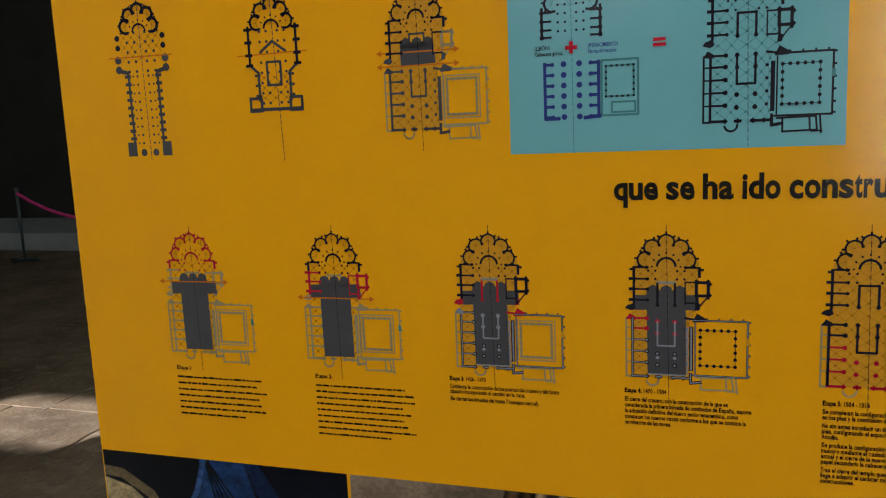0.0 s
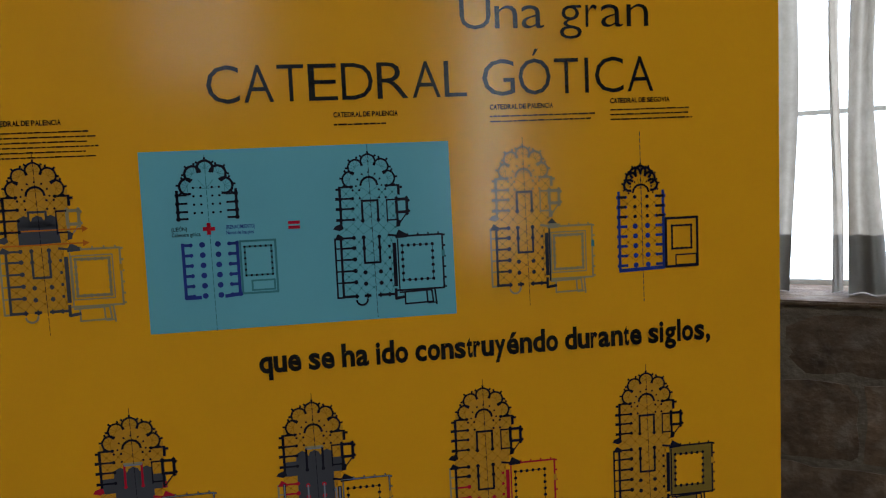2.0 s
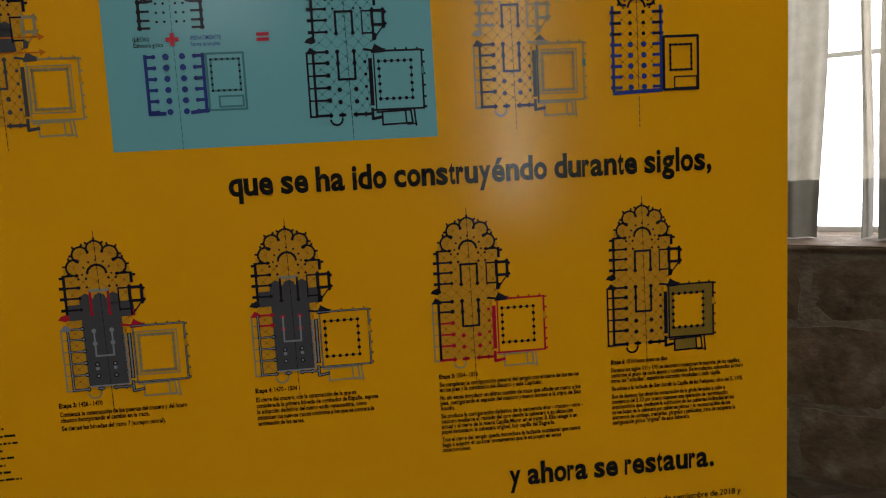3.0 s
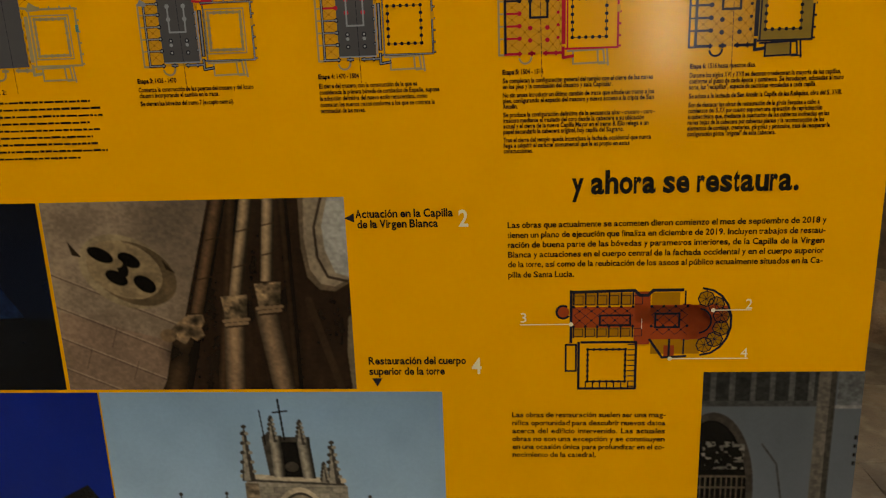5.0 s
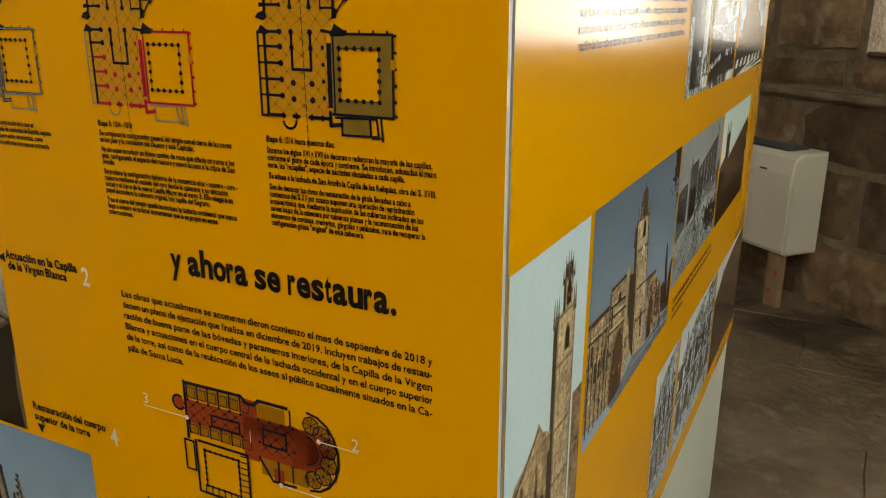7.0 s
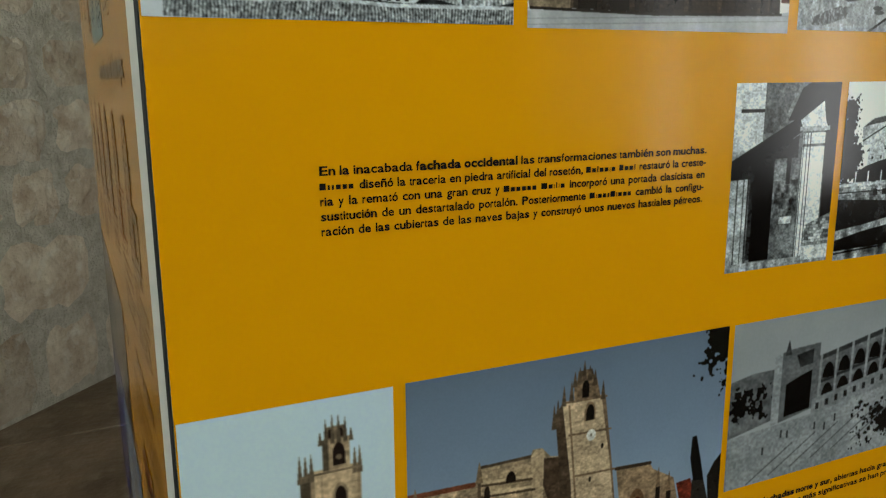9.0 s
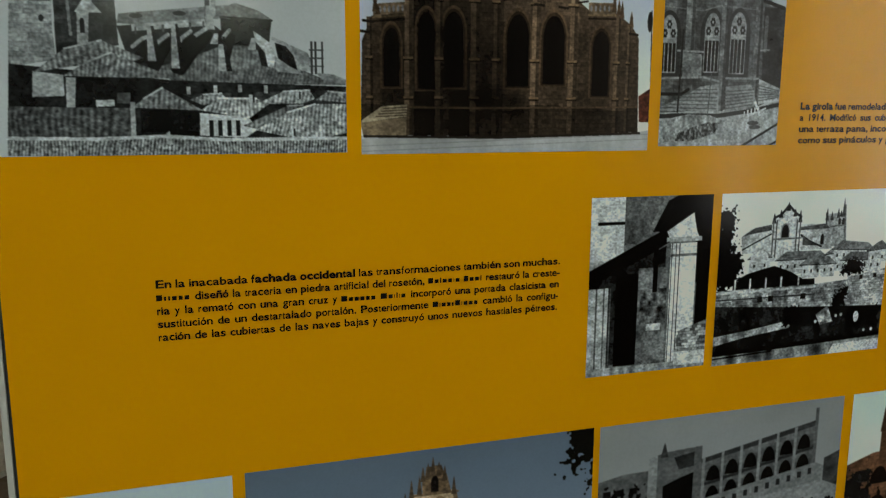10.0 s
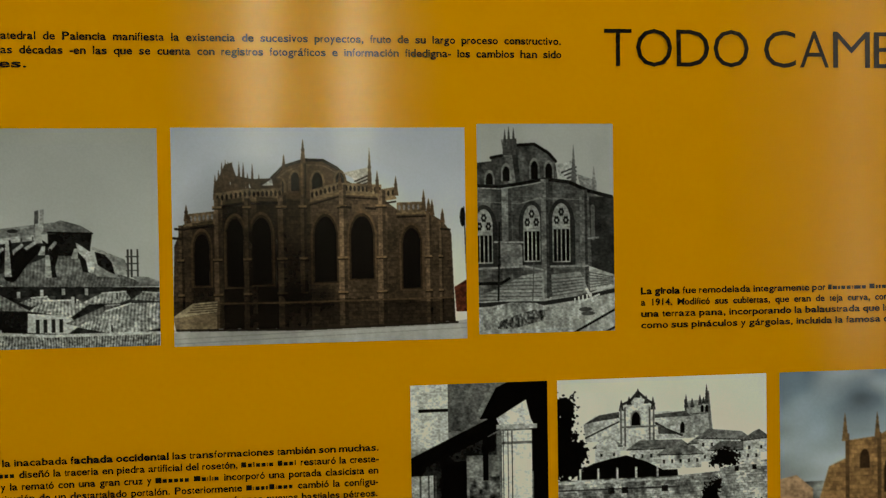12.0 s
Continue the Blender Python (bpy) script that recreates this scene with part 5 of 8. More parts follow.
def roofs():
    p = Picture(0.2285, 0.1715, 1, 0.0005)
    p.fade(grey(0.56), grey(0.70), rough=0.05)
    # tower: a lit side and a shaded side, with pinnacles
    m = p.inside([(0.096, 0.248), (0.193, 0.267), (0.185, 0.540), (0.191, 0.644), (0.069, 0.674)])
    p.lay(m, grey(0.55), 0.2, (30, 30))
    p.courses(m, 60, 40, 0.12)
    p.area([(0.095, 0.260), (0.104, 0.116), (0.161, 0.080), (0.207, 0.098), (0.198, 0.272)], grey(0.30), 0.5, (60, 60))
    p.lancet(0.168, 0.176, 0.032, 0.248, grey(0.08))
    m = p.inside([(0.194, 0.248), (0.325, 0.249), (0.346, 0.308), (0.353, 0.587), (0.191, 0.644)])
    p.lay(m, grey(0.21), 0.35, (20, 30))
    p.courses(m, 60, 40, 0.14)
    p.lancet(0.164, 0.333, 0.03, 0.430, grey(0.09))
    p.rect(0.133, 0.186, 0.427, 0.437, grey(0.3))
    p.oval(0.160, 0.498, 0.007, 0.012, grey(0.22))
    for x, t, b in ((0.164, 0.056, 0.152), (0.174, 0.051, 0.152), (0.188, 0.079, 0.163), (0.203, 0.084, 0.224), (0.229, 0.180, 0.272), (0.283, 0.189, 0.272), (0.302, 0.216, 0.271), (0.338, 0.193, 0.296), (0.346, 0.235, 0.308)):
        p.spike(x, t, b, 0.019, grey(0.24))
    p.stroke([(0.224, 0.260), (0.227, 0.394), (0.231, 0.553)], 0.008, grey(0.46))
    p.area([(0.244, 0.472), (0.264, 0.433), (0.273, 0.389), (0.282, 0.328), (0.286, 0.389), (0.290, 0.433), (0.315, 0.473)], grey(0.60), 0.25, (60, 60))
    p.area([(0.250, 0.472), (0.281, 0.472), (0.274, 0.586), (0.246, 0.590)], grey(0.58), 0.2)
    p.area([(0.281, 0.472), (0.315, 0.473), (0.313, 0.579), (0.274, 0.586)], grey(0.20), 0.2)
    p.lancet(0.262, 0.492, 0.012, 0.546, grey(0.14))
    # long roof, its pale band, the dark bays below
    p.area([(0.351, 0.517), (0.596, 0.485), (0.656, 0.546), (0.606, 0.633), (0.505, 0.682), (0.382, 0.667)], grey(0.14), 0.5, (30, 24))
    p.area([(0.352, 0.507), (0.357, 0.473), (0.393, 0.466), (0.662, 0.425), (0.672, 0.435), (0.596, 0.480), (0.390, 0.510)], grey(0.46), 0.25, (50, 30))
    p.area([(0.390, 0.510), (0.592, 0.480), (0.591, 0.507), (0.389, 0.535)], grey(0.66), 0.25, (60, 20))
    for x in range(6):
        p.stroke([(0.400 + 0.037 * x, 0.523 - 0.006 * x), (0.400 + 0.037 * x, 0.543 - 0.006 * x)], 0.006, grey(0.3))
    for x, y in ((0.403, 0.478), (0.520, 0.464), (0.708, 0.448)):
        p.oval(x, y, 0.018, 0.009, grey(0.16))
    # drum and chimneys
    p.area([(0.634, 0.470), (0.779, 0.476), (0.770, 0.567), (0.735, 0.610), (0.633, 0.576)], grey(0.11), 0.5, (30, 30))
    p.area([(0.591, 0.480), (0.643, 0.435), (0.676, 0.417), (0.742, 0.443), (0.781, 0.476), (0.714, 0.476)], grey(0.40), 0.35, (50, 30))
    p.stroke([(0.634, 0.472), (0.779, 0.479)], 0.006, grey(0.06))
    p.area([(0.592, 0.375), (0.605, 0.370), (0.603, 0.520), (0.589, 0.520)], grey(0.30), 0.3)
    p.area([(0.610, 0.370), (0.623, 0.365), (0.620, 0.465), (0.607, 0.482)], grey(0.60), 0.25)
    p.area([(0.593, 0.432), (0.607, 0.432), (0.617, 0.520), (0.589, 0.520)], grey(0.62), 0.2)
    # great sloping roof and the flying buttresses over it
    m = p.inside([(0.438, 0.673), (0.571, 0.613), (0.640, 0.576), (0.727, 0.582), (0.834, 0.650), (0.934, 0.703), (0.997, 0.725), (0.503, 0.723)])
    p.lay(m, grey(0.38), 0.4, (60, 50))
    p.tiles(m, 40, 90, 0.35)
    for (a, b), (c, e), (u, v) in (((0.594, 0.515), (0.547, 0.557), (0.510, 0.624)), ((0.549, 0.529), (0.521, 0.557), (0.498, 0.619)), ((0.486, 0.544), (0.457, 0.573), (0.433, 0.631)), ((0.441, 0.548), (0.414, 0.563), (0.389, 0.592)), ((0.657, 0.520), (0.641, 0.545), (0.632, 0.591))):
        p.stroke([(a, b + 0.03), (c + 0.008, e + 0.045), (u + 0.006, v + 0.05)], 0.03, grey(0.08))
        p.stroke([(a, b), (c, e), (u, v)], 0.011, grey(0.62))
    for x0, y0, x1, y1 in ((0.502, 0.506, 0.502, 0.669), (0.631, 0.545, 0.633, 0.677), (0.436, 0.513, 0.439, 0.643), (0.620, 0.533, 0.611, 0.575), (0.725, 0.546, 0.719, 0.592)):
        p.area([(x0 - 0.006, y0), (x0 + 0.006, y0), (x1 + 0.013, y1), (x1 - 0.011, y1)], grey(0.62), 0.3, (60, 60))
        p.area([(x0 + 0.005, y0), (x0 + 0.012, y0), (x1 + 0.028, y1), (x1 + 0.012, y1)], grey(0.10), 0.3)
    p.area([(0.731, 0.567), (0.763, 0.598), (0.771, 0.659), (0.746, 0.653)], grey(0.10), 0.3)
    p.area([(0.724, 0.519), (0.747, 0.539), (0.775, 0.567), (0.788, 0.611), (0.782, 0.662), (0.764, 0.656), (0.757, 0.603), (0.731, 0.562)], grey(0.68), 0.3, (50, 50))
    p.area([(0.786, 0.562), (0.823, 0.578), (0.847, 0.619), (0.857, 0.671), (0.825, 0.650), (0.795, 0.624)], grey(0.10), 0.6, (60, 60))
    p.stroke([(0.780, 0.547), (0.819, 0.568), (0.845, 0.609), (0.857, 0.671)], 0.009, grey(0.60))
    p.area([(0.784, 0.613), (0.825, 0.650), (0.870, 0.684), (0.789, 0.675)], grey(0.58), 0.3)
    p.area([(0.828, 0.568), (0.883, 0.599), (0.908, 0.672), (0.863, 0.671), (0.847, 0.614)], grey(0.55), 0.3)
    for x in (0.892, 0.904, 0.924):
        p.rect(x, x + 0.006, 0.554, 0.682, grey(0.2))
    for y in (0.587, 0.620, 0.651):
        p.stroke([(0.889, y), (0.930, y)], 0.004, grey(0.25))
    p.area([(0.907, 0.677), (0.963, 0.683), (1.000, 0.704), (0.997, 0.725), (0.925, 0.703)], grey(0.50), 0.4)
    # houses
    p.area([(0.070, 0.662), (0.503, 0.715), (0.999, 0.730), (1.002, 1.005), (0.050, 0.984)], grey(0.14), 0.7, (40, 30))
    p.area([(0.128, 0.687), (0.205, 0.699), (0.204, 0.776), (0.122, 0.781)], grey(0.62), 0.2)
    p.area([(0.222, 0.704), (0.521, 0.715), (0.516, 0.827), (0.215, 0.819)], grey(0.11), 0.5)
    p.area([(0.210, 0.709), (0.236, 0.709), (0.229, 0.819), (0.207, 0.819)], grey(0.62), 0.2)
    p.area([(0.341, 0.762), (0.376, 0.763), (0.374, 0.803), (0.339, 0.802)], grey(0.3), 0.2)
    p.area([(0.283, 0.790), (0.332, 0.789), (0.333, 0.812), (0.284, 0.816)], grey(0.72), 0.1)
    p.area([(0.400, 0.824), (0.562, 0.828), (0.557, 0.930), (0.399, 0.930)], grey(0.09), 0.4)
    p.area([(0.564, 0.838), (0.700, 0.852), (0.731, 0.900), (0.692, 0.935), (0.561, 0.925)], grey(0.72), 0.15)
    for x in (0.589, 0.614, 0.640, 0.665):
        p.rect(x, x + 0.012, 0.866, 0.927, grey(0.12))
    p.area([(0.519, 0.766), (0.999, 0.743), (0.997, 0.795), (0.571, 0.803)], grey(0.2), 0.8, (60, 20))
    for pts, v, cols in (([(0.128, 0.692), (0.211, 0.605), (0.308, 0.571), (0.419, 0.633), (0.383, 0.647), (0.224, 0.669)], 0.44, 70), ([(0.201, 0.704), (0.269, 0.650), (0.332, 0.614), (0.414, 0.660), (0.507, 0.707)], 0.46, 74),
                         ([(0.377, 0.818), (0.411, 0.784), (0.463, 0.742), (0.514, 0.781), (0.573, 0.828)], 0.44, 80), ([(0.536, 0.787), (0.576, 0.767), (0.627, 0.761), (0.644, 0.784), (0.574, 0.808)], 0.55, 80),
                         ([(0.566, 0.828), (0.617, 0.781), (0.727, 0.781), (0.768, 0.798), (0.705, 0.858)], 0.60, 80), ([(0.726, 0.802), (0.807, 0.752), (0.886, 0.746), (0.903, 0.780), (0.865, 0.800)], 0.62, 80),
                         ([(0.685, 0.888), (0.818, 0.809), (0.865, 0.805), (0.740, 0.905)], 0.40, 80), ([(0.721, 0.905), (0.817, 0.835), (0.902, 0.801), (0.998, 0.801), (0.999, 0.918), (0.915, 0.942), (0.822, 0.934)], 0.58, 84),
                         ([(0.903, 0.785), (0.942, 0.750), (0.998, 0.756), (0.998, 0.795)], 0.5, 80), ([(0.060, 0.815), (0.373, 0.820), (0.382, 0.925), (0.052, 0.939)], 0.30, 64)):
        m = p.inside(pts)
        p.lay(m, grey(v), 0.25, (60, 50))
        p.tiles(m, 44, cols, 0.6)
        p.stroke(pts[1:3], 0.005, grey(min(0.85, v * 1.5)))
    for x, y in ((0.537, 0.759), (0.613, 0.753), (0.683, 0.749), (0.759, 0.751), (0.714, 0.788), (0.851, 0.774), (0.832, 0.921)):
        p.rect(x - 0.008, x + 0.008, y - 0.022, y + 0.008, grey(0.68), 0.3)
        p.rect(x + 0.003, x + 0.008, y - 0.022, y + 0.008, grey(0.15))
    p.area([(0.374, 0.798), (0.387, 0.798), (0.385, 0.930), (0.371, 0.929)], grey(0.62), 0.2)
    m = p.inside([(0.052, 0.939), (0.474, 0.933), (1.001, 0.934), (1.007, 1.019), (0.049, 0.996)])
    p.lay(m, grey(0.48), 0.3, (90, 30))
    p.tiles(m, 50, 110, 0.8)
    p.stroke([(0.053, 0.931), (0.278, 0.936), (0.465, 0.927), (0.637, 0.943), (1.000, 0.939)], 0.010, grey(0.74))
    p.area([(0.466, 0.917), (0.477, 0.907), (0.484, 0.959), (0.466, 0.958)], grey(0.7), 0.2)
    p.done(side_panel, 0.0075, 1.7945, label="black-and-white photograph of tiled roofs before a church", grey=True, wear=0.5)


def girola():
    p = Picture(0.2345, 0.1735, 2, 0.0005)
    p.fade((0.60, 0.62, 0.68), (0.82, 0.83, 0.87), rough=0.04)
    wall, dark, pale = (0.27, 0.225, 0.19), (0.085, 0.068, 0.058), (0.42, 0.36, 0.30)
    # upper drum
    p.area([(0.327, 0.360), (0.334, 0.232), (0.374, 0.182), (0.445, 0.152), (0.507, 0.155), (0.554, 0.191), (0.576, 0.240), (0.651, 0.292), (0.651, 0.370)], (0.25, 0.20, 0.16), 0.35, (20, 16))
    p.stroke([(0.334, 0.232), (0.374, 0.180), (0.445, 0.150), (0.507, 0.153), (0.554, 0.189), (0.576, 0.220)], 0.010, (0.08, 0.065, 0.06))
    p.stroke([(0.345, 0.243), (0.385, 0.200), (0.444, 0.173), (0.507, 0.176), (0.550, 0.209)], 0.005, (0.36, 0.30, 0.25))
    for x, y, w, b in ((0.412, 0.208, 0.028, 0.294), (0.487, 0.209, 0.036, 0.295), (0.564, 0.209, 0.028, 0.271), (0.365, 0.243, 0.016, 0.301)):
        p.lancet(x, y - 0.012, w + 0.018, b, (0.36, 0.30, 0.24))
        p.lancet(x, y, w, b, (0.06, 0.05, 0.05))
    p.shaft(0.439, 0.163, 0.438, 0.328, 0.022, (0.34, 0.27, 0.21))
    p.area([(0.574, 0.212), (0.666, 0.185), (0.676, 0.282), (0.637, 0.282), (0.606, 0.235)], (0.72, 0.72, 0.74), 0.12)
    for i in range(5):
        p.stroke([(0.616 + 0.004 * i, 0.251 + 0.012 * i), (0.671, 0.220 + 0.016 * i)], 0.005, (0.16, 0.14, 0.13))
    # pinnacled mass over the older part
    p.area([(0.137, 0.331), (0.142, 0.261), (0.162, 0.216), (0.177, 0.171), (0.200, 0.161), (0.214, 0.221), (0.268, 0.237), (0.369, 0.233), (0.367, 0.335)], (0.27, 0.215, 0.175), 0.5, (40, 30))
    for (a, b), (c, e) in (((0.300, 0.267), (0.334, 0.237)), ((0.243, 0.277), (0.259, 0.257)), ((0.190, 0.261), (0.202, 0.236))):
        p.area([(a, b), (c, e), (c + 0.004, b)], (0.7, 0.71, 0.75), 0.1)
    for x, t, b in ((0.145, 0.215, 0.311), (0.157, 0.190, 0.311), (0.168, 0.156, 0.286), (0.180, 0.148, 0.286), (0.189, 0.151, 0.286), (0.202, 0.153, 0.287), (0.225, 0.156, 0.287), (0.239, 0.159, 0.287), (0.269, 0.164, 0.300), (0.253, 0.206, 0.308), (0.291, 0.212, 0.313), (0.375, 0.122, 0.192)):
        p.spike(x, t, b, 0.014, (0.25, 0.195, 0.16))
    # pierced parapets of the terrace
    body = p.inside([(0.007, 0.539), (0.037, 0.442), (0.138, 0.426), (0.145, 0.331), (0.285, 0.318), (0.367, 0.330), (0.471, 0.331), (0.571, 0.291), (0.706, 0.314), (0.726, 0.351), (0.763, 0.388), (0.857, 0.389), (0.919, 0.443), (0.947, 0.497), (0.959, 0.942), (0.011, 0.919), (-0.001, 0.881)])
    p.lay(body, wall, 0.35, (10, 8))
    p.courses(body, 56, 70, 0.16)
    for (x0, y0), (x1, y1) in (((0.042, 0.426), (0.140, 0.413)), ((0.145, 0.331), (0.266, 0.308)), ((0.266, 0.313), (0.367, 0.309)), ((0.462, 0.321), (0.565, 0.281)), ((0.565, 0.286), (0.706, 0.298)), ((0.706, 0.319), (0.754, 0.309)), ((0.759, 0.382), (0.857, 0.379))):
        p.area([(x0, y0 - 0.030), (x1, y1 - 0.030), (x1, y1 + 0.018), (x0, y0 + 0.018)], pale, 0.4, (60, 40))
        n = max(3, int((x1 - x0) / 0.014))
        for k in range(n):
            f = (k + 0.5) / n
            p.oval(x0 + (x1 - x0) * f, y0 + (y1 - y0) * f - 0.006, 0.0042, 0.013, (0.5, 0.5, 0.53) if y0 > 0.36 else dark)
        p.stroke([(x0, y0 + 0.022), (x1, y1 + 0.022)], 0.007, (0.46, 0.39, 0.31))
        p.stroke([(x0, y0 + 0.038), (x1, y1 + 0.038)], 0.006, (0.11, 0.085, 0.07))
    # facets, each with its own light
    for (x0, _), (x1, _), k in (((0.013, 0.462), (0.067, 0.463), 0.95), ((0.067, 0.463), (0.137, 0.464), 0.62), ((0.168, 0.465), (0.234, 0.466), 0.52), ((0.234, 0.466), (0.281, 0.467), 0.95), ((0.281, 0.467), (0.352, 0.469), 0.55), ((0.380, 0.469), (0.463, 0.471), 0.72), ((0.726, 0.477), (0.775, 0.478), 0.85), ((0.878, 0.480), (0.959, 0.482), 0.85)):
        m = body & (p.X >= x0) & (p.X < x1)
        p.c[m] *= k
    for (x, top), w, (_, bot) in (((0.097, 0.489), 0.046, (0.089, 0.719)), ((0.208, 0.422), 0.050, (0.199, 0.728)), ((0.296, 0.416), 0.062, (0.289, 0.720)), ((0.512, 0.415), 0.074, (0.508, 0.716)), ((0.637, 0.414), 0.076, (0.635, 0.704)), ((0.808, 0.473), 0.060, (0.809, 0.753))):
        p.lancet(x, top - 0.028, w + 0.026, bot + 0.012, (0.31, 0.25, 0.20))
        p.lancet(x, top - 0.014, w + 0.012, bot + 0.006, (0.17, 0.135, 0.11))
        p.lancet(x, top, w, bot, (0.055, 0.047, 0.045), 0.3)
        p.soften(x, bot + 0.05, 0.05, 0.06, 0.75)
    for (x, top), w, k in (((0.029, 0.447), 0.016, 0.9), ((0.151, 0.324), 0.022, 1.3), ((0.250, 0.325), 0.020, 0.9), ((0.367, 0.314), 0.026, 0.95), ((0.438, 0.310), 0.020, 0.9), ((0.572, 0.266), 0.024, 1.3), ((0.706, 0.293), 0.026, 1.15), ((0.869, 0.405), 0.018, 1.15), ((0.911, 0.441), 0.012, 1.0)):
        m = (np.abs(p.X - x) < w / 2 * (1 + 0.25 * (p.Y > 0.6))) & (p.Y > top) & (p.Y < 0.92)
        p.lay(m, tuple(k * v for v in (0.34, 0.285, 0.24)), 0.3, (40, 40))
        p.courses(m, 56, 70, 0.14)
        p.c[m & (p.X > x + w * 0.1)] *= 0.55
        for y in (0.36, 0.60, 0.76):
            if y > top:
                p.rect(x - w * 0.8, x + w * 0.6, y, y + 0.010, (0.44, 0.365, 0.29), 0.2)
                p.rect(x - w * 0.8, x + w * 0.7, y + 0.010, y + 0.016, (0.10, 0.08, 0.065))
    for x, t, b in ((0.440, 0.052, 0.168), (0.666, 0.093, 0.298), (0.692, 0.200, 0.308), (0.756, 0.226, 0.320), (0.564, 0.194, 0.291), (0.852, 0.290, 0.389), (0.869, 0.332, 0.400), (0.881, 0.337, 0.414), (0.917, 0.380, 0.449), (0.048, 0.350, 0.427), (0.056, 0.399, 0.437)):
        p.spike(x, t, b, 0.018, (0.30, 0.24, 0.19))
        p.oval(x, t + (b - t) * 0.45, 0.006, 0.008, (0.26, 0.21, 0.17))
    for x, y in ((0.031, 0.462), (0.019, 0.503), (0.932, 0.478), (0.589, 0.369), (0.673, 0.376)):
        p.stroke([(x - 0.02, y), (x + 0.01, y + 0.004)], 0.008, (0.12, 0.1, 0.09))
    # dark damp foot, steps, pavement
    g = p.grain(7, 5)
    m = body & (p.Y > 0.79 + 0.10 * (g - 0.5))
    p.c[m] *= 0.62
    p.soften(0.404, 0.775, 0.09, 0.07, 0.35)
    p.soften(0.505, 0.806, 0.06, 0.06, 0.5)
    p.stroke([(0.145, 0.806), (0.373, 0.809), (0.953, 0.802)], 0.006, (0.30, 0.245, 0.195))
    p.area([(0.002, 0.860), (0.065, 0.803), (0.146, 0.795), (0.144, 0.844), (0.001, 0.870)], (0.62, 0.58, 0.51), 0.15, (6, 60))
    for i in range(4):
        p.stroke([(0.048 + 0.008 * i, 0.845 - 0.011 * i), (0.156, 0.838 - 0.011 * i)], 0.0035, (0.3, 0.26, 0.22))
    p.area([(-0.001, 0.870), (0.144, 0.846), (0.142, 0.925), (0.007, 0.924)], (0.44, 0.39, 0.33), 0.25)
    p.area([(-0.028, 0.923), (0.142, 0.925), (0.452, 0.932), (0.965, 0.914), (1.018, 0.905), (1.020, 1.012), (-0.032, 1.015)], (0.70, 0.72, 0.76), 0.10, (30, 6))
    p.stroke([(0.011, 0.925), (0.452, 0.935), (0.965, 0.920)], 0.008, (0.15, 0.13, 0.12))
    for y in (0.955, 0.977):
        p.stroke([(0.0, y + 0.01), (1.0, y - 0.03)], 0.003, (0.60, 0.61, 0.64))
    p.area([(0.956, 0.753), (1.002, 0.716), (1.005, 0.871), (0.962, 0.869)], (0.32, 0.16, 0.12), 0.5, (60, 60))
    p.oval(0.988, 0.423, 0.010, 0.045, (0.05, 0.05, 0.05))
    p.stroke([(0.993, 0.376), (1.004, 0.837)], 0.004, (0.06, 0.06, 0.06))
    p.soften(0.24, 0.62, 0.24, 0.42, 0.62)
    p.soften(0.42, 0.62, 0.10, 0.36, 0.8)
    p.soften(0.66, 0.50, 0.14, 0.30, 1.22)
    p.plain |= p.Y > 0.935 - 0.04 * p.X
    p.done(side_panel, 0.2465, 1.7950, label="colour photograph of a brown stone apse with dark pointed windows", wear=0.5)


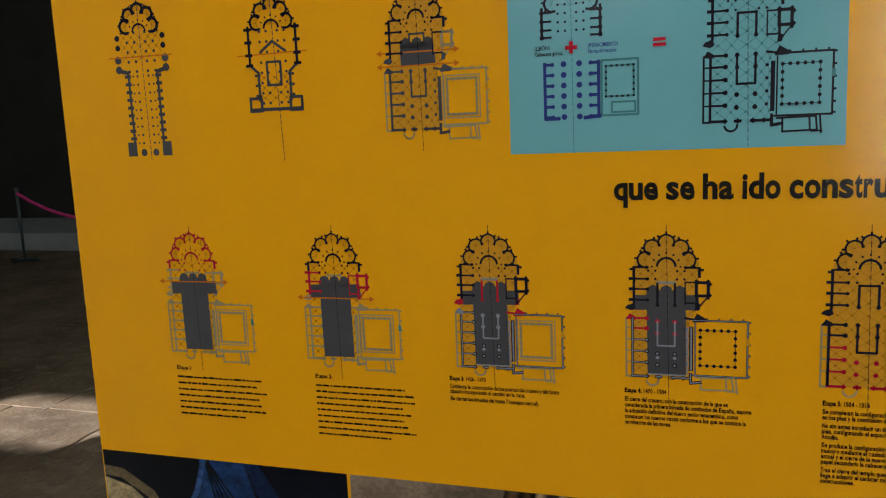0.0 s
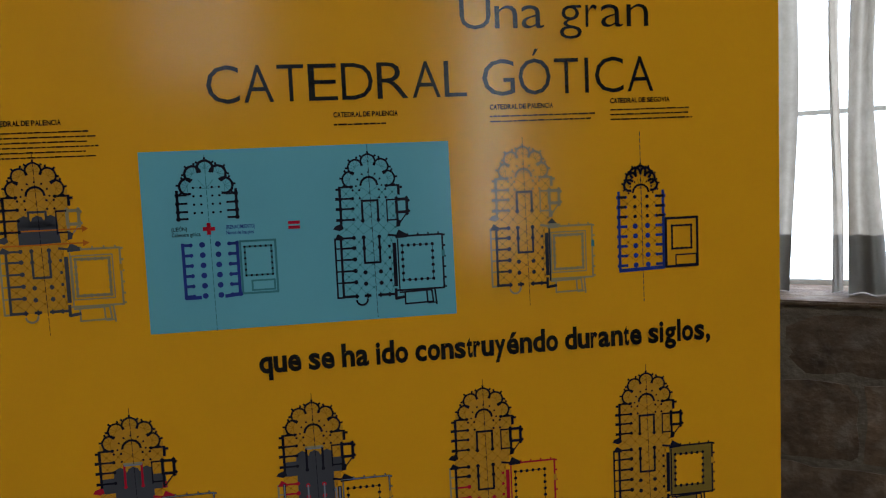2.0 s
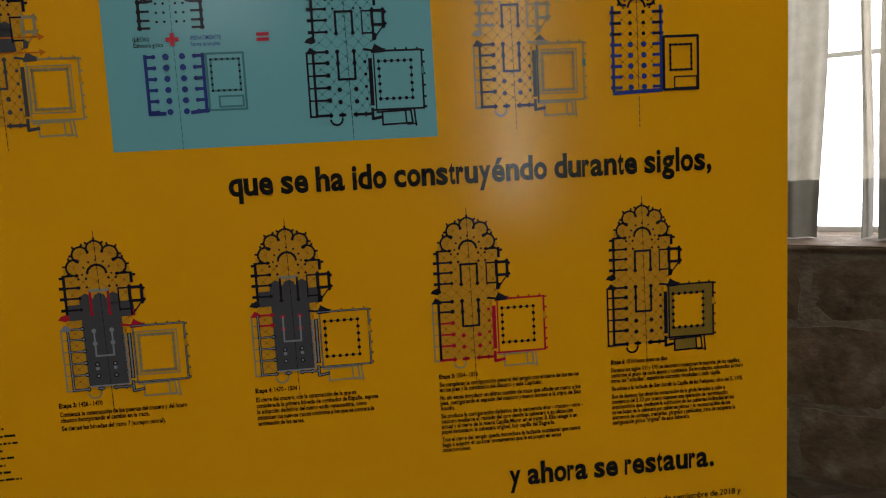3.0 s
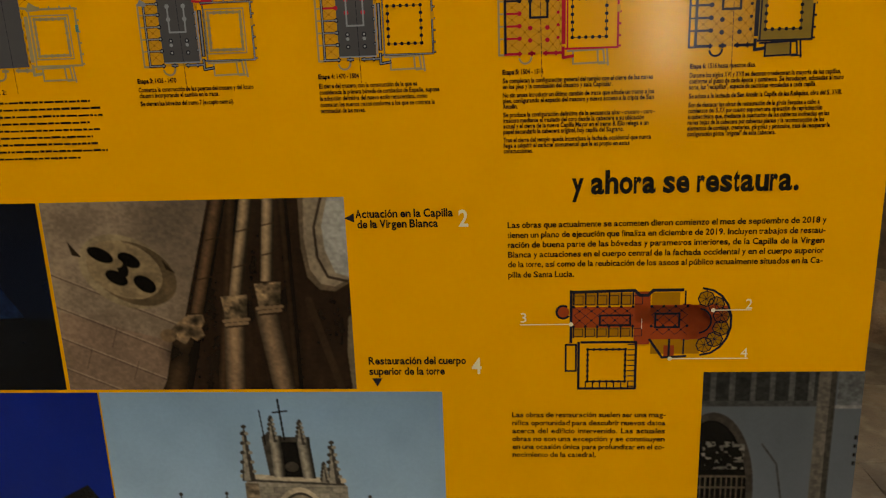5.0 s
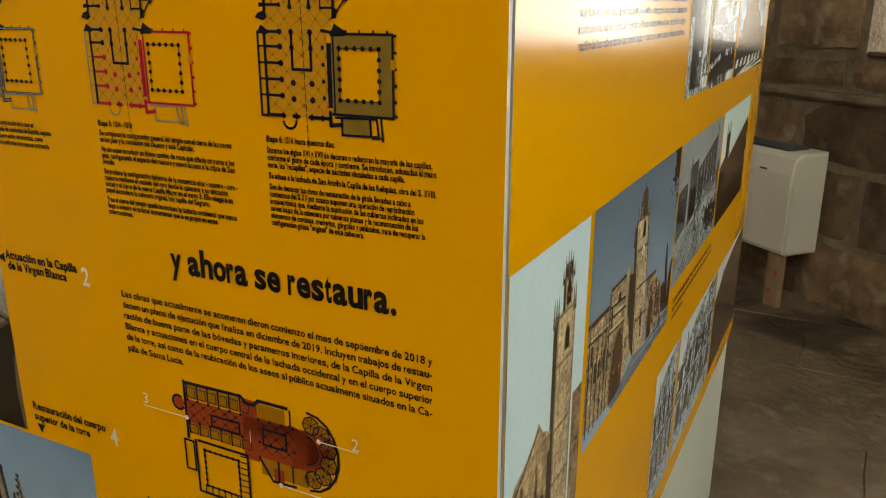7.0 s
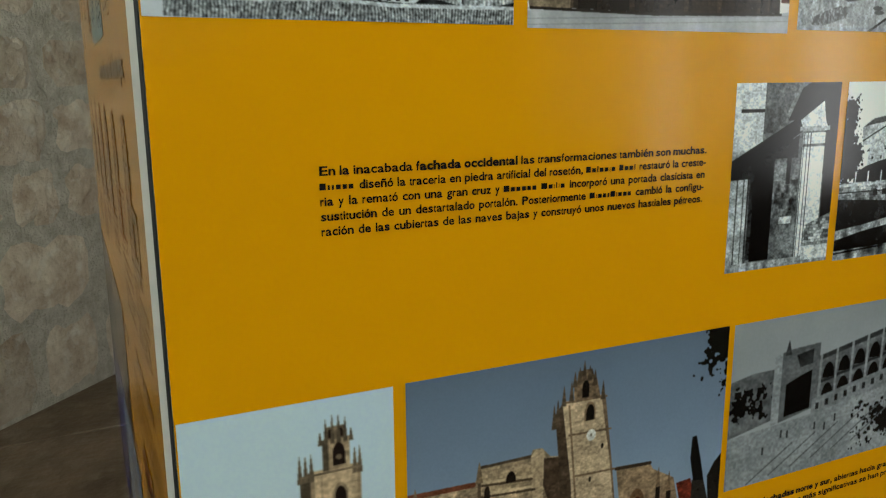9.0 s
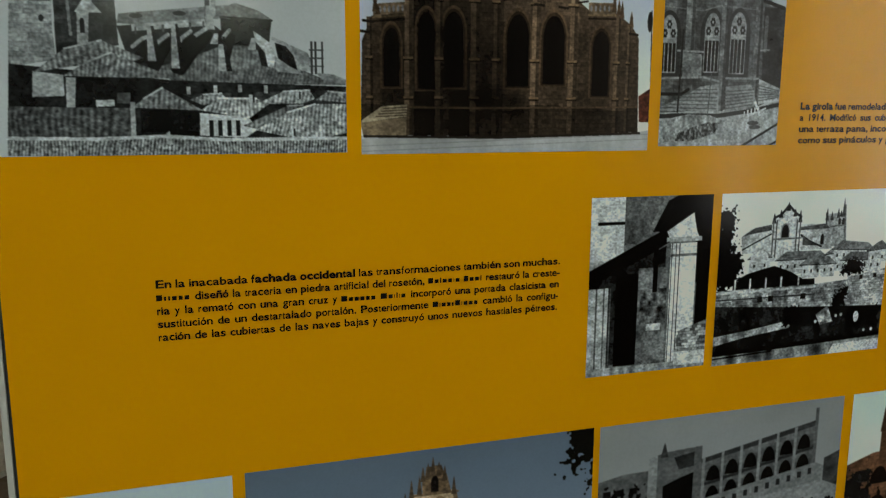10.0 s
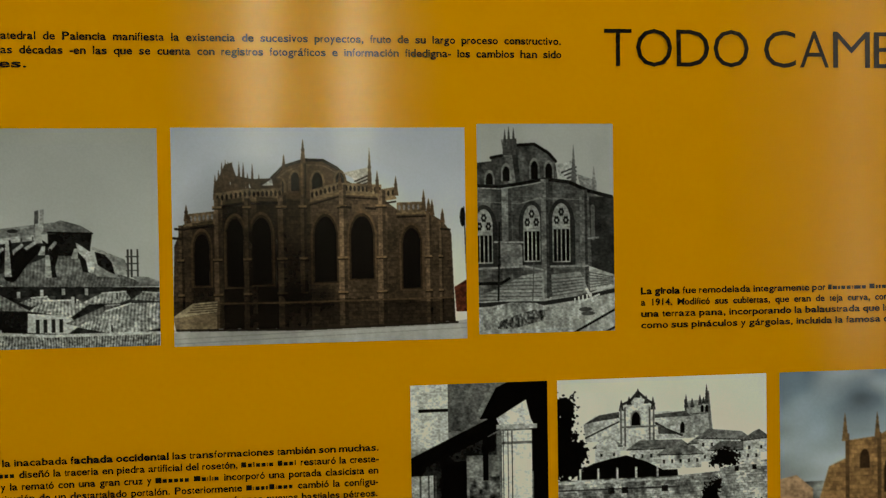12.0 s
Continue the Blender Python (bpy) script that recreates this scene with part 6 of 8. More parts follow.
def old_girola():
    p = Picture(0.1155, 0.1735, 3, 0.0005)
    p.fade(grey(0.58), grey(0.66), rough=0.06)
    # drum behind the terrace
    p.area([(-0.060, 0.307), (-0.065, 0.190), (0.105, 0.178), (0.112, 0.154), (0.180, 0.150), (0.272, 0.102), (0.409, 0.095), (0.514, 0.126), (0.569, 0.180), (0.592, 0.288)], grey(0.28), 0.6, (24, 24))
    p.stroke([(0.281, 0.103), (0.418, 0.098), (0.524, 0.142), (0.573, 0.180)], 0.022, grey(0.09))
    p.stroke([(0.104, 0.162), (0.180, 0.152)], 0.022, grey(0.10))
    p.area([(0.177, 0.075), (0.288, 0.071), (0.314, 0.279), (0.229, 0.284)], grey(0.42), 0.5, (30, 40))
    p.area([(0.241, 0.076), (0.288, 0.071), (0.314, 0.279), (0.280, 0.279)], grey(0.20), 0.4)
    for x, t, b in ((0.205, 0.022, 0.150), (0.234, 0.009, 0.150), (0.268, 0.015, 0.150)):
        p.spike(x, t, b, 0.036, grey(0.26))
    for x, y, b in ((0.212, 0.203, 0.273), (0.417, 0.178, 0.264), (0.522, 0.190, 0.265), (0.090, 0.234, 0.288)):
        p.lancet(x, y - 0.015, 0.075, b, grey(0.44))
        p.lancet(x, y, 0.05, b, grey(0.07))
    p.area([(0.570, 0.196), (0.716, 0.173), (0.730, 0.276), (0.607, 0.255)], grey(0.62), 0.35, (20, 20))
    for i in range(4):
        p.stroke([(0.617 + 0.02 * i, 0.234 + 0.014 * i), (0.722, 0.208 + 0.02 * i)], 0.012, grey(0.24))
    p.area([(0.729, 0.241), (0.871, 0.274), (0.874, 0.334), (0.759, 0.311)], grey(0.56), 0.2)
    for x, t, b, v in ((0.704, 0.098, 0.289, 0.34), (0.853, 0.201, 0.334, 0.5)):
        p.spike(x, t, b, 0.04, grey(v))
    # wall of the ambulatory, its cornice and bays
    body = p.inside([(-0.082, 0.302), (0.153, 0.310), (0.366, 0.285), (0.495, 0.270), (0.670, 0.289), (0.785, 0.317), (0.870, 0.345), (1.007, 0.352), (1.004, 0.758), (0.786, 0.823), (-0.062, 0.846)])
    p.lay(body, grey(0.35), 0.4, (12, 16))
    p.courses(body, 60, 30, 0.14)
    p.area([(0.813, 0.350), (1.007, 0.355), (1.003, 0.745), (0.832, 0.694)], grey(0.17), 0.5, (12, 20))
    p.stroke([(0.842, 0.399), (0.842, 0.549)], 0.03, grey(0.36))
    p.stroke([(0.807, 0.551), (0.881, 0.547)], 0.014, grey(0.5))
    p.stroke([(-0.082, 0.291), (0.152, 0.302), (0.366, 0.280), (0.495, 0.265), (0.670, 0.280), (0.812, 0.323), (0.981, 0.352)], 0.026, grey(0.11))
    p.stroke([(-0.060, 0.302), (0.161, 0.310), (0.367, 0.291), (0.487, 0.276)], 0.006, grey(0.72))
    p.stroke([(-0.058, 0.366), (0.306, 0.381), (0.469, 0.351)], 0.009, grey(0.5))
    p.stroke([(0.508, 0.357), (0.783, 0.366)], 0.009, grey(0.5))
    for x0, x1, k in ((0.098, 0.175, 0.75), (0.253, 0.330, 0.8), (0.517, 0.547, 0.7)):
        p.c[body & (p.X > x0) & (p.X < x1)] *= k
    for (x, top), w, (_, bot) in (((0.046, 0.405), 0.125, (0.056, 0.664)), ((0.393, 0.388), 0.125, (0.405, 0.659)), ((0.609, 0.380), 0.13, (0.623, 0.663))):
        p.lancet(x, top - 0.02, w + 0.07, bot + 0.015, grey(0.17))
        p.lancet(x, top, w, bot, grey(0.60), 0.2)
        for k in range(4):
            u = x - w * 0.36 + w * 0.24 * k
            p.rect(u - w * 0.085, u + w * 0.085, top + 0.125, bot - 0.006, grey(0.07))
        for du, dw in ((0, 0.042), (-0.26, 0.082), (0.26, 0.082)):
            for a in range(6):
                p.oval(x + w * du + w * 0.11 * math.cos(a * 1.047), top + dw + 0.014 * math.sin(a * 1.047), w * 0.055, 0.0075, grey(0.09))
    for x0, x1, (_, y0), (_, y1), v in ((0.175, 0.249, (0.170, 0.310), (0.180, 0.558), 0.46), (0.460, 0.517, (0.452, 0.265), (0.479, 0.847), 0.44), (0.744, 0.801, (0.737, 0.316), (0.762, 0.795), 0.40)):
        m = (p.X > x0) & (p.X < x1) & (p.Y > y0) & (p.Y < y1)
        p.lay(m, grey(v), 0.35, (30, 60))
        p.courses(m, 60, 30, 0.12)
        p.c[m & (p.X > x0 * 0.35 + x1 * 0.65)] *= 0.55
    p.area([(0.163, 0.568), (0.319, 0.576), (0.324, 0.685), (0.168, 0.687)], grey(0.50), 0.5, (20, 20))
    p.stroke([(0.120, 0.562), (0.327, 0.565)], 0.014, grey(0.58))
    p.stroke([(-0.046, 0.689), (0.341, 0.680), (0.472, 0.699)], 0.014, grey(0.55))
    p.stroke([(0.528, 0.683), (0.800, 0.683)], 0.014, grey(0.55))
    # stone slabs on the slope, ground, rubble
    p.area([(-0.049, 0.832), (0.172, 0.774), (0.321, 0.723), (0.473, 0.710), (0.479, 0.844)], grey(0.54), 0.25, (6, 60))
    p.area([(0.536, 0.848), (0.530, 0.722), (0.744, 0.709), (0.812, 0.810), (0.610, 0.839)], grey(0.50), 0.25, (6, 60))
    p.area([(0.809, 0.683), (1.011, 0.731), (1.005, 0.781), (0.816, 0.804)], grey(0.62), 0.25, (6, 60))
    for i in range(6):
        p.stroke([(-0.013 + 0.05 * i, 0.820 - 0.016 * i), (0.460, 0.825 - 0.018 * i)], 0.008, grey(0.33))
        p.stroke([(0.526, 0.826 - 0.016 * i), (0.766, 0.804 - 0.014 * i)], 0.008, grey(0.33))
        p.stroke([(0.801, 0.788 - 0.015 * i), (0.987, 0.769 - 0.006 * i)], 0.008, grey(0.36))
    p.stroke([(-0.043, 0.759), (0.171, 0.758), (0.222, 0.737)], 0.022, grey(0.10))
    p.area([(-0.083, 0.845), (0.392, 0.839), (0.786, 0.826), (1.014, 0.781), (1.020, 1.037), (-0.077, 1.014)], grey(0.60), 0.3, (30, 20))
    p.stroke([(-0.061, 0.862), (0.175, 0.856), (0.480, 0.858), (0.786, 0.831), (1.007, 0.803)], 0.03, grey(0.15))
    p.area([(0.005, 0.915), (0.111, 0.866), (0.240, 0.850), (0.414, 0.856), (0.533, 0.881), (0.475, 0.940), (0.267, 0.976), (0.051, 0.979)], grey(0.56), 0.5, (50, 50))
    p.area([(0.136, 0.943), (0.264, 0.913), (0.394, 0.889), (0.503, 0.891), (0.457, 0.940), (0.267, 0.974), (0.137, 0.976)], grey(0.34), 1.3, (70, 70))
    p.stroke([(0.672, 1.011), (1.012, 0.892)], 0.016, grey(0.08))
    p.stroke([(0.907, 1.012), (1.016, 0.975)], 0.016, grey(0.12))
    p.stroke([(0.159, 0.471), (0.144, 0.839)], 0.014, grey(0.12))
    p.stroke([(0.405, 0.665), (0.392, 0.856)], 0.008, grey(0.3))
    p.stroke([(0.789, 0.793), (0.836, 0.854)], 0.018, grey(0.78))
    p.stroke([(0.726, 0.863), (0.883, 0.822)], 0.012, grey(0.74))
    for x in range(5):
        p.rect(0.696 + 0.03 * x, 0.696 + 0.03 * x + 0.012, 0.836 - 0.006 * x, 0.861 - 0.006 * x, grey(0.78))
    p.oval(0.781, 0.892, 0.05, 0.01, grey(0.25))
    p.oval(0.799, 0.912, 0.05, 0.01, grey(0.28))
    p.done(side_panel, 0.491, 1.798, label="black-and-white photograph of an apse with traceried windows", grey=True, wear=0.5)


def portal():
    p = Picture(0.1145, 0.150, 4, 0.0005)
    p.lay(p.X < 2, grey(0.40), 0.4, (8, 10))
    p.rect(0.0, 0.27, 0.0, 0.42, grey(0.74), 0.18)
    p.rect(0.06, 0.36, 0.135, 0.152, grey(0.08))
    p.rect(0.27, 0.36, 0.15, 0.26, grey(0.22), 0.4)
    p.soften(0.1, 0.45, 0.25, 0.1, 0.4)
    p.area([(0.27, 0.0), (0.60, 0.0), (0.44, 0.22), (0.27, 0.27)], grey(0.36), 0.3)
    p.area([(0.5, 0.2), (0.62, 0.03), (0.76, -0.02), (1.0, -0.02), (1.0, 0.5), (0.88, 0.5), (0.86, 0.2)], grey(0.05), 0.4)
    p.area([(0.0, 0.40), (0.62, 0.18), (0.85, 0.10), (0.88, 0.20), (0.62, 0.27), (0.0, 0.53)], grey(0.10), 0.7, (40, 30))
    p.area([(0.62, 0.20), (0.84, 0.10), (0.87, 0.20), (0.9, 0.245), (0.64, 0.235)], grey(0.76), 0.25, (20, 16))
    p.rect(0.62, 0.92, 0.235, 0.262, grey(0.62), 0.2)
    p.area([(0.08, 0.46), (0.62, 0.28), (0.62, 0.9), (0.08, 0.95)], grey(0.2), 0.5, (12, 14))
    p.rect(0.22, 0.40, 0.43, 0.95, grey(0.03))
    p.rect(0.40, 0.64, 0.40, 0.96, grey(0.42), 0.5, (16, 20))
    p.rect(0.42, 0.64, 0.52, 0.72, grey(0.36), 0.9, (24, 30))
    p.rect(0.48, 0.6, 0.72, 0.76, grey(0.7), 0.2)
    p.rect(0.52, 0.56, 0.3, 0.54, grey(0.1), 0.3)
    p.rect(0.66, 0.88, 0.27, 0.97, grey(0.80), 0.10, (6, 10))
    p.rect(0.66, 0.88, 0.33, 0.345, grey(0.42), 0.1)
    for x in (0.665, 0.70, 0.73):
        p.rect(x, x + 0.008, 0.27, 0.97, grey(0.25))
    p.rect(0.89, 1.0, 0.27, 0.75, grey(0.06), 0.3)
    m = p.inside([(0.75, 0.78), (1.0, 0.72), (1.0, 0.90), (0.73, 0.9)])
    p.lay(m, grey(0.55), 0.2)
    p.courses(m, 60, 24, 0.35)
    p.rect(0.0, 0.16, 0.5, 0.98, grey(0.62), 0.35, (10, 16))
    for x in (0.06, 0.12, 0.17):
        p.rect(x, x + 0.012, 0.5, 0.98, grey(0.35), 0.2)
    p.rect(0.0, 1.0, 0.955, 1.0, grey(0.55), 0.4, (24, 4))
    p.rect(0.73, 1.0, 0.9, 0.98, grey(0.7), 0.3)
    p.done(side_panel, 0.433, 1.584, label="black-and-white photograph of a ruined stone portal", grey=True, wear=0.45, contrast=1.35)


def town():
    p = Picture(0.1840, 0.152, 5, 0.0005)
    p.fade(grey(0.72), grey(0.78), rough=0.05)
    # church: tower, gabled front, nave
    p.area([(0.600, 0.144), (0.721, 0.133), (0.738, 0.341), (0.609, 0.333)], grey(0.62), 0.3, (40, 30))
    p.stroke([(0.603, 0.137), (0.615, 0.327)], 0.008, grey(0.3))
    p.stroke([(0.713, 0.095), (0.727, 0.320)], 0.012, grey(0.42))
    p.stroke([(0.603, 0.218), (0.725, 0.211)], 0.006, grey(0.4))
    for x, t, b in ((0.608, 0.104, 0.178), (0.637, 0.125, 0.179), (0.675, 0.107, 0.168), (0.707, 0.048, 0.163), (0.692, 0.121, 0.162)):
        p.spike(x, t, b, 0.020, grey(0.28))
    for x in (0.685, 0.707):
        p.lancet(x, 0.168, 0.014, 0.208, grey(0.10))
    p.area([(0.122, 0.252), (0.176, 0.209), (0.290, 0.195), (0.596, 0.197), (0.645, 0.227), (0.651, 0.349), (0.131, 0.349)], grey(0.68), 0.25, (40, 30))
    p.area([(0.122, 0.252), (0.195, 0.203), (0.290, 0.188), (0.291, 0.221), (0.159, 0.241)], grey(0.30), 0.3, (50, 40))
    p.area([(0.454, 0.210), (0.602, 0.197), (0.636, 0.226), (0.455, 0.230)], grey(0.34), 0.3, (50, 40))
    p.stroke([(0.131, 0.326), (0.197, 0.290), (0.292, 0.241)], 0.007, grey(0.22))
    p.stroke([(0.459, 0.257), (0.511, 0.294), (0.586, 0.332)], 0.010, grey(0.2))
    p.area([(0.472, 0.265), (0.557, 0.324), (0.474, 0.319)], grey(0.26), 0.5)
    p.lancet(0.589, 0.258, 0.020, 0.319, grey(0.10))
    p.area([(0.294, 0.403), (0.289, 0.168), (0.323, 0.143), (0.358, 0.098), (0.379, 0.073), (0.409, 0.107), (0.442, 0.149), (0.455, 0.176), (0.468, 0.400)], grey(0.70), 0.22, (40, 30))
    p.stroke([(0.304, 0.149), (0.341, 0.131), (0.379, 0.080), (0.422, 0.128), (0.454, 0.150)], 0.012, grey(0.22))
    for x, t, b in ((0.300, 0.122, 0.182), (0.337, 0.104, 0.151), (0.379, 0.060, 0.113), (0.418, 0.101, 0.148), (0.450, 0.109, 0.183)):
        p.spike(x, t, b, 0.024, grey(0.2))
    p.lancet(0.368, 0.182, 0.052, 0.269, grey(0.5))
    p.lancet(0.368, 0.192, 0.040, 0.266, grey(0.07))
    for a in (0.298, 0.317, 0.433, 0.452):
        p.rect(a - 0.004, a + 0.004, 0.165, 0.381, grey(0.34), 0.3)
    p.stroke([(0.296, 0.275), (0.459, 0.274)], 0.008, grey(0.36))
    # houses of the town: pale walls, darker roofs, small windows
    for (x0, y0), (x1, y1), (_, low), roof in (((0.175, 0.368), (0.293, 0.362), (0.178, 0.463), 0.55), ((0.335, 0.385), (0.624, 0.389), (0.338, 0.487), 0.42), ((0.623, 0.368), (0.720, 0.360), (0.629, 0.485), 0.5), ((0.667, 0.337), (0.916, 0.358), (0.671, 0.433), 0.46), ((0.722, 0.409), (0.966, 0.416), (0.727, 0.505), 0.4), ((0.883, 0.363), (1.001, 0.349), (0.888, 0.446), 0.36), ((0.478, 0.421), (0.678, 0.426), (0.482, 0.517), 0.44)):
        p.area([(x0, y0), (x1, y1), (x1, low), (x0, low)], grey(0.74), 0.15, (40, 30))
        p.area([(x0 - 0.01, y0 + 0.012), (x0 + 0.05, y0 - 0.034), (x1 - 0.04, y1 - 0.034), (x1 + 0.012, y1 + 0.012)], grey(roof), 0.3, (50, 40))
        p.stroke([(x0 - 0.01, y0 + 0.016), (x1 + 0.01, y1 + 0.016)], 0.005, grey(0.2))
        for row in (0.045, 0.082):
            n = max(2, int((x1 - x0) / 0.04))
            for k in range(n):
                u = x0 + (x1 - x0) * (k + 0.4) / n
                if y0 + row + 0.02 < low:
                    p.rect(u, u + 0.010, y0 + row, y0 + row + 0.02, grey(0.2))
    p.oval(0.231, 0.379, 0.05, 0.045, grey(0.76), 0.15)
    p.soften(0.569, 0.454, 0.02, 0.03, 0.4)
    # trees and shrubs
    p.leaves(-0.16, 0.17, 0.22, 0.60, grey(0.04), 0.80, 18)
    p.leaves(-0.10, 0.13, 0.02, 0.42, grey(0.05), 0.60, 18)
    p.area([(0.099, 0.505), (0.166, 0.469), (0.246, 0.447), (0.321, 0.431), (0.417, 0.471), (0.489, 0.517), (0.483, 0.544)], grey(0.06), 0.7, (60, 40))
    p.leaves(0.707, 0.888, 0.397, 0.529, grey(0.08), 0.7, 30)
    p.area([(0.090, 0.507), (0.563, 0.522), (0.568, 0.571), (0.091, 0.558)], grey(0.12), 0.6, (60, 10))
    for x in (0.188, 0.278, 0.367, 0.468, 0.104):
        p.rect(x - 0.005, x + 0.005, 0.497, 0.569, grey(0.78))
    # walls above the river
    m = p.inside([(-0.017, 0.557), (0.567, 0.557), (0.775, 0.543), (0.784, 0.726), (-0.014, 0.666)])
    p.lay(m, grey(0.58), 0.7, (30, 14))
    p.courses(m, 80, 50, 0.2)
    p.stroke([(-0.010, 0.571), (0.568, 0.571)], 0.012, grey(0.76))
    p.stroke([(-0.009, 0.612), (0.327, 0.616), (0.570, 0.619)], 0.006, grey(0.25))
    for x in (0.234, 0.297, 0.487):
        p.rect(x, x + 0.03, 0.607, 0.641, grey(0.18), 0.4)
    m = p.inside([(0.767, 0.529), (1.003, 0.488), (1.004, 0.721), (0.778, 0.732)])
    p.lay(m, grey(0.72), 0.3, (24, 14))
    p.courses(m, 70, 44, 0.25)
    for x, y in ((0.840, 0.534), (0.926, 0.529)):
        p.rect(x, x + 0.02, y - 0.014, y + 0.014, grey(0.12))
    p.leaves(0.668, 0.786, 0.560, 0.770, grey(0.05), 0.85, 26)
    # bank, path, water
    p.area([(-0.021, 0.645), (0.457, 0.687), (1.017, 0.722), (1.017, 0.944), (-0.020, 0.946)], grey(0.15), 1.0, (20, 12))
    p.area([(-0.016, 0.829), (0.192, 0.805), (0.390, 0.772), (0.467, 0.772), (0.430, 0.810), (0.177, 0.845), (-0.015, 0.885)], grey(0.56), 0.6, (30, 14))
    p.area([(0.589, 0.746), (0.658, 0.695), (0.696, 0.796), (0.618, 0.811)], grey(0.5), 0.8, (40, 30))
    p.leaves(0.373, 0.507, 0.659, 0.826, grey(0.04), 0.85, 26)
    p.leaves(0.872, 1.005, 0.696, 0.881, grey(0.05), 0.7, 26)
    p.oval(0.840, 0.779, 0.017, 0.034, grey(0.80))
    for x, y in ((0.714, 0.763), (0.746, 0.758), (0.591, 0.788), (0.623, 0.784), (0.898, 0.869), (0.945, 0.866)):
        p.oval(x, y, 0.008, 0.010, grey(0.72))
    p.area([(-0.026, 0.939), (0.338, 0.929), (1.015, 0.908), (1.015, 1.023), (-0.024, 1.022)], grey(0.50), 0.5, (20, 4))
    p.area([(0.712, 0.939), (1.013, 0.929), (1.016, 1.038), (0.668, 1.035)], grey(0.78), 0.08)
    p.stroke([(-0.020, 0.932), (0.338, 0.922), (1.014, 0.897)], 0.022, grey(0.08))
    p.stroke([(-0.020, 0.960), (0.339, 0.943)], 0.008, grey(0.2))
    for x, w in ((0.104, 0.04), (0.247, 0.05), (0.322, 0.03), (0.610, 0.06)):
        p.soften(x, 0.955, w, 0.07, 0.4)
    p.done(side_panel, 0.5560, 1.584, label="black-and-white photograph of a town below a church", grey=True, wear=0.5, contrast=1.28)


def square():
    p = Picture(0.300, 0.154, 6)
    p.fade((0.36, 0.43, 0.50), (0.66, 0.70, 0.73), 0.0, 0.62, 0.5)
    f = np.clip((p.grain(4, 3) - 0.42) * 3.5, 0, 1)[..., None]
    p.c = p.c * (1 - f) + np.array((0.62, 0.66, 0.70)) * f
    p.blank[p.Y < 0.5] = True
    p.area([(0.0, 0.60), (0.05, 0.58), (0.10, 0.66), (0.10, 0.78), (0.0, 0.78)], (0.66, 0.55, 0.46), 0.3)
    m = p.inside([(0.11, 0.78), (0.15, 0.54), (0.20, 0.50), (0.20, 0.40), (0.30, 0.38), (0.38, 0.30), (0.44, 0.12), (0.50, 0.30), (0.62, 0.36), (0.64, 0.46), (0.80, 0.52), (0.82, 0.76)])
    p.lay(m, (0.60, 0.47, 0.33), 0.25, (14, 10))
    p.courses(m, 40, 60, 0.15)
    for x, t, w, b in ((0.26, 0.45, 0.03, 0.56), (0.34, 0.5, 0.04, 0.7), (0.44, 0.42, 0.05, 0.68), (0.55, 0.5, 0.04, 0.68), (0.70, 0.56, 0.03, 0.7)):
        p.lancet(x, t, w, b, (0.2, 0.15, 0.11))
    for x in (0.2, 0.3, 0.39, 0.5, 0.61):
        p.rect(x, x + 0.012, 0.36, 0.76, (0.35, 0.27, 0.19), 0.2)
        p.spike(x, 0.24, 0.4, 0.02, (0.45, 0.36, 0.26))
    p.area([(0.0, 0.77), (1.0, 0.74), (1.0, 1.0), (0.0, 1.0)], (0.16, 0.16, 0.17), 0.2, (20, 14))
    p.area([(0.10, 0.77), (0.8, 0.75), (1.0, 0.78), (0.3, 0.80)], (0.5, 0.48, 0.45), 0.1)
    for i in range(7):
        x = 0.02 + 0.13 * i
        p.area([(x, 0.93), (x + 0.05, 0.86), (x + 0.11, 0.86), (x + 0.07, 0.93)], (0.82, 0.82, 0.80), 0.1)
    for i in range(3):
        p.stroke([(0.1 + 0.1 * i, 1.0), (0.8 + 0.1 * i, 0.88 + 0.04 * i)], 0.012, (0.8, 0.8, 0.79))
    p.done(side_panel, 0.752, 1.584, label="colour photograph of a stone church beyond a zebra crossing")


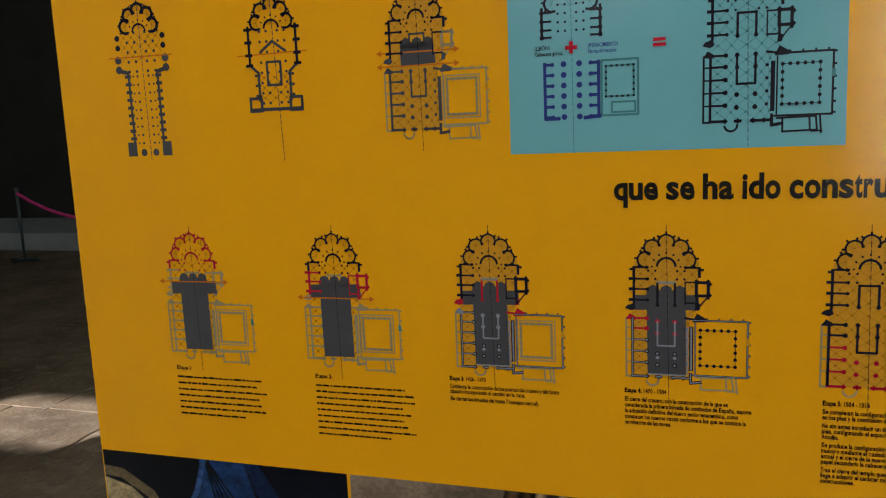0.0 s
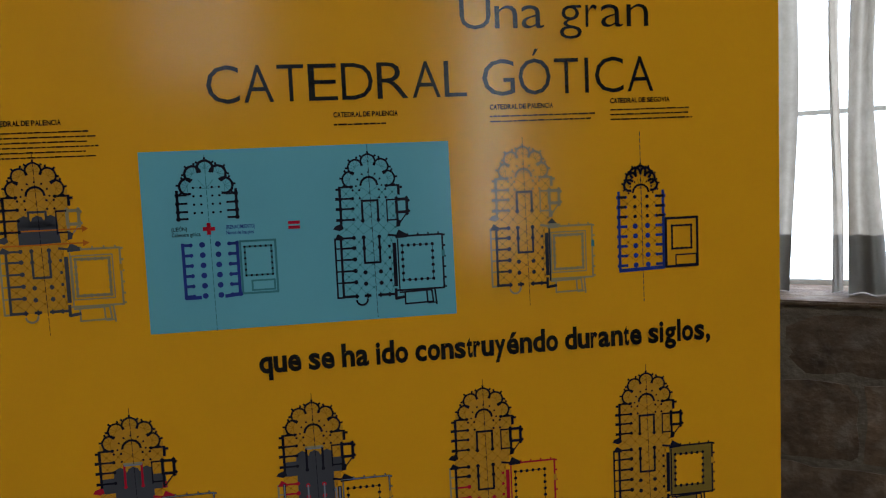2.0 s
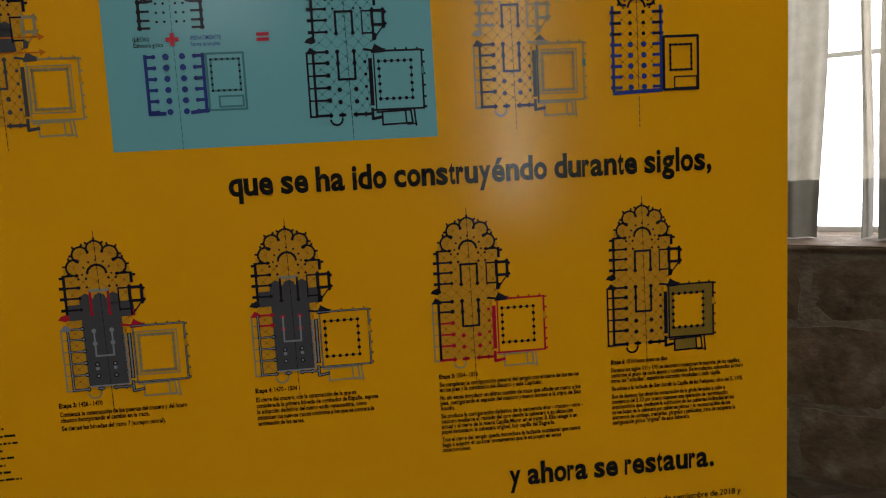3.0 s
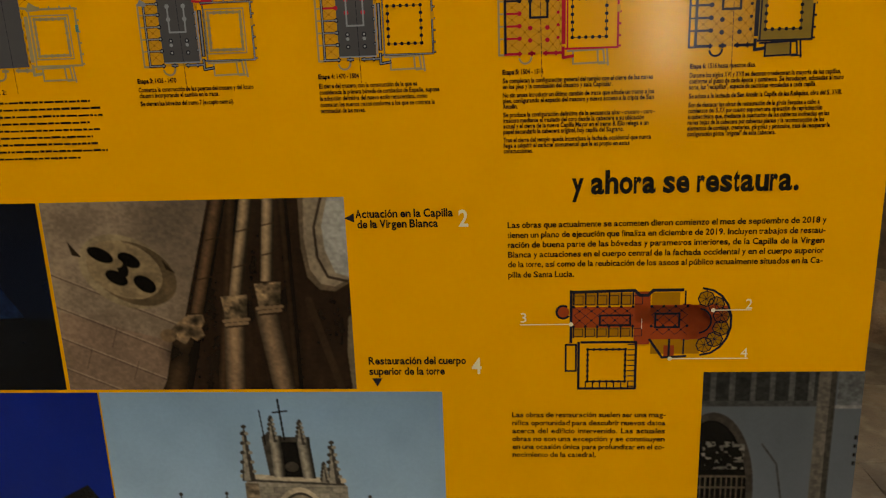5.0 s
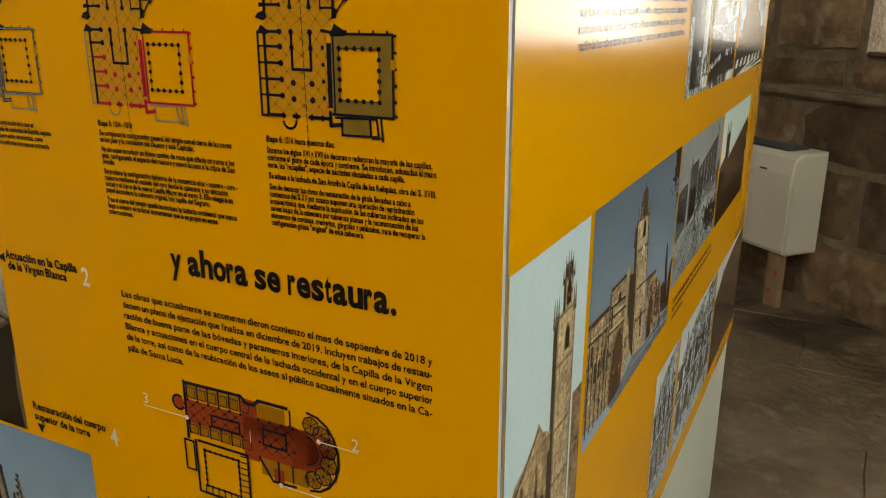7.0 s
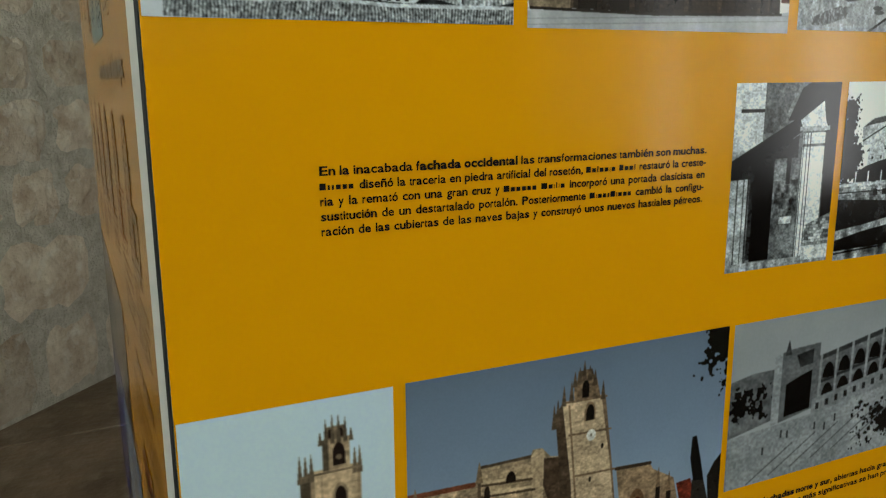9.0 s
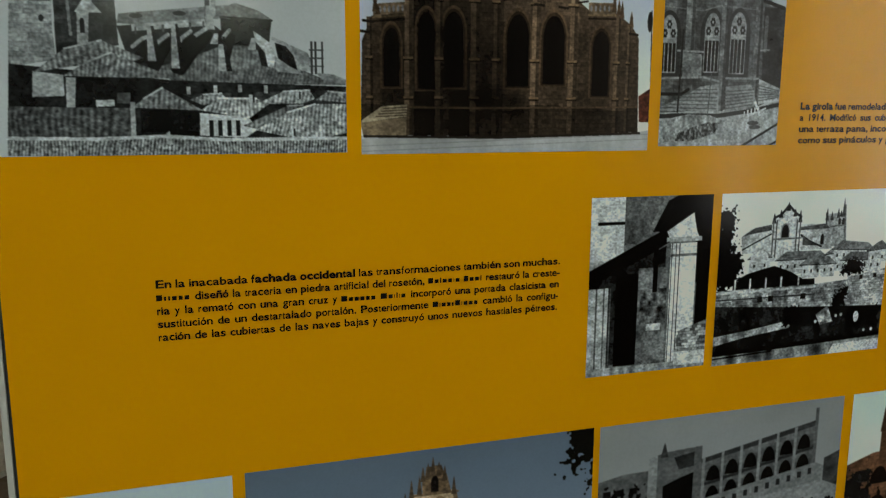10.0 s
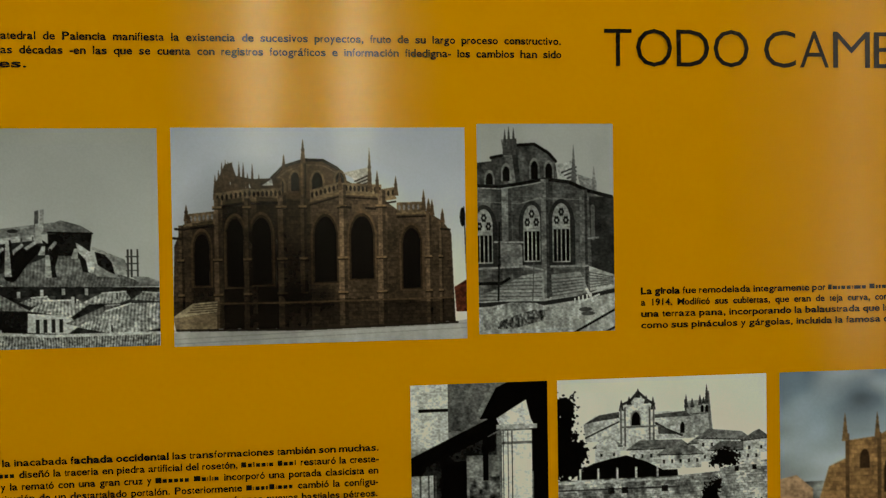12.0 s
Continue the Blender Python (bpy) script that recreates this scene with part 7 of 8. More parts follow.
def belfry(p, x, top, w, bottom, stone, dark, h):
    """A tall Gothic tower with pinnacles round an open bell stage."""
    cx = x + w * 0.52
    m = (p.X > x) & (p.X < x + w) & (p.Y > top + 1.35 * h) & (p.Y < bottom)
    p.lay(m, stone, 0.10, (30, 40))
    p.courses(m, 80, 60, 0.06)
    p.c[m] *= (1.04 - 0.16 * np.clip((p.X - x) / w, 0, 1))[m][:, None]
    side = p.inside([(x, top + 1.35 * h), (x - w * 0.2, top + 1.5 * h), (x - w * 0.2, bottom), (x, bottom)])
    p.lay(side, tuple(0.36 * v for v in stone), 0.25, (30, 40))
    for dx in (0.0, 0.92):
        p.rect(x + w * dx, x + w * dx + w * 0.08, top + 1.35 * h, bottom, tuple(0.74 * v for v in stone), 0.12)
    p.rect(x + w * 0.2, x + w * 0.24, top + 1.5 * h, bottom, tuple(0.82 * v for v in stone), 0.1)
    for f in (-0.19, -0.08, 0.03, 0.88, 0.98):
        p.spike(x + w * f, top + 0.9 * h, top + 1.6 * h, w * 0.11, tuple(0.5 * v for v in stone))
    p.rect(cx - w * 0.27, cx + w * 0.27, top + 0.62 * h, top + 1.4 * h, tuple(0.8 * v for v in stone), 0.2, (60, 60))
    p.rect(cx - w * 0.27, cx - w * 0.15, top + 0.62 * h, top + 1.4 * h, tuple(0.42 * v for v in stone), 0.2)
    p.lancet(cx + w * 0.05, top + 0.74 * h, w * 0.24, top + 1.3 * h, dark)
    p.oval(cx + w * 0.05, top + 1.1 * h, w * 0.06, 0.07 * h, tuple(0.5 * v for v in stone))
    p.rect(cx - w * 0.2, cx + w * 0.2, top + 0.32 * h, top + 0.64 * h, tuple(0.55 * v for v in stone), 0.3, (80, 80))
    for f in (-0.1, 0.1):
        p.lancet(cx + w * f, top + 0.38 * h, w * 0.10, top + 0.6 * h, dark)
    for f in (-0.3, -0.19, -0.06, 0.06, 0.19, 0.3):
        p.spike(cx + w * f, top + (0.0 if abs(f) < 0.1 else 0.12 if abs(f) < 0.2 else 0.4) * h, top + 0.75 * h, w * 0.09, tuple(0.42 * v for v in stone))
    p.rect(x - w * 0.2, x + w * 1.02, top + 1.42 * h, top + 1.47 * h, tuple(0.55 * v for v in stone), 0.3)
    p.lancet(cx + w * 0.06, top + 1.75 * h, w * 0.30, top + 2.42 * h, tuple(0.7 * v for v in stone))
    p.lancet(cx + w * 0.06, top + 1.85 * h, w * 0.22, top + 2.4 * h, dark)
    for y in (2.6, 4.2, 5.6):
        p.rect(x, x + w, top + y * h, top + (y + 0.06) * h, tuple(0.62 * v for v in stone), 0.1)


def tower_photo():
    p = Picture(0.139, 0.33, 7)
    p.fade((0.66, 0.715, 0.79), (0.69, 0.735, 0.79), rough=0.015)
    belfry(p, 0.575, 0.035, 0.25, 0.84, (0.72, 0.63, 0.52), (0.12, 0.09, 0.08), 0.085)
    m = p.inside([(0.0, 0.45), (0.12, 0.40), (0.3, 0.37), (0.38, 0.33), (0.44, 0.36), (0.54, 0.38), (0.54, 0.92), (0.0, 0.97)])
    p.lay(m, (0.60, 0.51, 0.41), 0.25, (16, 20))
    p.courses(m, 60, 22, 0.12)
    for x in (0.12, 0.3, 0.45):
        p.lancet(x, 0.50, 0.1, 0.62, (0.25, 0.19, 0.15))
        p.rect(x + 0.06, x + 0.09, 0.42, 0.9, (0.36, 0.29, 0.23), 0.2)
    p.stroke([(0.0, 0.46), (0.38, 0.345)], 0.02, (0.34, 0.28, 0.23))
    p.stroke([(0.0, 0.68), (0.54, 0.64)], 0.02, (0.34, 0.28, 0.23))
    p.lancet(0.24, 0.70, 0.22, 0.93, (0.26, 0.18, 0.13))
    p.rect(0.85, 1.0, 0.36, 0.82, (0.52, 0.43, 0.34), 0.25)
    p.area([(0.0, 0.9), (1.0, 0.78), (1.0, 1.0), (0.0, 1.0)], (0.26, 0.24, 0.23), 0.3)
    p.done(side_panel, 0.0075, 1.3885, label="colour photograph of a Gothic tower against a pale sky")


def facade_photo():
    p = Picture(0.2875, 0.183, 8, 0.0006)
    p.fade((0.33, 0.375, 0.43), (0.50, 0.56, 0.63), rough=0.03)
    stone, lit, dark = (0.60, 0.525, 0.43), (0.70, 0.62, 0.52), (0.12, 0.09, 0.075)
    # church front with its gable and buttress
    m = p.inside([(-0.011, 0.465), (0.179, 0.476), (0.198, 0.432), (0.202, 0.403), (0.346, 0.403), (0.351, 0.382), (0.379, 0.383), (0.405, 0.428), (0.436, 0.438), (0.466, 0.825), (0.350, 0.949), (0.265, 0.958), (-0.006, 0.917)])
    p.lay(m, stone, 0.35, (24, 20))
    p.courses(m, 70, 80, 0.14)
    p.stroke([(-0.004, 0.463), (0.179, 0.473)], 0.014, (0.42, 0.24, 0.17))
    p.stroke([(0.202, 0.407), (0.346, 0.408)], 0.008, (0.30, 0.25, 0.2))
    p.area([(0.358, 0.427), (0.433, 0.439), (0.466, 0.825), (0.431, 0.761), (0.381, 0.538)], (0.27, 0.215, 0.175), 0.4, (30, 30))
    p.area([(0.346, 0.408), (0.362, 0.383), (0.386, 0.393), (0.384, 0.589), (0.375, 0.787), (0.357, 0.774)], (0.66, 0.58, 0.48), 0.2)
    for (a, b), (c, e) in (((0.204, 0.473), (0.350, 0.495)), ((0.201, 0.522), (0.358, 0.544)), ((0.187, 0.587), (0.355, 0.609)), ((0.005, 0.523), (0.181, 0.546))):
        p.stroke([(a, b), (c, e)], 0.007, (0.72, 0.64, 0.53))
        p.stroke([(a, b + 0.014), (c, e + 0.014)], 0.006, (0.27, 0.22, 0.17))
    p.lancet(0.287, 0.453, 0.030, 0.502, dark)
    for x, t, b in ((0.021, 0.431, 0.536), (0.057, 0.512, 0.629), (0.094, 0.515, 0.634), (0.136, 0.521, 0.619), (0.170, 0.506, 0.644), (0.196, 0.381, 0.474)):
        p.spike(x, t, b, 0.022, (0.46, 0.39, 0.31))
        p.rect(x - 0.005, x + 0.004, b, 0.95, (0.36, 0.30, 0.24), 0.3)
        p.lancet(x + 0.022, b + 0.02, 0.016, b + 0.11, dark)
    p.lancet(0.299, 0.614, 0.135, 0.959, (0.50, 0.40, 0.30))
    p.lancet(0.300, 0.645, 0.112, 0.959, (0.26, 0.18, 0.13))
    p.lancet(0.302, 0.675, 0.092, 0.959, (0.42, 0.30, 0.21), 0.5)
    p.lancet(0.302, 0.815, 0.062, 0.954, (0.17, 0.10, 0.075))
    p.stroke([(0.262, 0.775), (0.352, 0.785)], 0.010, (0.22, 0.15, 0.11))
    # lower building on the far side of the tower
    m = p.inside([(0.618, 0.551), (0.732, 0.564), (0.747, 0.605), (0.823, 0.673), (0.859, 0.892), (0.651, 0.912)])
    p.lay(m, (0.54, 0.455, 0.365), 0.35, (40, 30))
    p.stroke([(0.619, 0.560), (0.736, 0.572)], 0.010, (0.2, 0.16, 0.13))
    p.lancet(0.693, 0.681, 0.058, 0.908, (0.36, 0.27, 0.19))
    p.lancet(0.696, 0.722, 0.036, 0.908, (0.30, 0.11, 0.06))
    for x, y in ((0.768, 0.680), (0.807, 0.713)):
        p.lancet(x, y, 0.016, y + 0.15, dark)
        p.spike(x, y - 0.08, y + 0.02, 0.016, (0.45, 0.37, 0.29))
    # the tower: shaded flank, lit front, bell stage and pinnacles
    p.area([(0.428, 0.416), (0.417, 0.252), (0.441, 0.203), (0.472, 0.593), (0.485, 0.881), (0.447, 0.816)], (0.27, 0.22, 0.18), 0.3, (40, 40))
    m = p.inside([(0.438, 0.202), (0.574, 0.204), (0.602, 0.510), (0.633, 0.902), (0.485, 0.881), (0.470, 0.566)])
    p.lay(m, lit, 0.16, (30, 40))
    p.courses(m, 90, 90, 0.07)
    for (a, b), (c, e) in (((0.441, 0.208), (0.578, 0.214)), ((0.462, 0.355), (0.595, 0.365)), ((0.479, 0.546), (0.612, 0.556)), ((0.491, 0.709), (0.631, 0.722))):
        p.stroke([(a, b), (c, e)], 0.006, (0.40, 0.33, 0.26))
    p.stroke([(0.460, 0.226), (0.501, 0.876)], 0.006, (0.46, 0.385, 0.31))
    p.area([(0.561, 0.206), (0.574, 0.204), (0.602, 0.510), (0.633, 0.902), (0.630, 0.911), (0.595, 0.506)], (0.42, 0.35, 0.28), 0.2)
    p.lancet(0.526, 0.224, 0.036, 0.309, (0.46, 0.38, 0.30))
    p.lancet(0.527, 0.237, 0.026, 0.306, (0.07, 0.06, 0.055))
    p.oval(0.532, 0.375, 0.015, 0.026, (0.84, 0.85, 0.85))
    p.oval(0.532, 0.375, 0.004, 0.006, (0.5, 0.48, 0.45))
    p.lancet(0.563, 0.688, 0.026, 0.764, (0.28, 0.22, 0.17))
    p.rect(0.564, 0.575, 0.764, 0.830, dark)
    for x, y in ((0.569, 0.435), (0.532, 0.577)):
        p.oval(x, y, 0.004, 0.012, dark)
    p.area([(0.475, 0.213), (0.473, 0.125), (0.545, 0.125), (0.558, 0.210)], (0.42, 0.35, 0.28), 0.5, (80, 80))
    p.lancet(0.510, 0.126, 0.022, 0.202, (0.10, 0.085, 0.08))
    p.area([(0.482, 0.129), (0.486, 0.082), (0.529, 0.080), (0.539, 0.128)], (0.36, 0.30, 0.24), 0.5, (80, 80))
    for x, t, b in ((0.476, 0.079, 0.148), (0.491, 0.065, 0.134), (0.505, 0.037, 0.124), (0.522, 0.063, 0.130), (0.539, 0.084, 0.155), (0.443, 0.132, 0.221), (0.425, 0.184, 0.295), (0.414, 0.205, 0.314), (0.566, 0.139, 0.224), (0.466, 0.118, 0.205)):
        p.spike(x, t, b, 0.015, (0.30, 0.25, 0.205))
    # square, statue, trees
    p.area([(0.238, 0.961), (0.350, 0.944), (0.485, 0.881), (0.659, 0.920), (0.859, 0.892), (1.074, 0.904), (1.095, 1.099), (0.341, 1.074)], (0.42, 0.455, 0.51), 0.12)
    p.stroke([(0.495, 0.931), (0.815, 0.948), (1.071, 0.967)], 0.006, (0.55, 0.58, 0.62))
    p.area([(0.834, 0.705), (0.887, 0.700), (0.916, 0.867), (0.862, 0.876)], (0.34, 0.14, 0.10), 0.5, (60, 60))
    p.area([(0.892, 0.882), (0.893, 0.712), (0.936, 0.721), (0.967, 0.891)], (0.15, 0.14, 0.13), 0.3)
    p.area([(0.897, 0.714), (0.882, 0.603), (0.885, 0.499), (0.901, 0.496), (0.922, 0.623), (0.937, 0.727)], (0.05, 0.05, 0.05), 0.2)
    p.area([(0.962, 0.888), (0.949, 0.712), (0.973, 0.650), (1.004, 0.605), (1.036, 0.901)], (0.11, 0.10, 0.09), 0.6, (60, 60))
    p.leaves(0.86, 1.14, -0.20, 0.30, (0.055, 0.06, 0.05), 0.64, 16)
    p.leaves(0.94, 1.1, 0.0, 0.42, (0.055, 0.06, 0.05), 0.55, 20)
    p.plain |= p.Y > 0.97 - 0.16 * p.X
    p.done(side_panel, 0.1555, 1.389, label="colour photograph of a church front with a tall clock tower", wear=0.4)


def wing(name, x, wide, seed, tint, flip, z=1.3885, high=0.150, towers=False, label=""):
    p = Picture(wide, high, seed)
    g = tint is None
    p.fade(grey(0.70) if g else (0.72, 0.78, 0.82), grey(0.78) if g else (0.80, 0.84, 0.86), rough=0.05)
    base = grey(0.45) if g else tint
    top0, top1 = (0.42, 0.22) if flip else (0.30, 0.40)
    m = p.inside([(0.0, top0 + 0.06), (0.12, top0), (0.25, top0 - 0.02), (0.27, top0 + 0.03), (0.97, top1), (0.98, 0.66), (0.0, 0.86)])
    p.lay(m, base, 0.3, (14, 12))
    p.courses(m, 34, 40, 0.15)
    for i in range(8):
        f = i / 7
        x0 = 0.30 + 0.65 * f
        ty = top0 + (top1 - top0) * f
        p.spike(x0, ty - 0.05, ty + 0.08, 0.02, tuple(0.7 * v for v in base))
        p.lancet(x0 + 0.035, ty + 0.06, 0.04, ty + 0.16, tuple(0.22 * v for v in base))
        p.lancet(x0 + 0.035, ty + 0.22, 0.045, ty + 0.34, tuple(0.2 * v for v in base))
        p.rect(x0, x0 + 0.014, ty + 0.02, 0.70, tuple(0.55 * v for v in base), 0.2)
    p.lancet(0.16, top0 + 0.10, 0.09, top0 + 0.22, tuple(0.2 * v for v in base))
    p.lancet(0.16, top0 + 0.30, 0.13, 0.80, tuple(0.15 * v for v in base))
    if towers:
        p.rect(0.15, 0.27, 0.22, 0.5, tuple(0.8 * v for v in base), 0.2)
        for u in (0.16, 0.21, 0.26):
            p.spike(u, 0.10, 0.28, 0.03, tuple(0.6 * v for v in base))
    p.leaves(-0.04, 0.16, 0.48, 0.84, grey(0.10), 0.6, 16)
    p.area([(0.0, 0.84), (0.6, 0.72), (1.0, 0.66), (1.0, 1.0), (0.0, 1.0)], grey(0.72) if g else tuple(0.4 * v for v in base), 0.25, (18, 12))
    if not g:
        p.leaves(0.0, 1.0, 0.62, 1.0, (0.07, 0.06, 0.05), 0.55, 18)
    else:
        p.area([(0.55, 1.0), (0.72, 0.86), (1.0, 0.76), (1.0, 1.0)], grey(0.22), 0.7, (40, 30))
        for u in (0.3, 0.36, 0.45):
            p.rect(u, u + 0.01, 0.82, 0.88, grey(0.4))
    p.done(side_panel, x, z, label=label, grey=g)


def arcade():
    p = Picture(0.258, 0.150, 21)
    p.fade(grey(0.66), grey(0.76), rough=0.05)
    p.area([(0.0, 0.34), (0.10, 0.31), (0.2, 0.31), (0.2, 0.62), (0.0, 0.68)], grey(0.5), 0.4, (20, 16))
    for x in (0.02, 0.07, 0.12):
        p.rect(x, x + 0.03, 0.40, 0.44, grey(0.12))
    p.leaves(-0.05, 0.22, 0.34, 0.66, grey(0.06), 0.7, 16)
    m = p.inside([(0.38, 0.30), (0.88, 0.16), (0.89, 0.50), (0.38, 0.62)])
    p.lay(m, grey(0.55), 0.2, (20, 16))
    p.courses(m, 40, 40, 0.1)
    p.area([(0.38, 0.29), (0.88, 0.14), (0.88, 0.175), (0.38, 0.32)], grey(0.28), 0.3)
    for i in range(6):
        f = i / 6
        x, y = 0.42 + 0.46 * f, 0.30 - 0.135 * f
        for dy in (0.035, 0.165):
            p.lancet(x + 0.03, y + dy, 0.055, y + dy + 0.095, grey(0.10), 0.4)
            p.soften(x + 0.05, y + dy + 0.06, 0.03, 0.06, 0.6)
        p.stroke([(x - 0.012, y + 0.15), (x + 0.075, y + 0.13)], 0.012, grey(0.24))
        p.rect(x - 0.016, x - 0.004, y - 0.02, y + 0.30, grey(0.72), 0.1)
    p.rect(0.876, 0.89, 0.06, 0.48, grey(0.5), 0.2)
    p.area([(0.19, 0.24), (0.25, 0.21), (0.40, 0.20), (0.40, 0.60), (0.19, 0.66)], grey(0.52), 0.2, (20, 16))
    p.area([(0.19, 0.24), (0.225, 0.22), (0.225, 0.65), (0.19, 0.66)], grey(0.74), 0.1)
    p.area([(0.25, 0.42), (0.32, 0.38), (0.37, 0.36), (0.37, 0.60), (0.25, 0.62)], grey(0.07), 0.5)
    p.area([(0.29, 0.25), (0.37, 0.23), (0.37, 0.32), (0.31, 0.33)], grey(0.24), 0.4)
    p.spike(0.25, 0.15, 0.24, 0.03, grey(0.3))
    p.area([(0.38, 0.55), (0.89, 0.42), (0.93, 0.45), (0.93, 0.56), (0.38, 0.66)], grey(0.66), 0.15, (20, 10))
    for i in range(11):
        x = 0.40 + 0.046 * i
        p.rect(x, x + 0.016, 0.585 - 0.135 * (x - 0.38) / 0.5, 0.625 - 0.135 * (x - 0.38) / 0.5, grey(0.22))
    p.area([(0.0, 0.68), (0.40, 0.64), (0.93, 0.54), (1.0, 0.52), (1.0, 1.0), (0.0, 1.0)], grey(0.74), 0.12, (8, 6))
    p.area([(0.93, 0.40), (1.0, 0.36), (1.0, 0.6), (0.93, 0.55)], grey(0.35), 0.5, (20, 20))
    p.leaves(0.55, 1.2, 0.60, 1.0, grey(0.13), 0.6, 16)
    for u, v in ((0.24, 0.70), (0.27, 0.71), (0.40, 0.70), (0.45, 0.72), (0.5, 0.68), (0.16, 0.78)):
        p.rect(u, u + 0.008, v, v + 0.05, grey(0.3))
    for i in range(6):
        p.stroke([(0.1 + 0.1 * i, 0.99 - 0.02 * i), (0.3 + 0.11 * i, 0.80 - 0.03 * i)], 0.006, grey(0.5))
    p.c *= 0.74
    p.done(side_panel, 0.449, 1.3885, label="black-and-white photograph of a buttressed church flank", grey=True, wear=0.3)


def lower_photos():
    for x, w, seed, lab in ((0.420, 0.115, 31, "black-and-white photograph of a church door"), (0.547, 0.255, 32, "black-and-white photograph of a church wall with round arches"), (0.814, 0.272, 33, "dark photograph of a street below a church")):
        p = Picture(w, 0.168, seed)
        dark = seed == 33
        p.fade(grey(0.70), grey(0.74), rough=0.06)
        m = p.inside([(0.0, 0.30), (0.3, 0.12), (0.6, 0.05), (1.0, 0.0), (1.0, 0.84), (0.0, 0.95)])
        p.lay(m, (0.40, 0.33, 0.28) if dark else grey(0.62), 0.3, (12, 12))
        p.courses(m, 36, 24, 0.18)
        for i in range(5):
            u = 0.1 + 0.2 * i
            p.lancet(u, 0.30, 0.08, 0.5, grey(0.12))
            p.lancet(u, 0.58, 0.1, 0.80, grey(0.14 if dark else 0.3))
            p.rect(u + 0.09, u + 0.115, 0.1, 0.86, grey(0.12 if dark else 0.42), 0.2)
        p.rect(0.0, 1.0, 0.53, 0.55, grey(0.3))
        p.area([(0.0, 0.92), (1.0, 0.82), (1.0, 1.0), (0.0, 1.0)], (0.30, 0.25, 0.22) if dark else grey(0.66), 0.2)
        p.done(side_panel, x, 1.153, label=lab, grey=not dark)


def vault_shafts():
    p = Picture(0.240, 0.158, 41)
    p.lay(p.X < 2, (0.15, 0.105, 0.075), 0.3, (20, 3))
    # pale wall with a pierced quatrefoil
    wall = p.inside([(0.0, 0.0), (0.56, 0.0), (0.50, 0.3), (0.44, 0.6), (0.40, 0.8), (0.33, 1.0), (0.0, 1.0)])
    p.lay(wall, (0.56, 0.49, 0.42), 0.16, (6, 5))
    p.c[wall] *= (1.06 - 0.75 * np.clip(p.X - 0.30, 0, 1) - 0.20 * np.clip(p.Y - 0.5, 0, 1))[wall][:, None]
    low = wall & (p.Y > 0.56 + 0.45 * p.X)
    p.c[low] *= np.array((0.98, 0.93, 0.92))
    for i in range(5):
        p.stroke([(0.0, 0.36 + 0.17 * i), (0.45, 0.66 + 0.17 * i)], 0.0035, (0.66, 0.58, 0.5))
        p.stroke([(0.0, 0.37 + 0.17 * i), (0.45, 0.67 + 0.17 * i)], 0.0025, (0.33, 0.26, 0.22))
    for x, y in ((0.2, 0.66), (0.1, 0.78), (0.26, 0.84)):
        p.stroke([(x, y), (x - 0.025, y + 0.10)], 0.003, (0.36, 0.29, 0.24))
    m = p.inside([(0.33, 1.0), (0.40, 0.8), (0.44, 0.6), (0.50, 0.3), (0.56, 0.0), (1.0, 0.0), (1.0, 1.0)])
    p.lay(m, (0.17, 0.12, 0.085), 0.35, (26, 3))
    for x, y, rx, ry, tone in ((0.26, 0.36, 0.15, 0.19, (0.60, 0.53, 0.42)), (0.285, 0.37, 0.135, 0.165, (0.40, 0.33, 0.24)), (0.255, 0.35, 0.12, 0.15, (0.60, 0.52, 0.40))):
        r = ((p.X - x) * 0.92 + (p.Y - y) * 0.10, (p.Y - y) - (p.X - x) * 0.45)
        p.lay((r[0] / rx) ** 2 + (r[1] / ry) ** 2 < 1, tone, 0.2, (20, 16))
    for x, y, rx, ry in ((0.18, 0.27, 0.042, 0.036), (0.275, 0.30, 0.036, 0.036), (0.225, 0.39, 0.036, 0.036), (0.318, 0.425, 0.036, 0.042), (0.25, 0.345, 0.018, 0.04)):
        r = (p.X - x, (p.Y - y) - (p.X - x) * 0.55)
        p.lay((r[0] / rx) ** 2 + (r[1] / ry) ** 2 < 1, (0.05, 0.042, 0.035))
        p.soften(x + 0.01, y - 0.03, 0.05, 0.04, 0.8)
    p.oval(0.235, 0.315, 0.018, 0.022, (0.52, 0.45, 0.34))
    p.area([(0.075, 0.20), (0.115, 0.28), (0.085, 0.27)], (0.16, 0.12, 0.08))
    p.area([(0.385, 0.30), (0.425, 0.37), (0.395, 0.35)], (0.2, 0.15, 0.1))
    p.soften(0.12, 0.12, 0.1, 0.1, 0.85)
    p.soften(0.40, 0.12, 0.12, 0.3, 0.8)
    # shafts and capitals
    p.shaft(0.595, 0.0, 0.485, 0.58, 0.05, (0.40, 0.30, 0.22))
    p.shaft(0.64, 0.0, 0.545, 1.01, 0.042, (0.25, 0.18, 0.125))
    p.shaft(0.685, 0.0, 0.617, 0.50, 0.045, (0.64, 0.54, 0.42))
    p.shaft(0.757, 0.0, 0.727, 0.42, 0.042, (0.66, 0.56, 0.44))
    p.shaft(0.80, 0.0, 0.80, 1.01, 0.03, (0.2, 0.145, 0.1))
    p.shaft(0.435, 0.72, 0.385, 1.01, 0.095, (0.28, 0.21, 0.15))
    p.shaft(0.607, 0.60, 0.585, 1.01, 0.07, (0.60, 0.49, 0.38), -0.1)
    p.shaft(0.715, 0.56, 0.755, 1.01, 0.078, (0.56, 0.46, 0.36), -0.1)
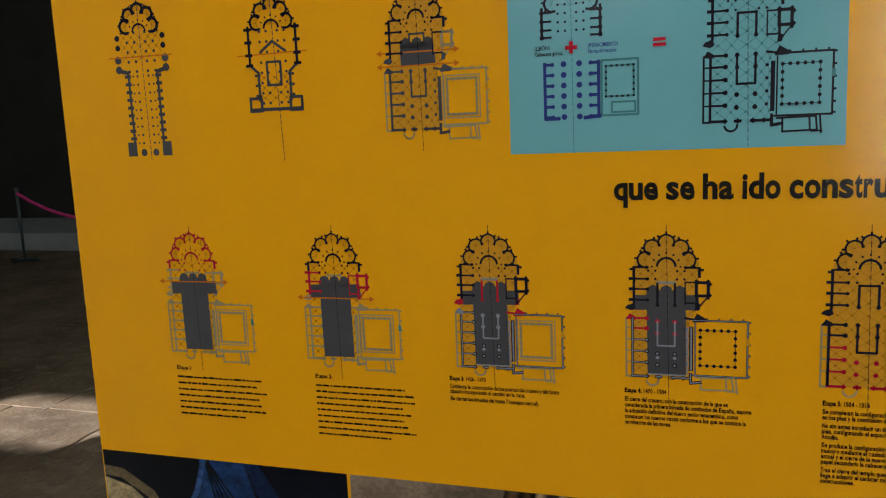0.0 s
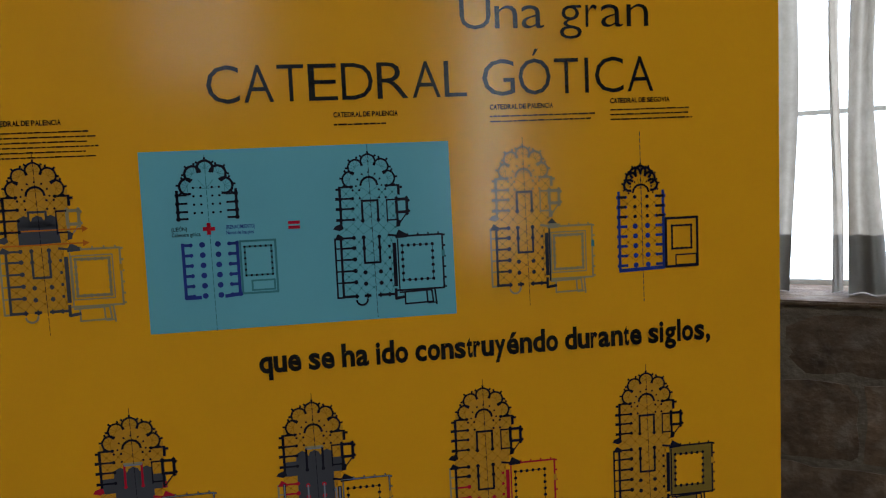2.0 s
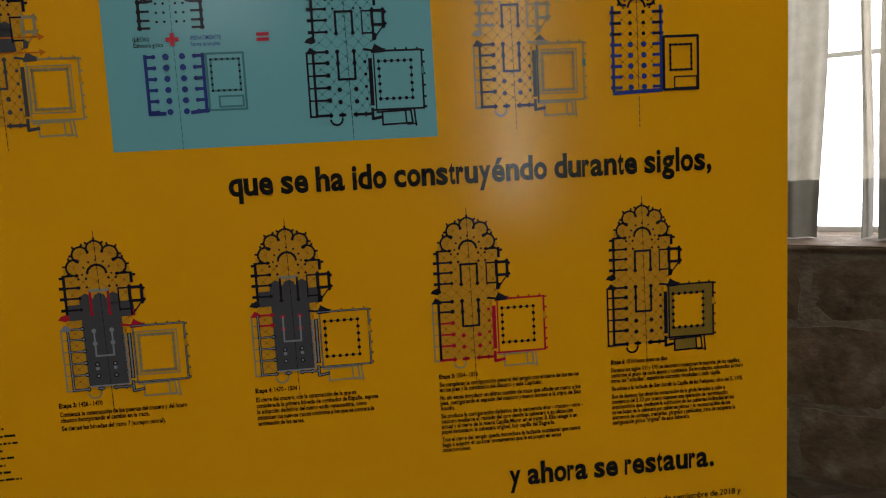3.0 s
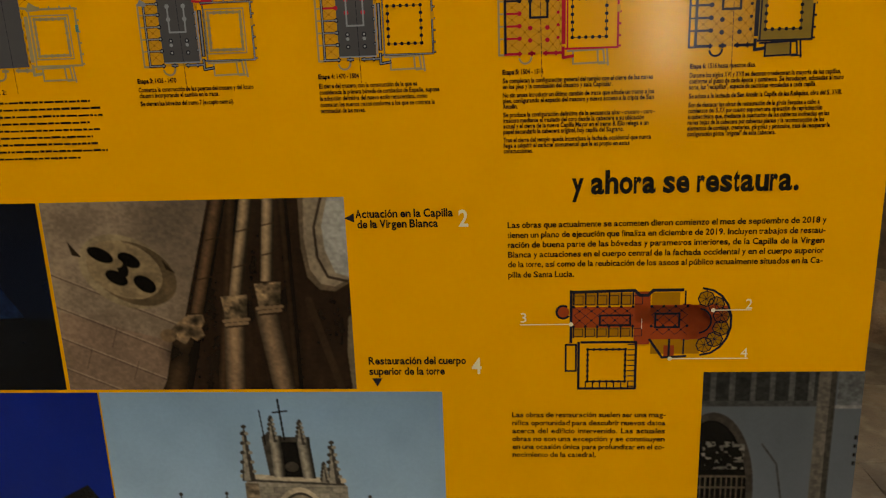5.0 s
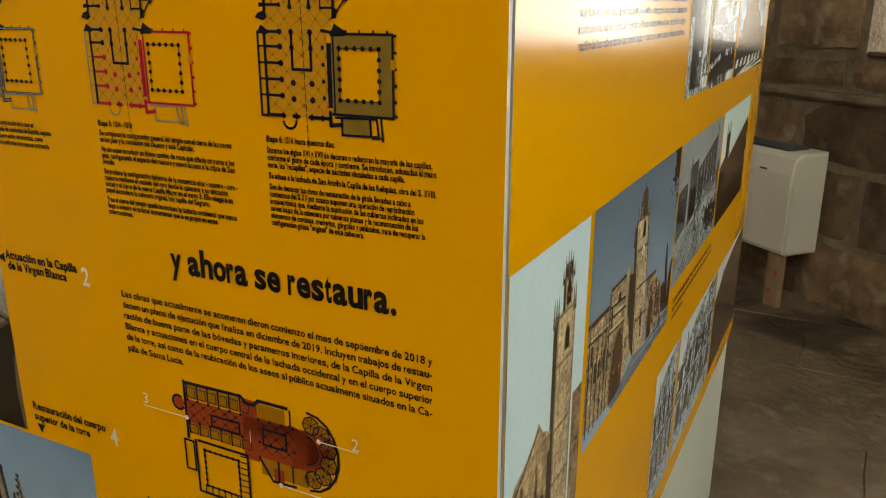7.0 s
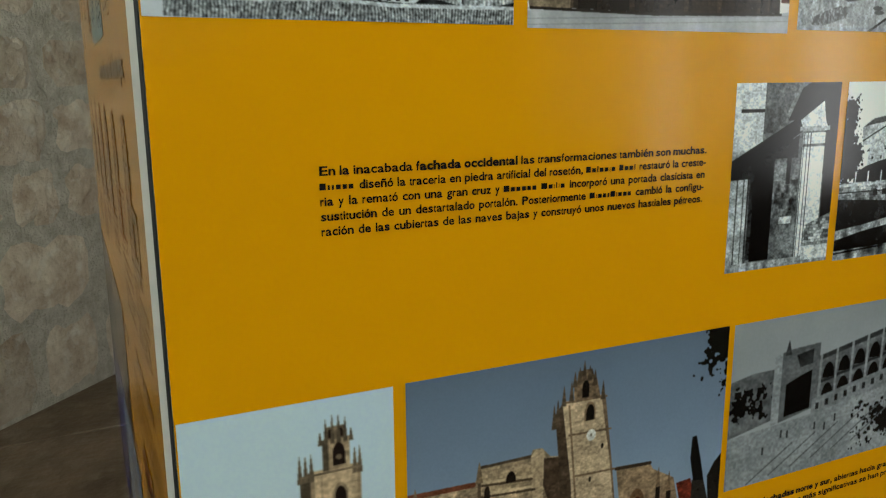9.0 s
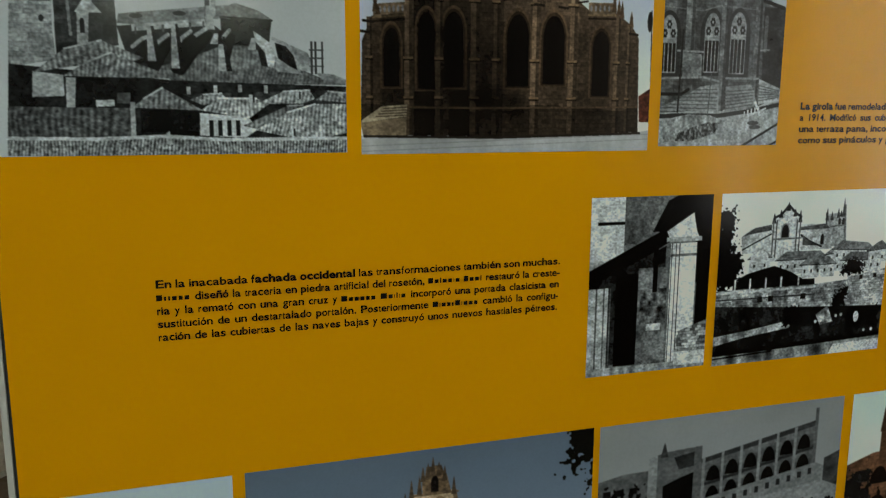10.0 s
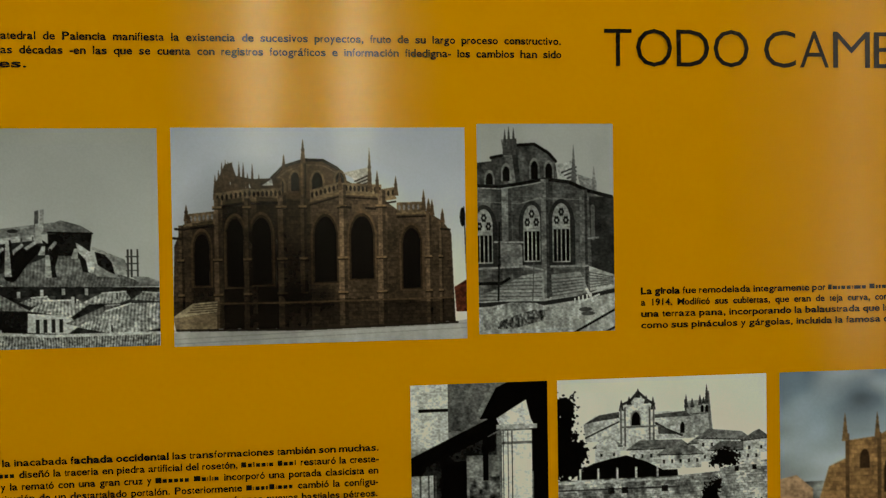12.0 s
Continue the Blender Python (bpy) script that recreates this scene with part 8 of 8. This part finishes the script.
    p.area([(0.365, 0.70), (0.39, 0.66), (0.42, 0.62), (0.45, 0.59), (0.50, 0.585), (0.505, 0.63), (0.49, 0.66), (0.50, 0.70), (0.47, 0.73), (0.45, 0.71), (0.43, 0.75), (0.40, 0.72)], (0.46, 0.38, 0.29), 1.0, (40, 30))
    for x, y in ((0.42, 0.66), (0.455, 0.69), (0.47, 0.62)):
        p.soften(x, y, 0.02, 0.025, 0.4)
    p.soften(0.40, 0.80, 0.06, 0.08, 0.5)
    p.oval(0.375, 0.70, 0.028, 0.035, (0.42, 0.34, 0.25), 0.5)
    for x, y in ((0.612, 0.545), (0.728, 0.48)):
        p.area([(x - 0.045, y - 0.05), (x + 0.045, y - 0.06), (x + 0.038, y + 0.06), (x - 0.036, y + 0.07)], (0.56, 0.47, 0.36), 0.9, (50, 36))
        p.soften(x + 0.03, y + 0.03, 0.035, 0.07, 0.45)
        for dy, w in ((0.075, 0.042), (0.095, 0.036)):
            p.stroke([(x - w, y + dy + 0.005), (x + w, y + dy - 0.005)], 0.012, (0.58, 0.48, 0.37))
            p.stroke([(x - w, y + dy + 0.018), (x + w, y + dy + 0.008)], 0.005, (0.16, 0.11, 0.08))
    for x, y in ((0.66, 0.16), (0.64, 0.34), (0.748, 0.13), (0.738, 0.28), (0.56, 0.2), (0.52, 0.4)):
        p.stroke([(x - 0.02, y + 0.005), (x + 0.024, y - 0.01)], 0.004, (0.22, 0.16, 0.11))
    # pale round window reveal
    p.area([(0.85, 0.0), (1.0, 0.0), (1.0, 0.43), (0.95, 0.475), (0.90, 0.465), (0.862, 0.40), (0.848, 0.25)], (0.40, 0.34, 0.27), 0.2)
    p.area([(0.868, 0.0), (1.0, 0.0), (1.0, 0.41), (0.95, 0.45), (0.905, 0.435), (0.872, 0.36), (0.86, 0.2)], (0.60, 0.54, 0.46), 0.12)
    p.stroke([(0.925, 0.0), (0.895, 0.15), (0.90, 0.30), (0.93, 0.40), (1.0, 0.425)], 0.008, (0.24, 0.19, 0.15))
    p.area([(0.945, 0.0), (1.0, 0.0), (1.0, 0.40), (0.955, 0.38), (0.925, 0.26), (0.92, 0.14)], (0.70, 0.70, 0.69), 0.05)
    p.stroke([(0.86, 0.52), (0.95, 1.0)], 0.025, (0.22, 0.165, 0.12))
    p.stroke([(1.0, 0.62), (0.99, 0.8), (1.0, 1.0)], 0.028, (0.46, 0.41, 0.33))
    p.c *= np.array((0.80, 0.78, 0.77))
    p.done(front_panel, -0.635, 1.361, DX, label="colour photograph of carved capitals on slender shafts", wear=0.25)


def tower_top():
    p = Picture(0.285, 0.24, 42)
    p.fade((0.40, 0.475, 0.54), (0.58, 0.64, 0.68), rough=0.10)
    stone, shade, dark = (0.50, 0.465, 0.42), (0.22, 0.20, 0.18), (0.06, 0.055, 0.055)
    m = p.inside([(0.405, 0.35), (0.42, 0.33), (0.69, 0.335), (0.71, 0.36), (0.73, 1.0), (0.41, 1.0)])
    p.lay(m, stone, 0.15, (30, 30))
    p.courses(m, 44, 34, 0.1)
    p.stroke([(0.40, 0.322), (0.70, 0.338)], 0.016, (0.66, 0.6, 0.52))
    p.stroke([(0.40, 0.338), (0.70, 0.354)], 0.006, shade)
    p.rect(0.405, 0.445, 0.35, 1.0, (0.44, 0.38, 0.31), 0.6, (30, 60))
    p.lancet(0.565, 0.365, 0.20, 1.0, (0.66, 0.6, 0.52))
    p.lancet(0.567, 0.385, 0.165, 1.0, shade)
    p.lancet(0.568, 0.395, 0.145, 1.0, (0.52, 0.46, 0.39))
    p.lancet(0.57, 0.415, 0.115, 1.0, dark)
    p.oval(0.565, 0.47, 0.03, 0.012, (0.6, 0.66, 0.7))
    # bell gable
    p.area([(0.468, 0.17), (0.49, 0.15), (0.50, 0.32), (0.482, 0.32)], shade, 0.4, (40, 40))
    p.rect(0.495, 0.61, 0.17, 0.20, shade, 0.5, (40, 40))
    p.area([(0.52, 0.19), (0.575, 0.19), (0.58, 0.325), (0.522, 0.325)], dark, 0.2)
    p.oval(0.55, 0.285, 0.02, 0.02, (0.2, 0.18, 0.16))
    p.shaft(0.508, 0.165, 0.512, 0.325, 0.036, stone)
    p.shaft(0.588, 0.17, 0.60, 0.33, 0.038, stone)
    for x, t, b, w in ((0.50, 0.09, 0.19, 0.035), (0.583, 0.105, 0.20, 0.035), (0.418, 0.125, 0.34, 0.05), (0.672, 0.185, 0.35, 0.05), (0.645, 0.265, 0.345, 0.03), (0.205, 0.39, 0.6, 0.04), (0.345, 0.385, 0.6, 0.035), (0.775, 0.395, 0.6, 0.035)):
        p.spike(x, t, b, w * 0.8, shade)
        p.spike(x - w * 0.1, t + 0.01, b, w * 0.4, stone)
        for k in range(5):
            y = t + (b - t) * (0.15 + 0.17 * k)
            p.oval(x - w * (0.12 + 0.06 * k), y, w * 0.13, 0.007, shade)
            p.oval(x + w * (0.12 + 0.06 * k), y, w * 0.13, 0.007, stone)
        p.oval(x, t + 0.006, w * 0.15, 0.007, shade)
    p.stroke([(0.525, 0.03), (0.535, 0.18)], 0.005, dark)
    p.stroke([(0.508, 0.078), (0.55, 0.072)], 0.004, dark)
    p.stroke([(0.468, 0.07), (0.478, 0.2)], 0.003, dark)
    p.done(front_panel, -0.611, 1.2005, DX, label="colour photograph of the pinnacled top of a stone tower", wear=0.3)


def blue_vault():
    p = Picture(0.2505, 0.158, 43)
    p.fade((0.03, 0.04, 0.07), (0.05, 0.08, 0.13), rough=0.3)
    p.area([(0.42, 0.0), (0.60, 0.0), (0.70, 0.5), (0.52, 0.6), (0.40, 0.3)], (0.10, 0.18, 0.32), 0.3)
    p.area([(0.60, 0.0), (0.66, 0.0), (0.90, 0.6), (0.75, 0.6)], (0.07, 0.12, 0.22), 0.3)
    for x in (0.40, 0.44, 0.48, 0.53, 0.58):
        p.stroke([(0.44, -0.02), (x + 0.12, 0.55)], 0.006, (0.02, 0.03, 0.06))
    p.stroke([(0.28, 0.55), (0.40, 0.2), (0.44, 0.0)], 0.022, (0.16, 0.26, 0.42))
    p.stroke([(0.0, 0.13), (0.08, 0.14), (0.2, 0.25), (0.28, 0.45)], 0.04, (0.36, 0.31, 0.23))
    p.area([(0.0, 0.17), (0.12, 0.22), (0.22, 0.36), (0.24, 0.6), (0.0, 0.6)], (0.55, 0.48, 0.36), 0.2)
    p.rect(0.0, 1.0, 0.6, 1.0, (0.05, 0.06, 0.08), 0.5)
    p.done(front_panel, -0.8885, 1.361, DX, label="dark blue photograph of a vault")
    p = Picture(0.2735, 0.24, 44)
    p.fade((0.03, 0.10, 0.36), (0.05, 0.13, 0.40), rough=0.1)
    p.area([(0.70, 1.0), (0.82, 0.42), (0.92, 0.36), (1.0, 0.5), (1.0, 1.0)], (0.10, 0.10, 0.10), 0.4)
    p.done(front_panel, -0.886, 1.2005, DX, label="photograph with a deep blue background")


def gate_photo():
    p = Picture(0.1215, 0.25, 45)
    p.fade((0.34, 0.36, 0.37), (0.46, 0.48, 0.50), rough=0.06)
    p.rect(0.0, 0.75, 0.0, 0.105, (0.20, 0.205, 0.205), 0.15)
    for x in (0.05, 0.17, 0.30, 0.42, 0.54, 0.66):
        p.rect(x, x + 0.035, 0.0, 0.10, (0.36, 0.37, 0.37), 0.1)
    p.rect(0.0, 0.75, 0.10, 0.118, (0.30, 0.31, 0.31))
    p.rect(0.84, 1.0, 0.0, 0.12, (0.42, 0.44, 0.45), 0.05)
    p.rect(0.82, 1.0, 0.116, 0.126, (0.55, 0.56, 0.56))
    p.rect(0.72, 0.83, 0.0, 1.0, (0.44, 0.42, 0.39), 0.12)
    p.rect(0.795, 0.83, 0.0, 1.0, (0.27, 0.26, 0.24), 0.1)
    p.oval(0.08, 0.42, 0.28, 0.28, (0.27, 0.25, 0.23))
    p.oval(0.07, 0.43, 0.245, 0.262, (0.05, 0.045, 0.045))
    p.rect(0.0, 0.36, 0.42, 1.0, (0.30, 0.29, 0.27))
    p.rect(0.0, 0.315, 0.42, 1.0, (0.05, 0.045, 0.045))
    m = (p.X < 0.29) & (p.Y > 0.24) & (p.Y < 0.34) & (p.grain(34, 90, 2) > 0.60)
    p.lay(m, (0.45, 0.45, 0.43), 0.3)
    for i in range(9):
        p.rect(0.012 + 0.034 * i, 0.022 + 0.034 * i, 0.36, 1.0, (0.40, 0.37, 0.31), 0.15)
    for y in (0.36, 0.40, 0.6):
        p.rect(0.0, 0.31, y, y + 0.008, (0.36, 0.33, 0.28))
    p.stroke([(0.40, 0.25), (0.50, 0.32), (0.545, 0.45), (0.55, 0.6), (0.52, 0.62)], 0.012, (0.28, 0.29, 0.29))
    for i in range(4):
        p.rect(0.975, 0.99, 0.22 + 0.03 * i, 0.232 + 0.03 * i, (0.03, 0.03, 0.03))
    p.c *= np.array((0.72, 0.70, 0.70))
    p.done(front_panel, -0.1215, 1.2165, DX, label="photograph of a grilled arch in a grey wall")


roofs(), girola(), old_girola(), portal(), town(), square(), tower_photo(), facade_photo()
arcade()
wing("w", 0.718, 0.258, 22, (0.42, 0.30, 0.23), True, towers=True, label="colour photograph of a dark red church flank")
lower_photos(), vault_shafts(), tower_top(), blue_vault(), gate_photo()


# ---- things round the display ----
heater = holder("wall_heater", EAST @ pose(0.06, 0, -0.012), "cream enamelled heater cabinet standing on raw wooden posts", "heater")
bm = bmesh.new()
prof = [(-0.245, 0.31), (-0.255, 0.33), (-0.255, 0.72), (-0.235, 0.80), (-0.20, 0.825), (-0.02, 0.825), (-0.02, 0.30), (-0.22, 0.30)]
a = [bm.verts.new((-3.62, d, z)) for d, z in prof]
b = [bm.verts.new((-2.58, d, z)) for d, z in prof]
bm.faces.new(a[::-1])
bm.faces.new(b)
for i in range(len(prof)):
    k = (i + 1) % len(prof)
    bm.faces.new((a[i], a[k], b[k], b[i]))
bmesh.ops.recalc_face_normals(bm, faces=bm.faces)
bmesh.ops.bevel(bm, geom=[e for e in bm.edges if abs(e.verts[0].co.x - e.verts[1].co.x) < 0.01], offset=0.012, segments=2, affect="EDGES")
part("cabinet", bm, ENAMEL, heater)
part("grille", cube(-3.5, -2.68, -0.20, -0.05, 0.8255, 0.838, 0.004), DARK_PLASTIC, heater, "dark air outlet on top")
part("badge", cube(-2.80, -2.75, -0.2575, -0.2545, 0.725, 0.735, 0.001), DARK_PLASTIC, heater)
for s in (-2.65, -3.5):
    post = part("post", cube(s - 0.045, s + 0.045, -0.235, -0.195, 0.012, 0.305, 0.004), PLANK, heater, "raw wooden post with red marks")
    for z in (0.10, 0.20):
        bm = bmesh.new()
        bmesh.ops.create_circle(bm, cap_ends=True, segments=12, radius=0.014, matrix=pose(s - 0.012 + 0.03 * (z > 0.15), -0.2362, z, 90))
        part("mark", bm, RED_PAINT, post)

stanchion = holder("rope_stanchion", pose(-9.35, 8.15, 0), "slender dark metal stanchion with a flat foot in the dim nave", "stanchion")
bm = bmesh.new()
bmesh.ops.create_cone(bm, cap_ends=True, segments=16, radius1=0.02, radius2=0.02, depth=0.98, matrix=pose(0, 0, 0.49))
part("pole", bm, STEEL, stanchion, smooth=True)
bm = bmesh.new()
box(bm, -0.24, 0.24, -0.03, 0.03, -0.004, 0.03, 0.006)
box(bm, -0.028, 0.028, -0.2, 0.2, -0.004, 0.026, 0.006)
part("foot", bm, STEEL, stanchion)
bm = bmesh.new()
bmesh.ops.create_uvsphere(bm, u_segments=12, v_segments=8, radius=0.034, matrix=pose(0, 0, 0.99))
part("finial", bm, STEEL, stanchion, smooth=True)
curve = bpy.data.curves.new("rope", "CURVE")
curve.dimensions, curve.bevel_depth, curve.bevel_resolution = "3D", 0.022, 3
curve.materials.append(ROPE)
spline = curve.splines.new("POLY")
spline.points.add(24)
for i in range(25):
    f = i / 24
    spline.points[i].co = (-9.35 + 1.9 * f, 8.15 + 1.0 * f, 0.94 - 0.42 * 4 * f * (1 - f), 1)
rope = new("barrier_rope", curve)
tagged(rope, "crimson barrier rope hanging in a curve from the stanchion", "rope")
other = copy_thing(stanchion, pose(-7.45, 9.15 - 0.18, 0))

chest = holder("wooden_stall", pose(-7.15, 4.15, 0, 0, 0, 42), "dark carved wooden stall end in the shadow", "stall")
part("side", cube(-0.5, 0.34, -0.06, 0.06, -0.004, 2.3, 0.02), DARK_WOOD, chest)
part("seat", cube(-0.5, 0.30, 0.06, 0.55, 0.42, 0.47, 0.01), DARK_WOOD, chest)
for i in range(4):
    part("moulding", cube(-0.42, 0.30, -0.085, -0.06, 0.2 + 0.24 * i, 0.26 + 0.24 * i, 0.008), DARK_WOOD, chest)
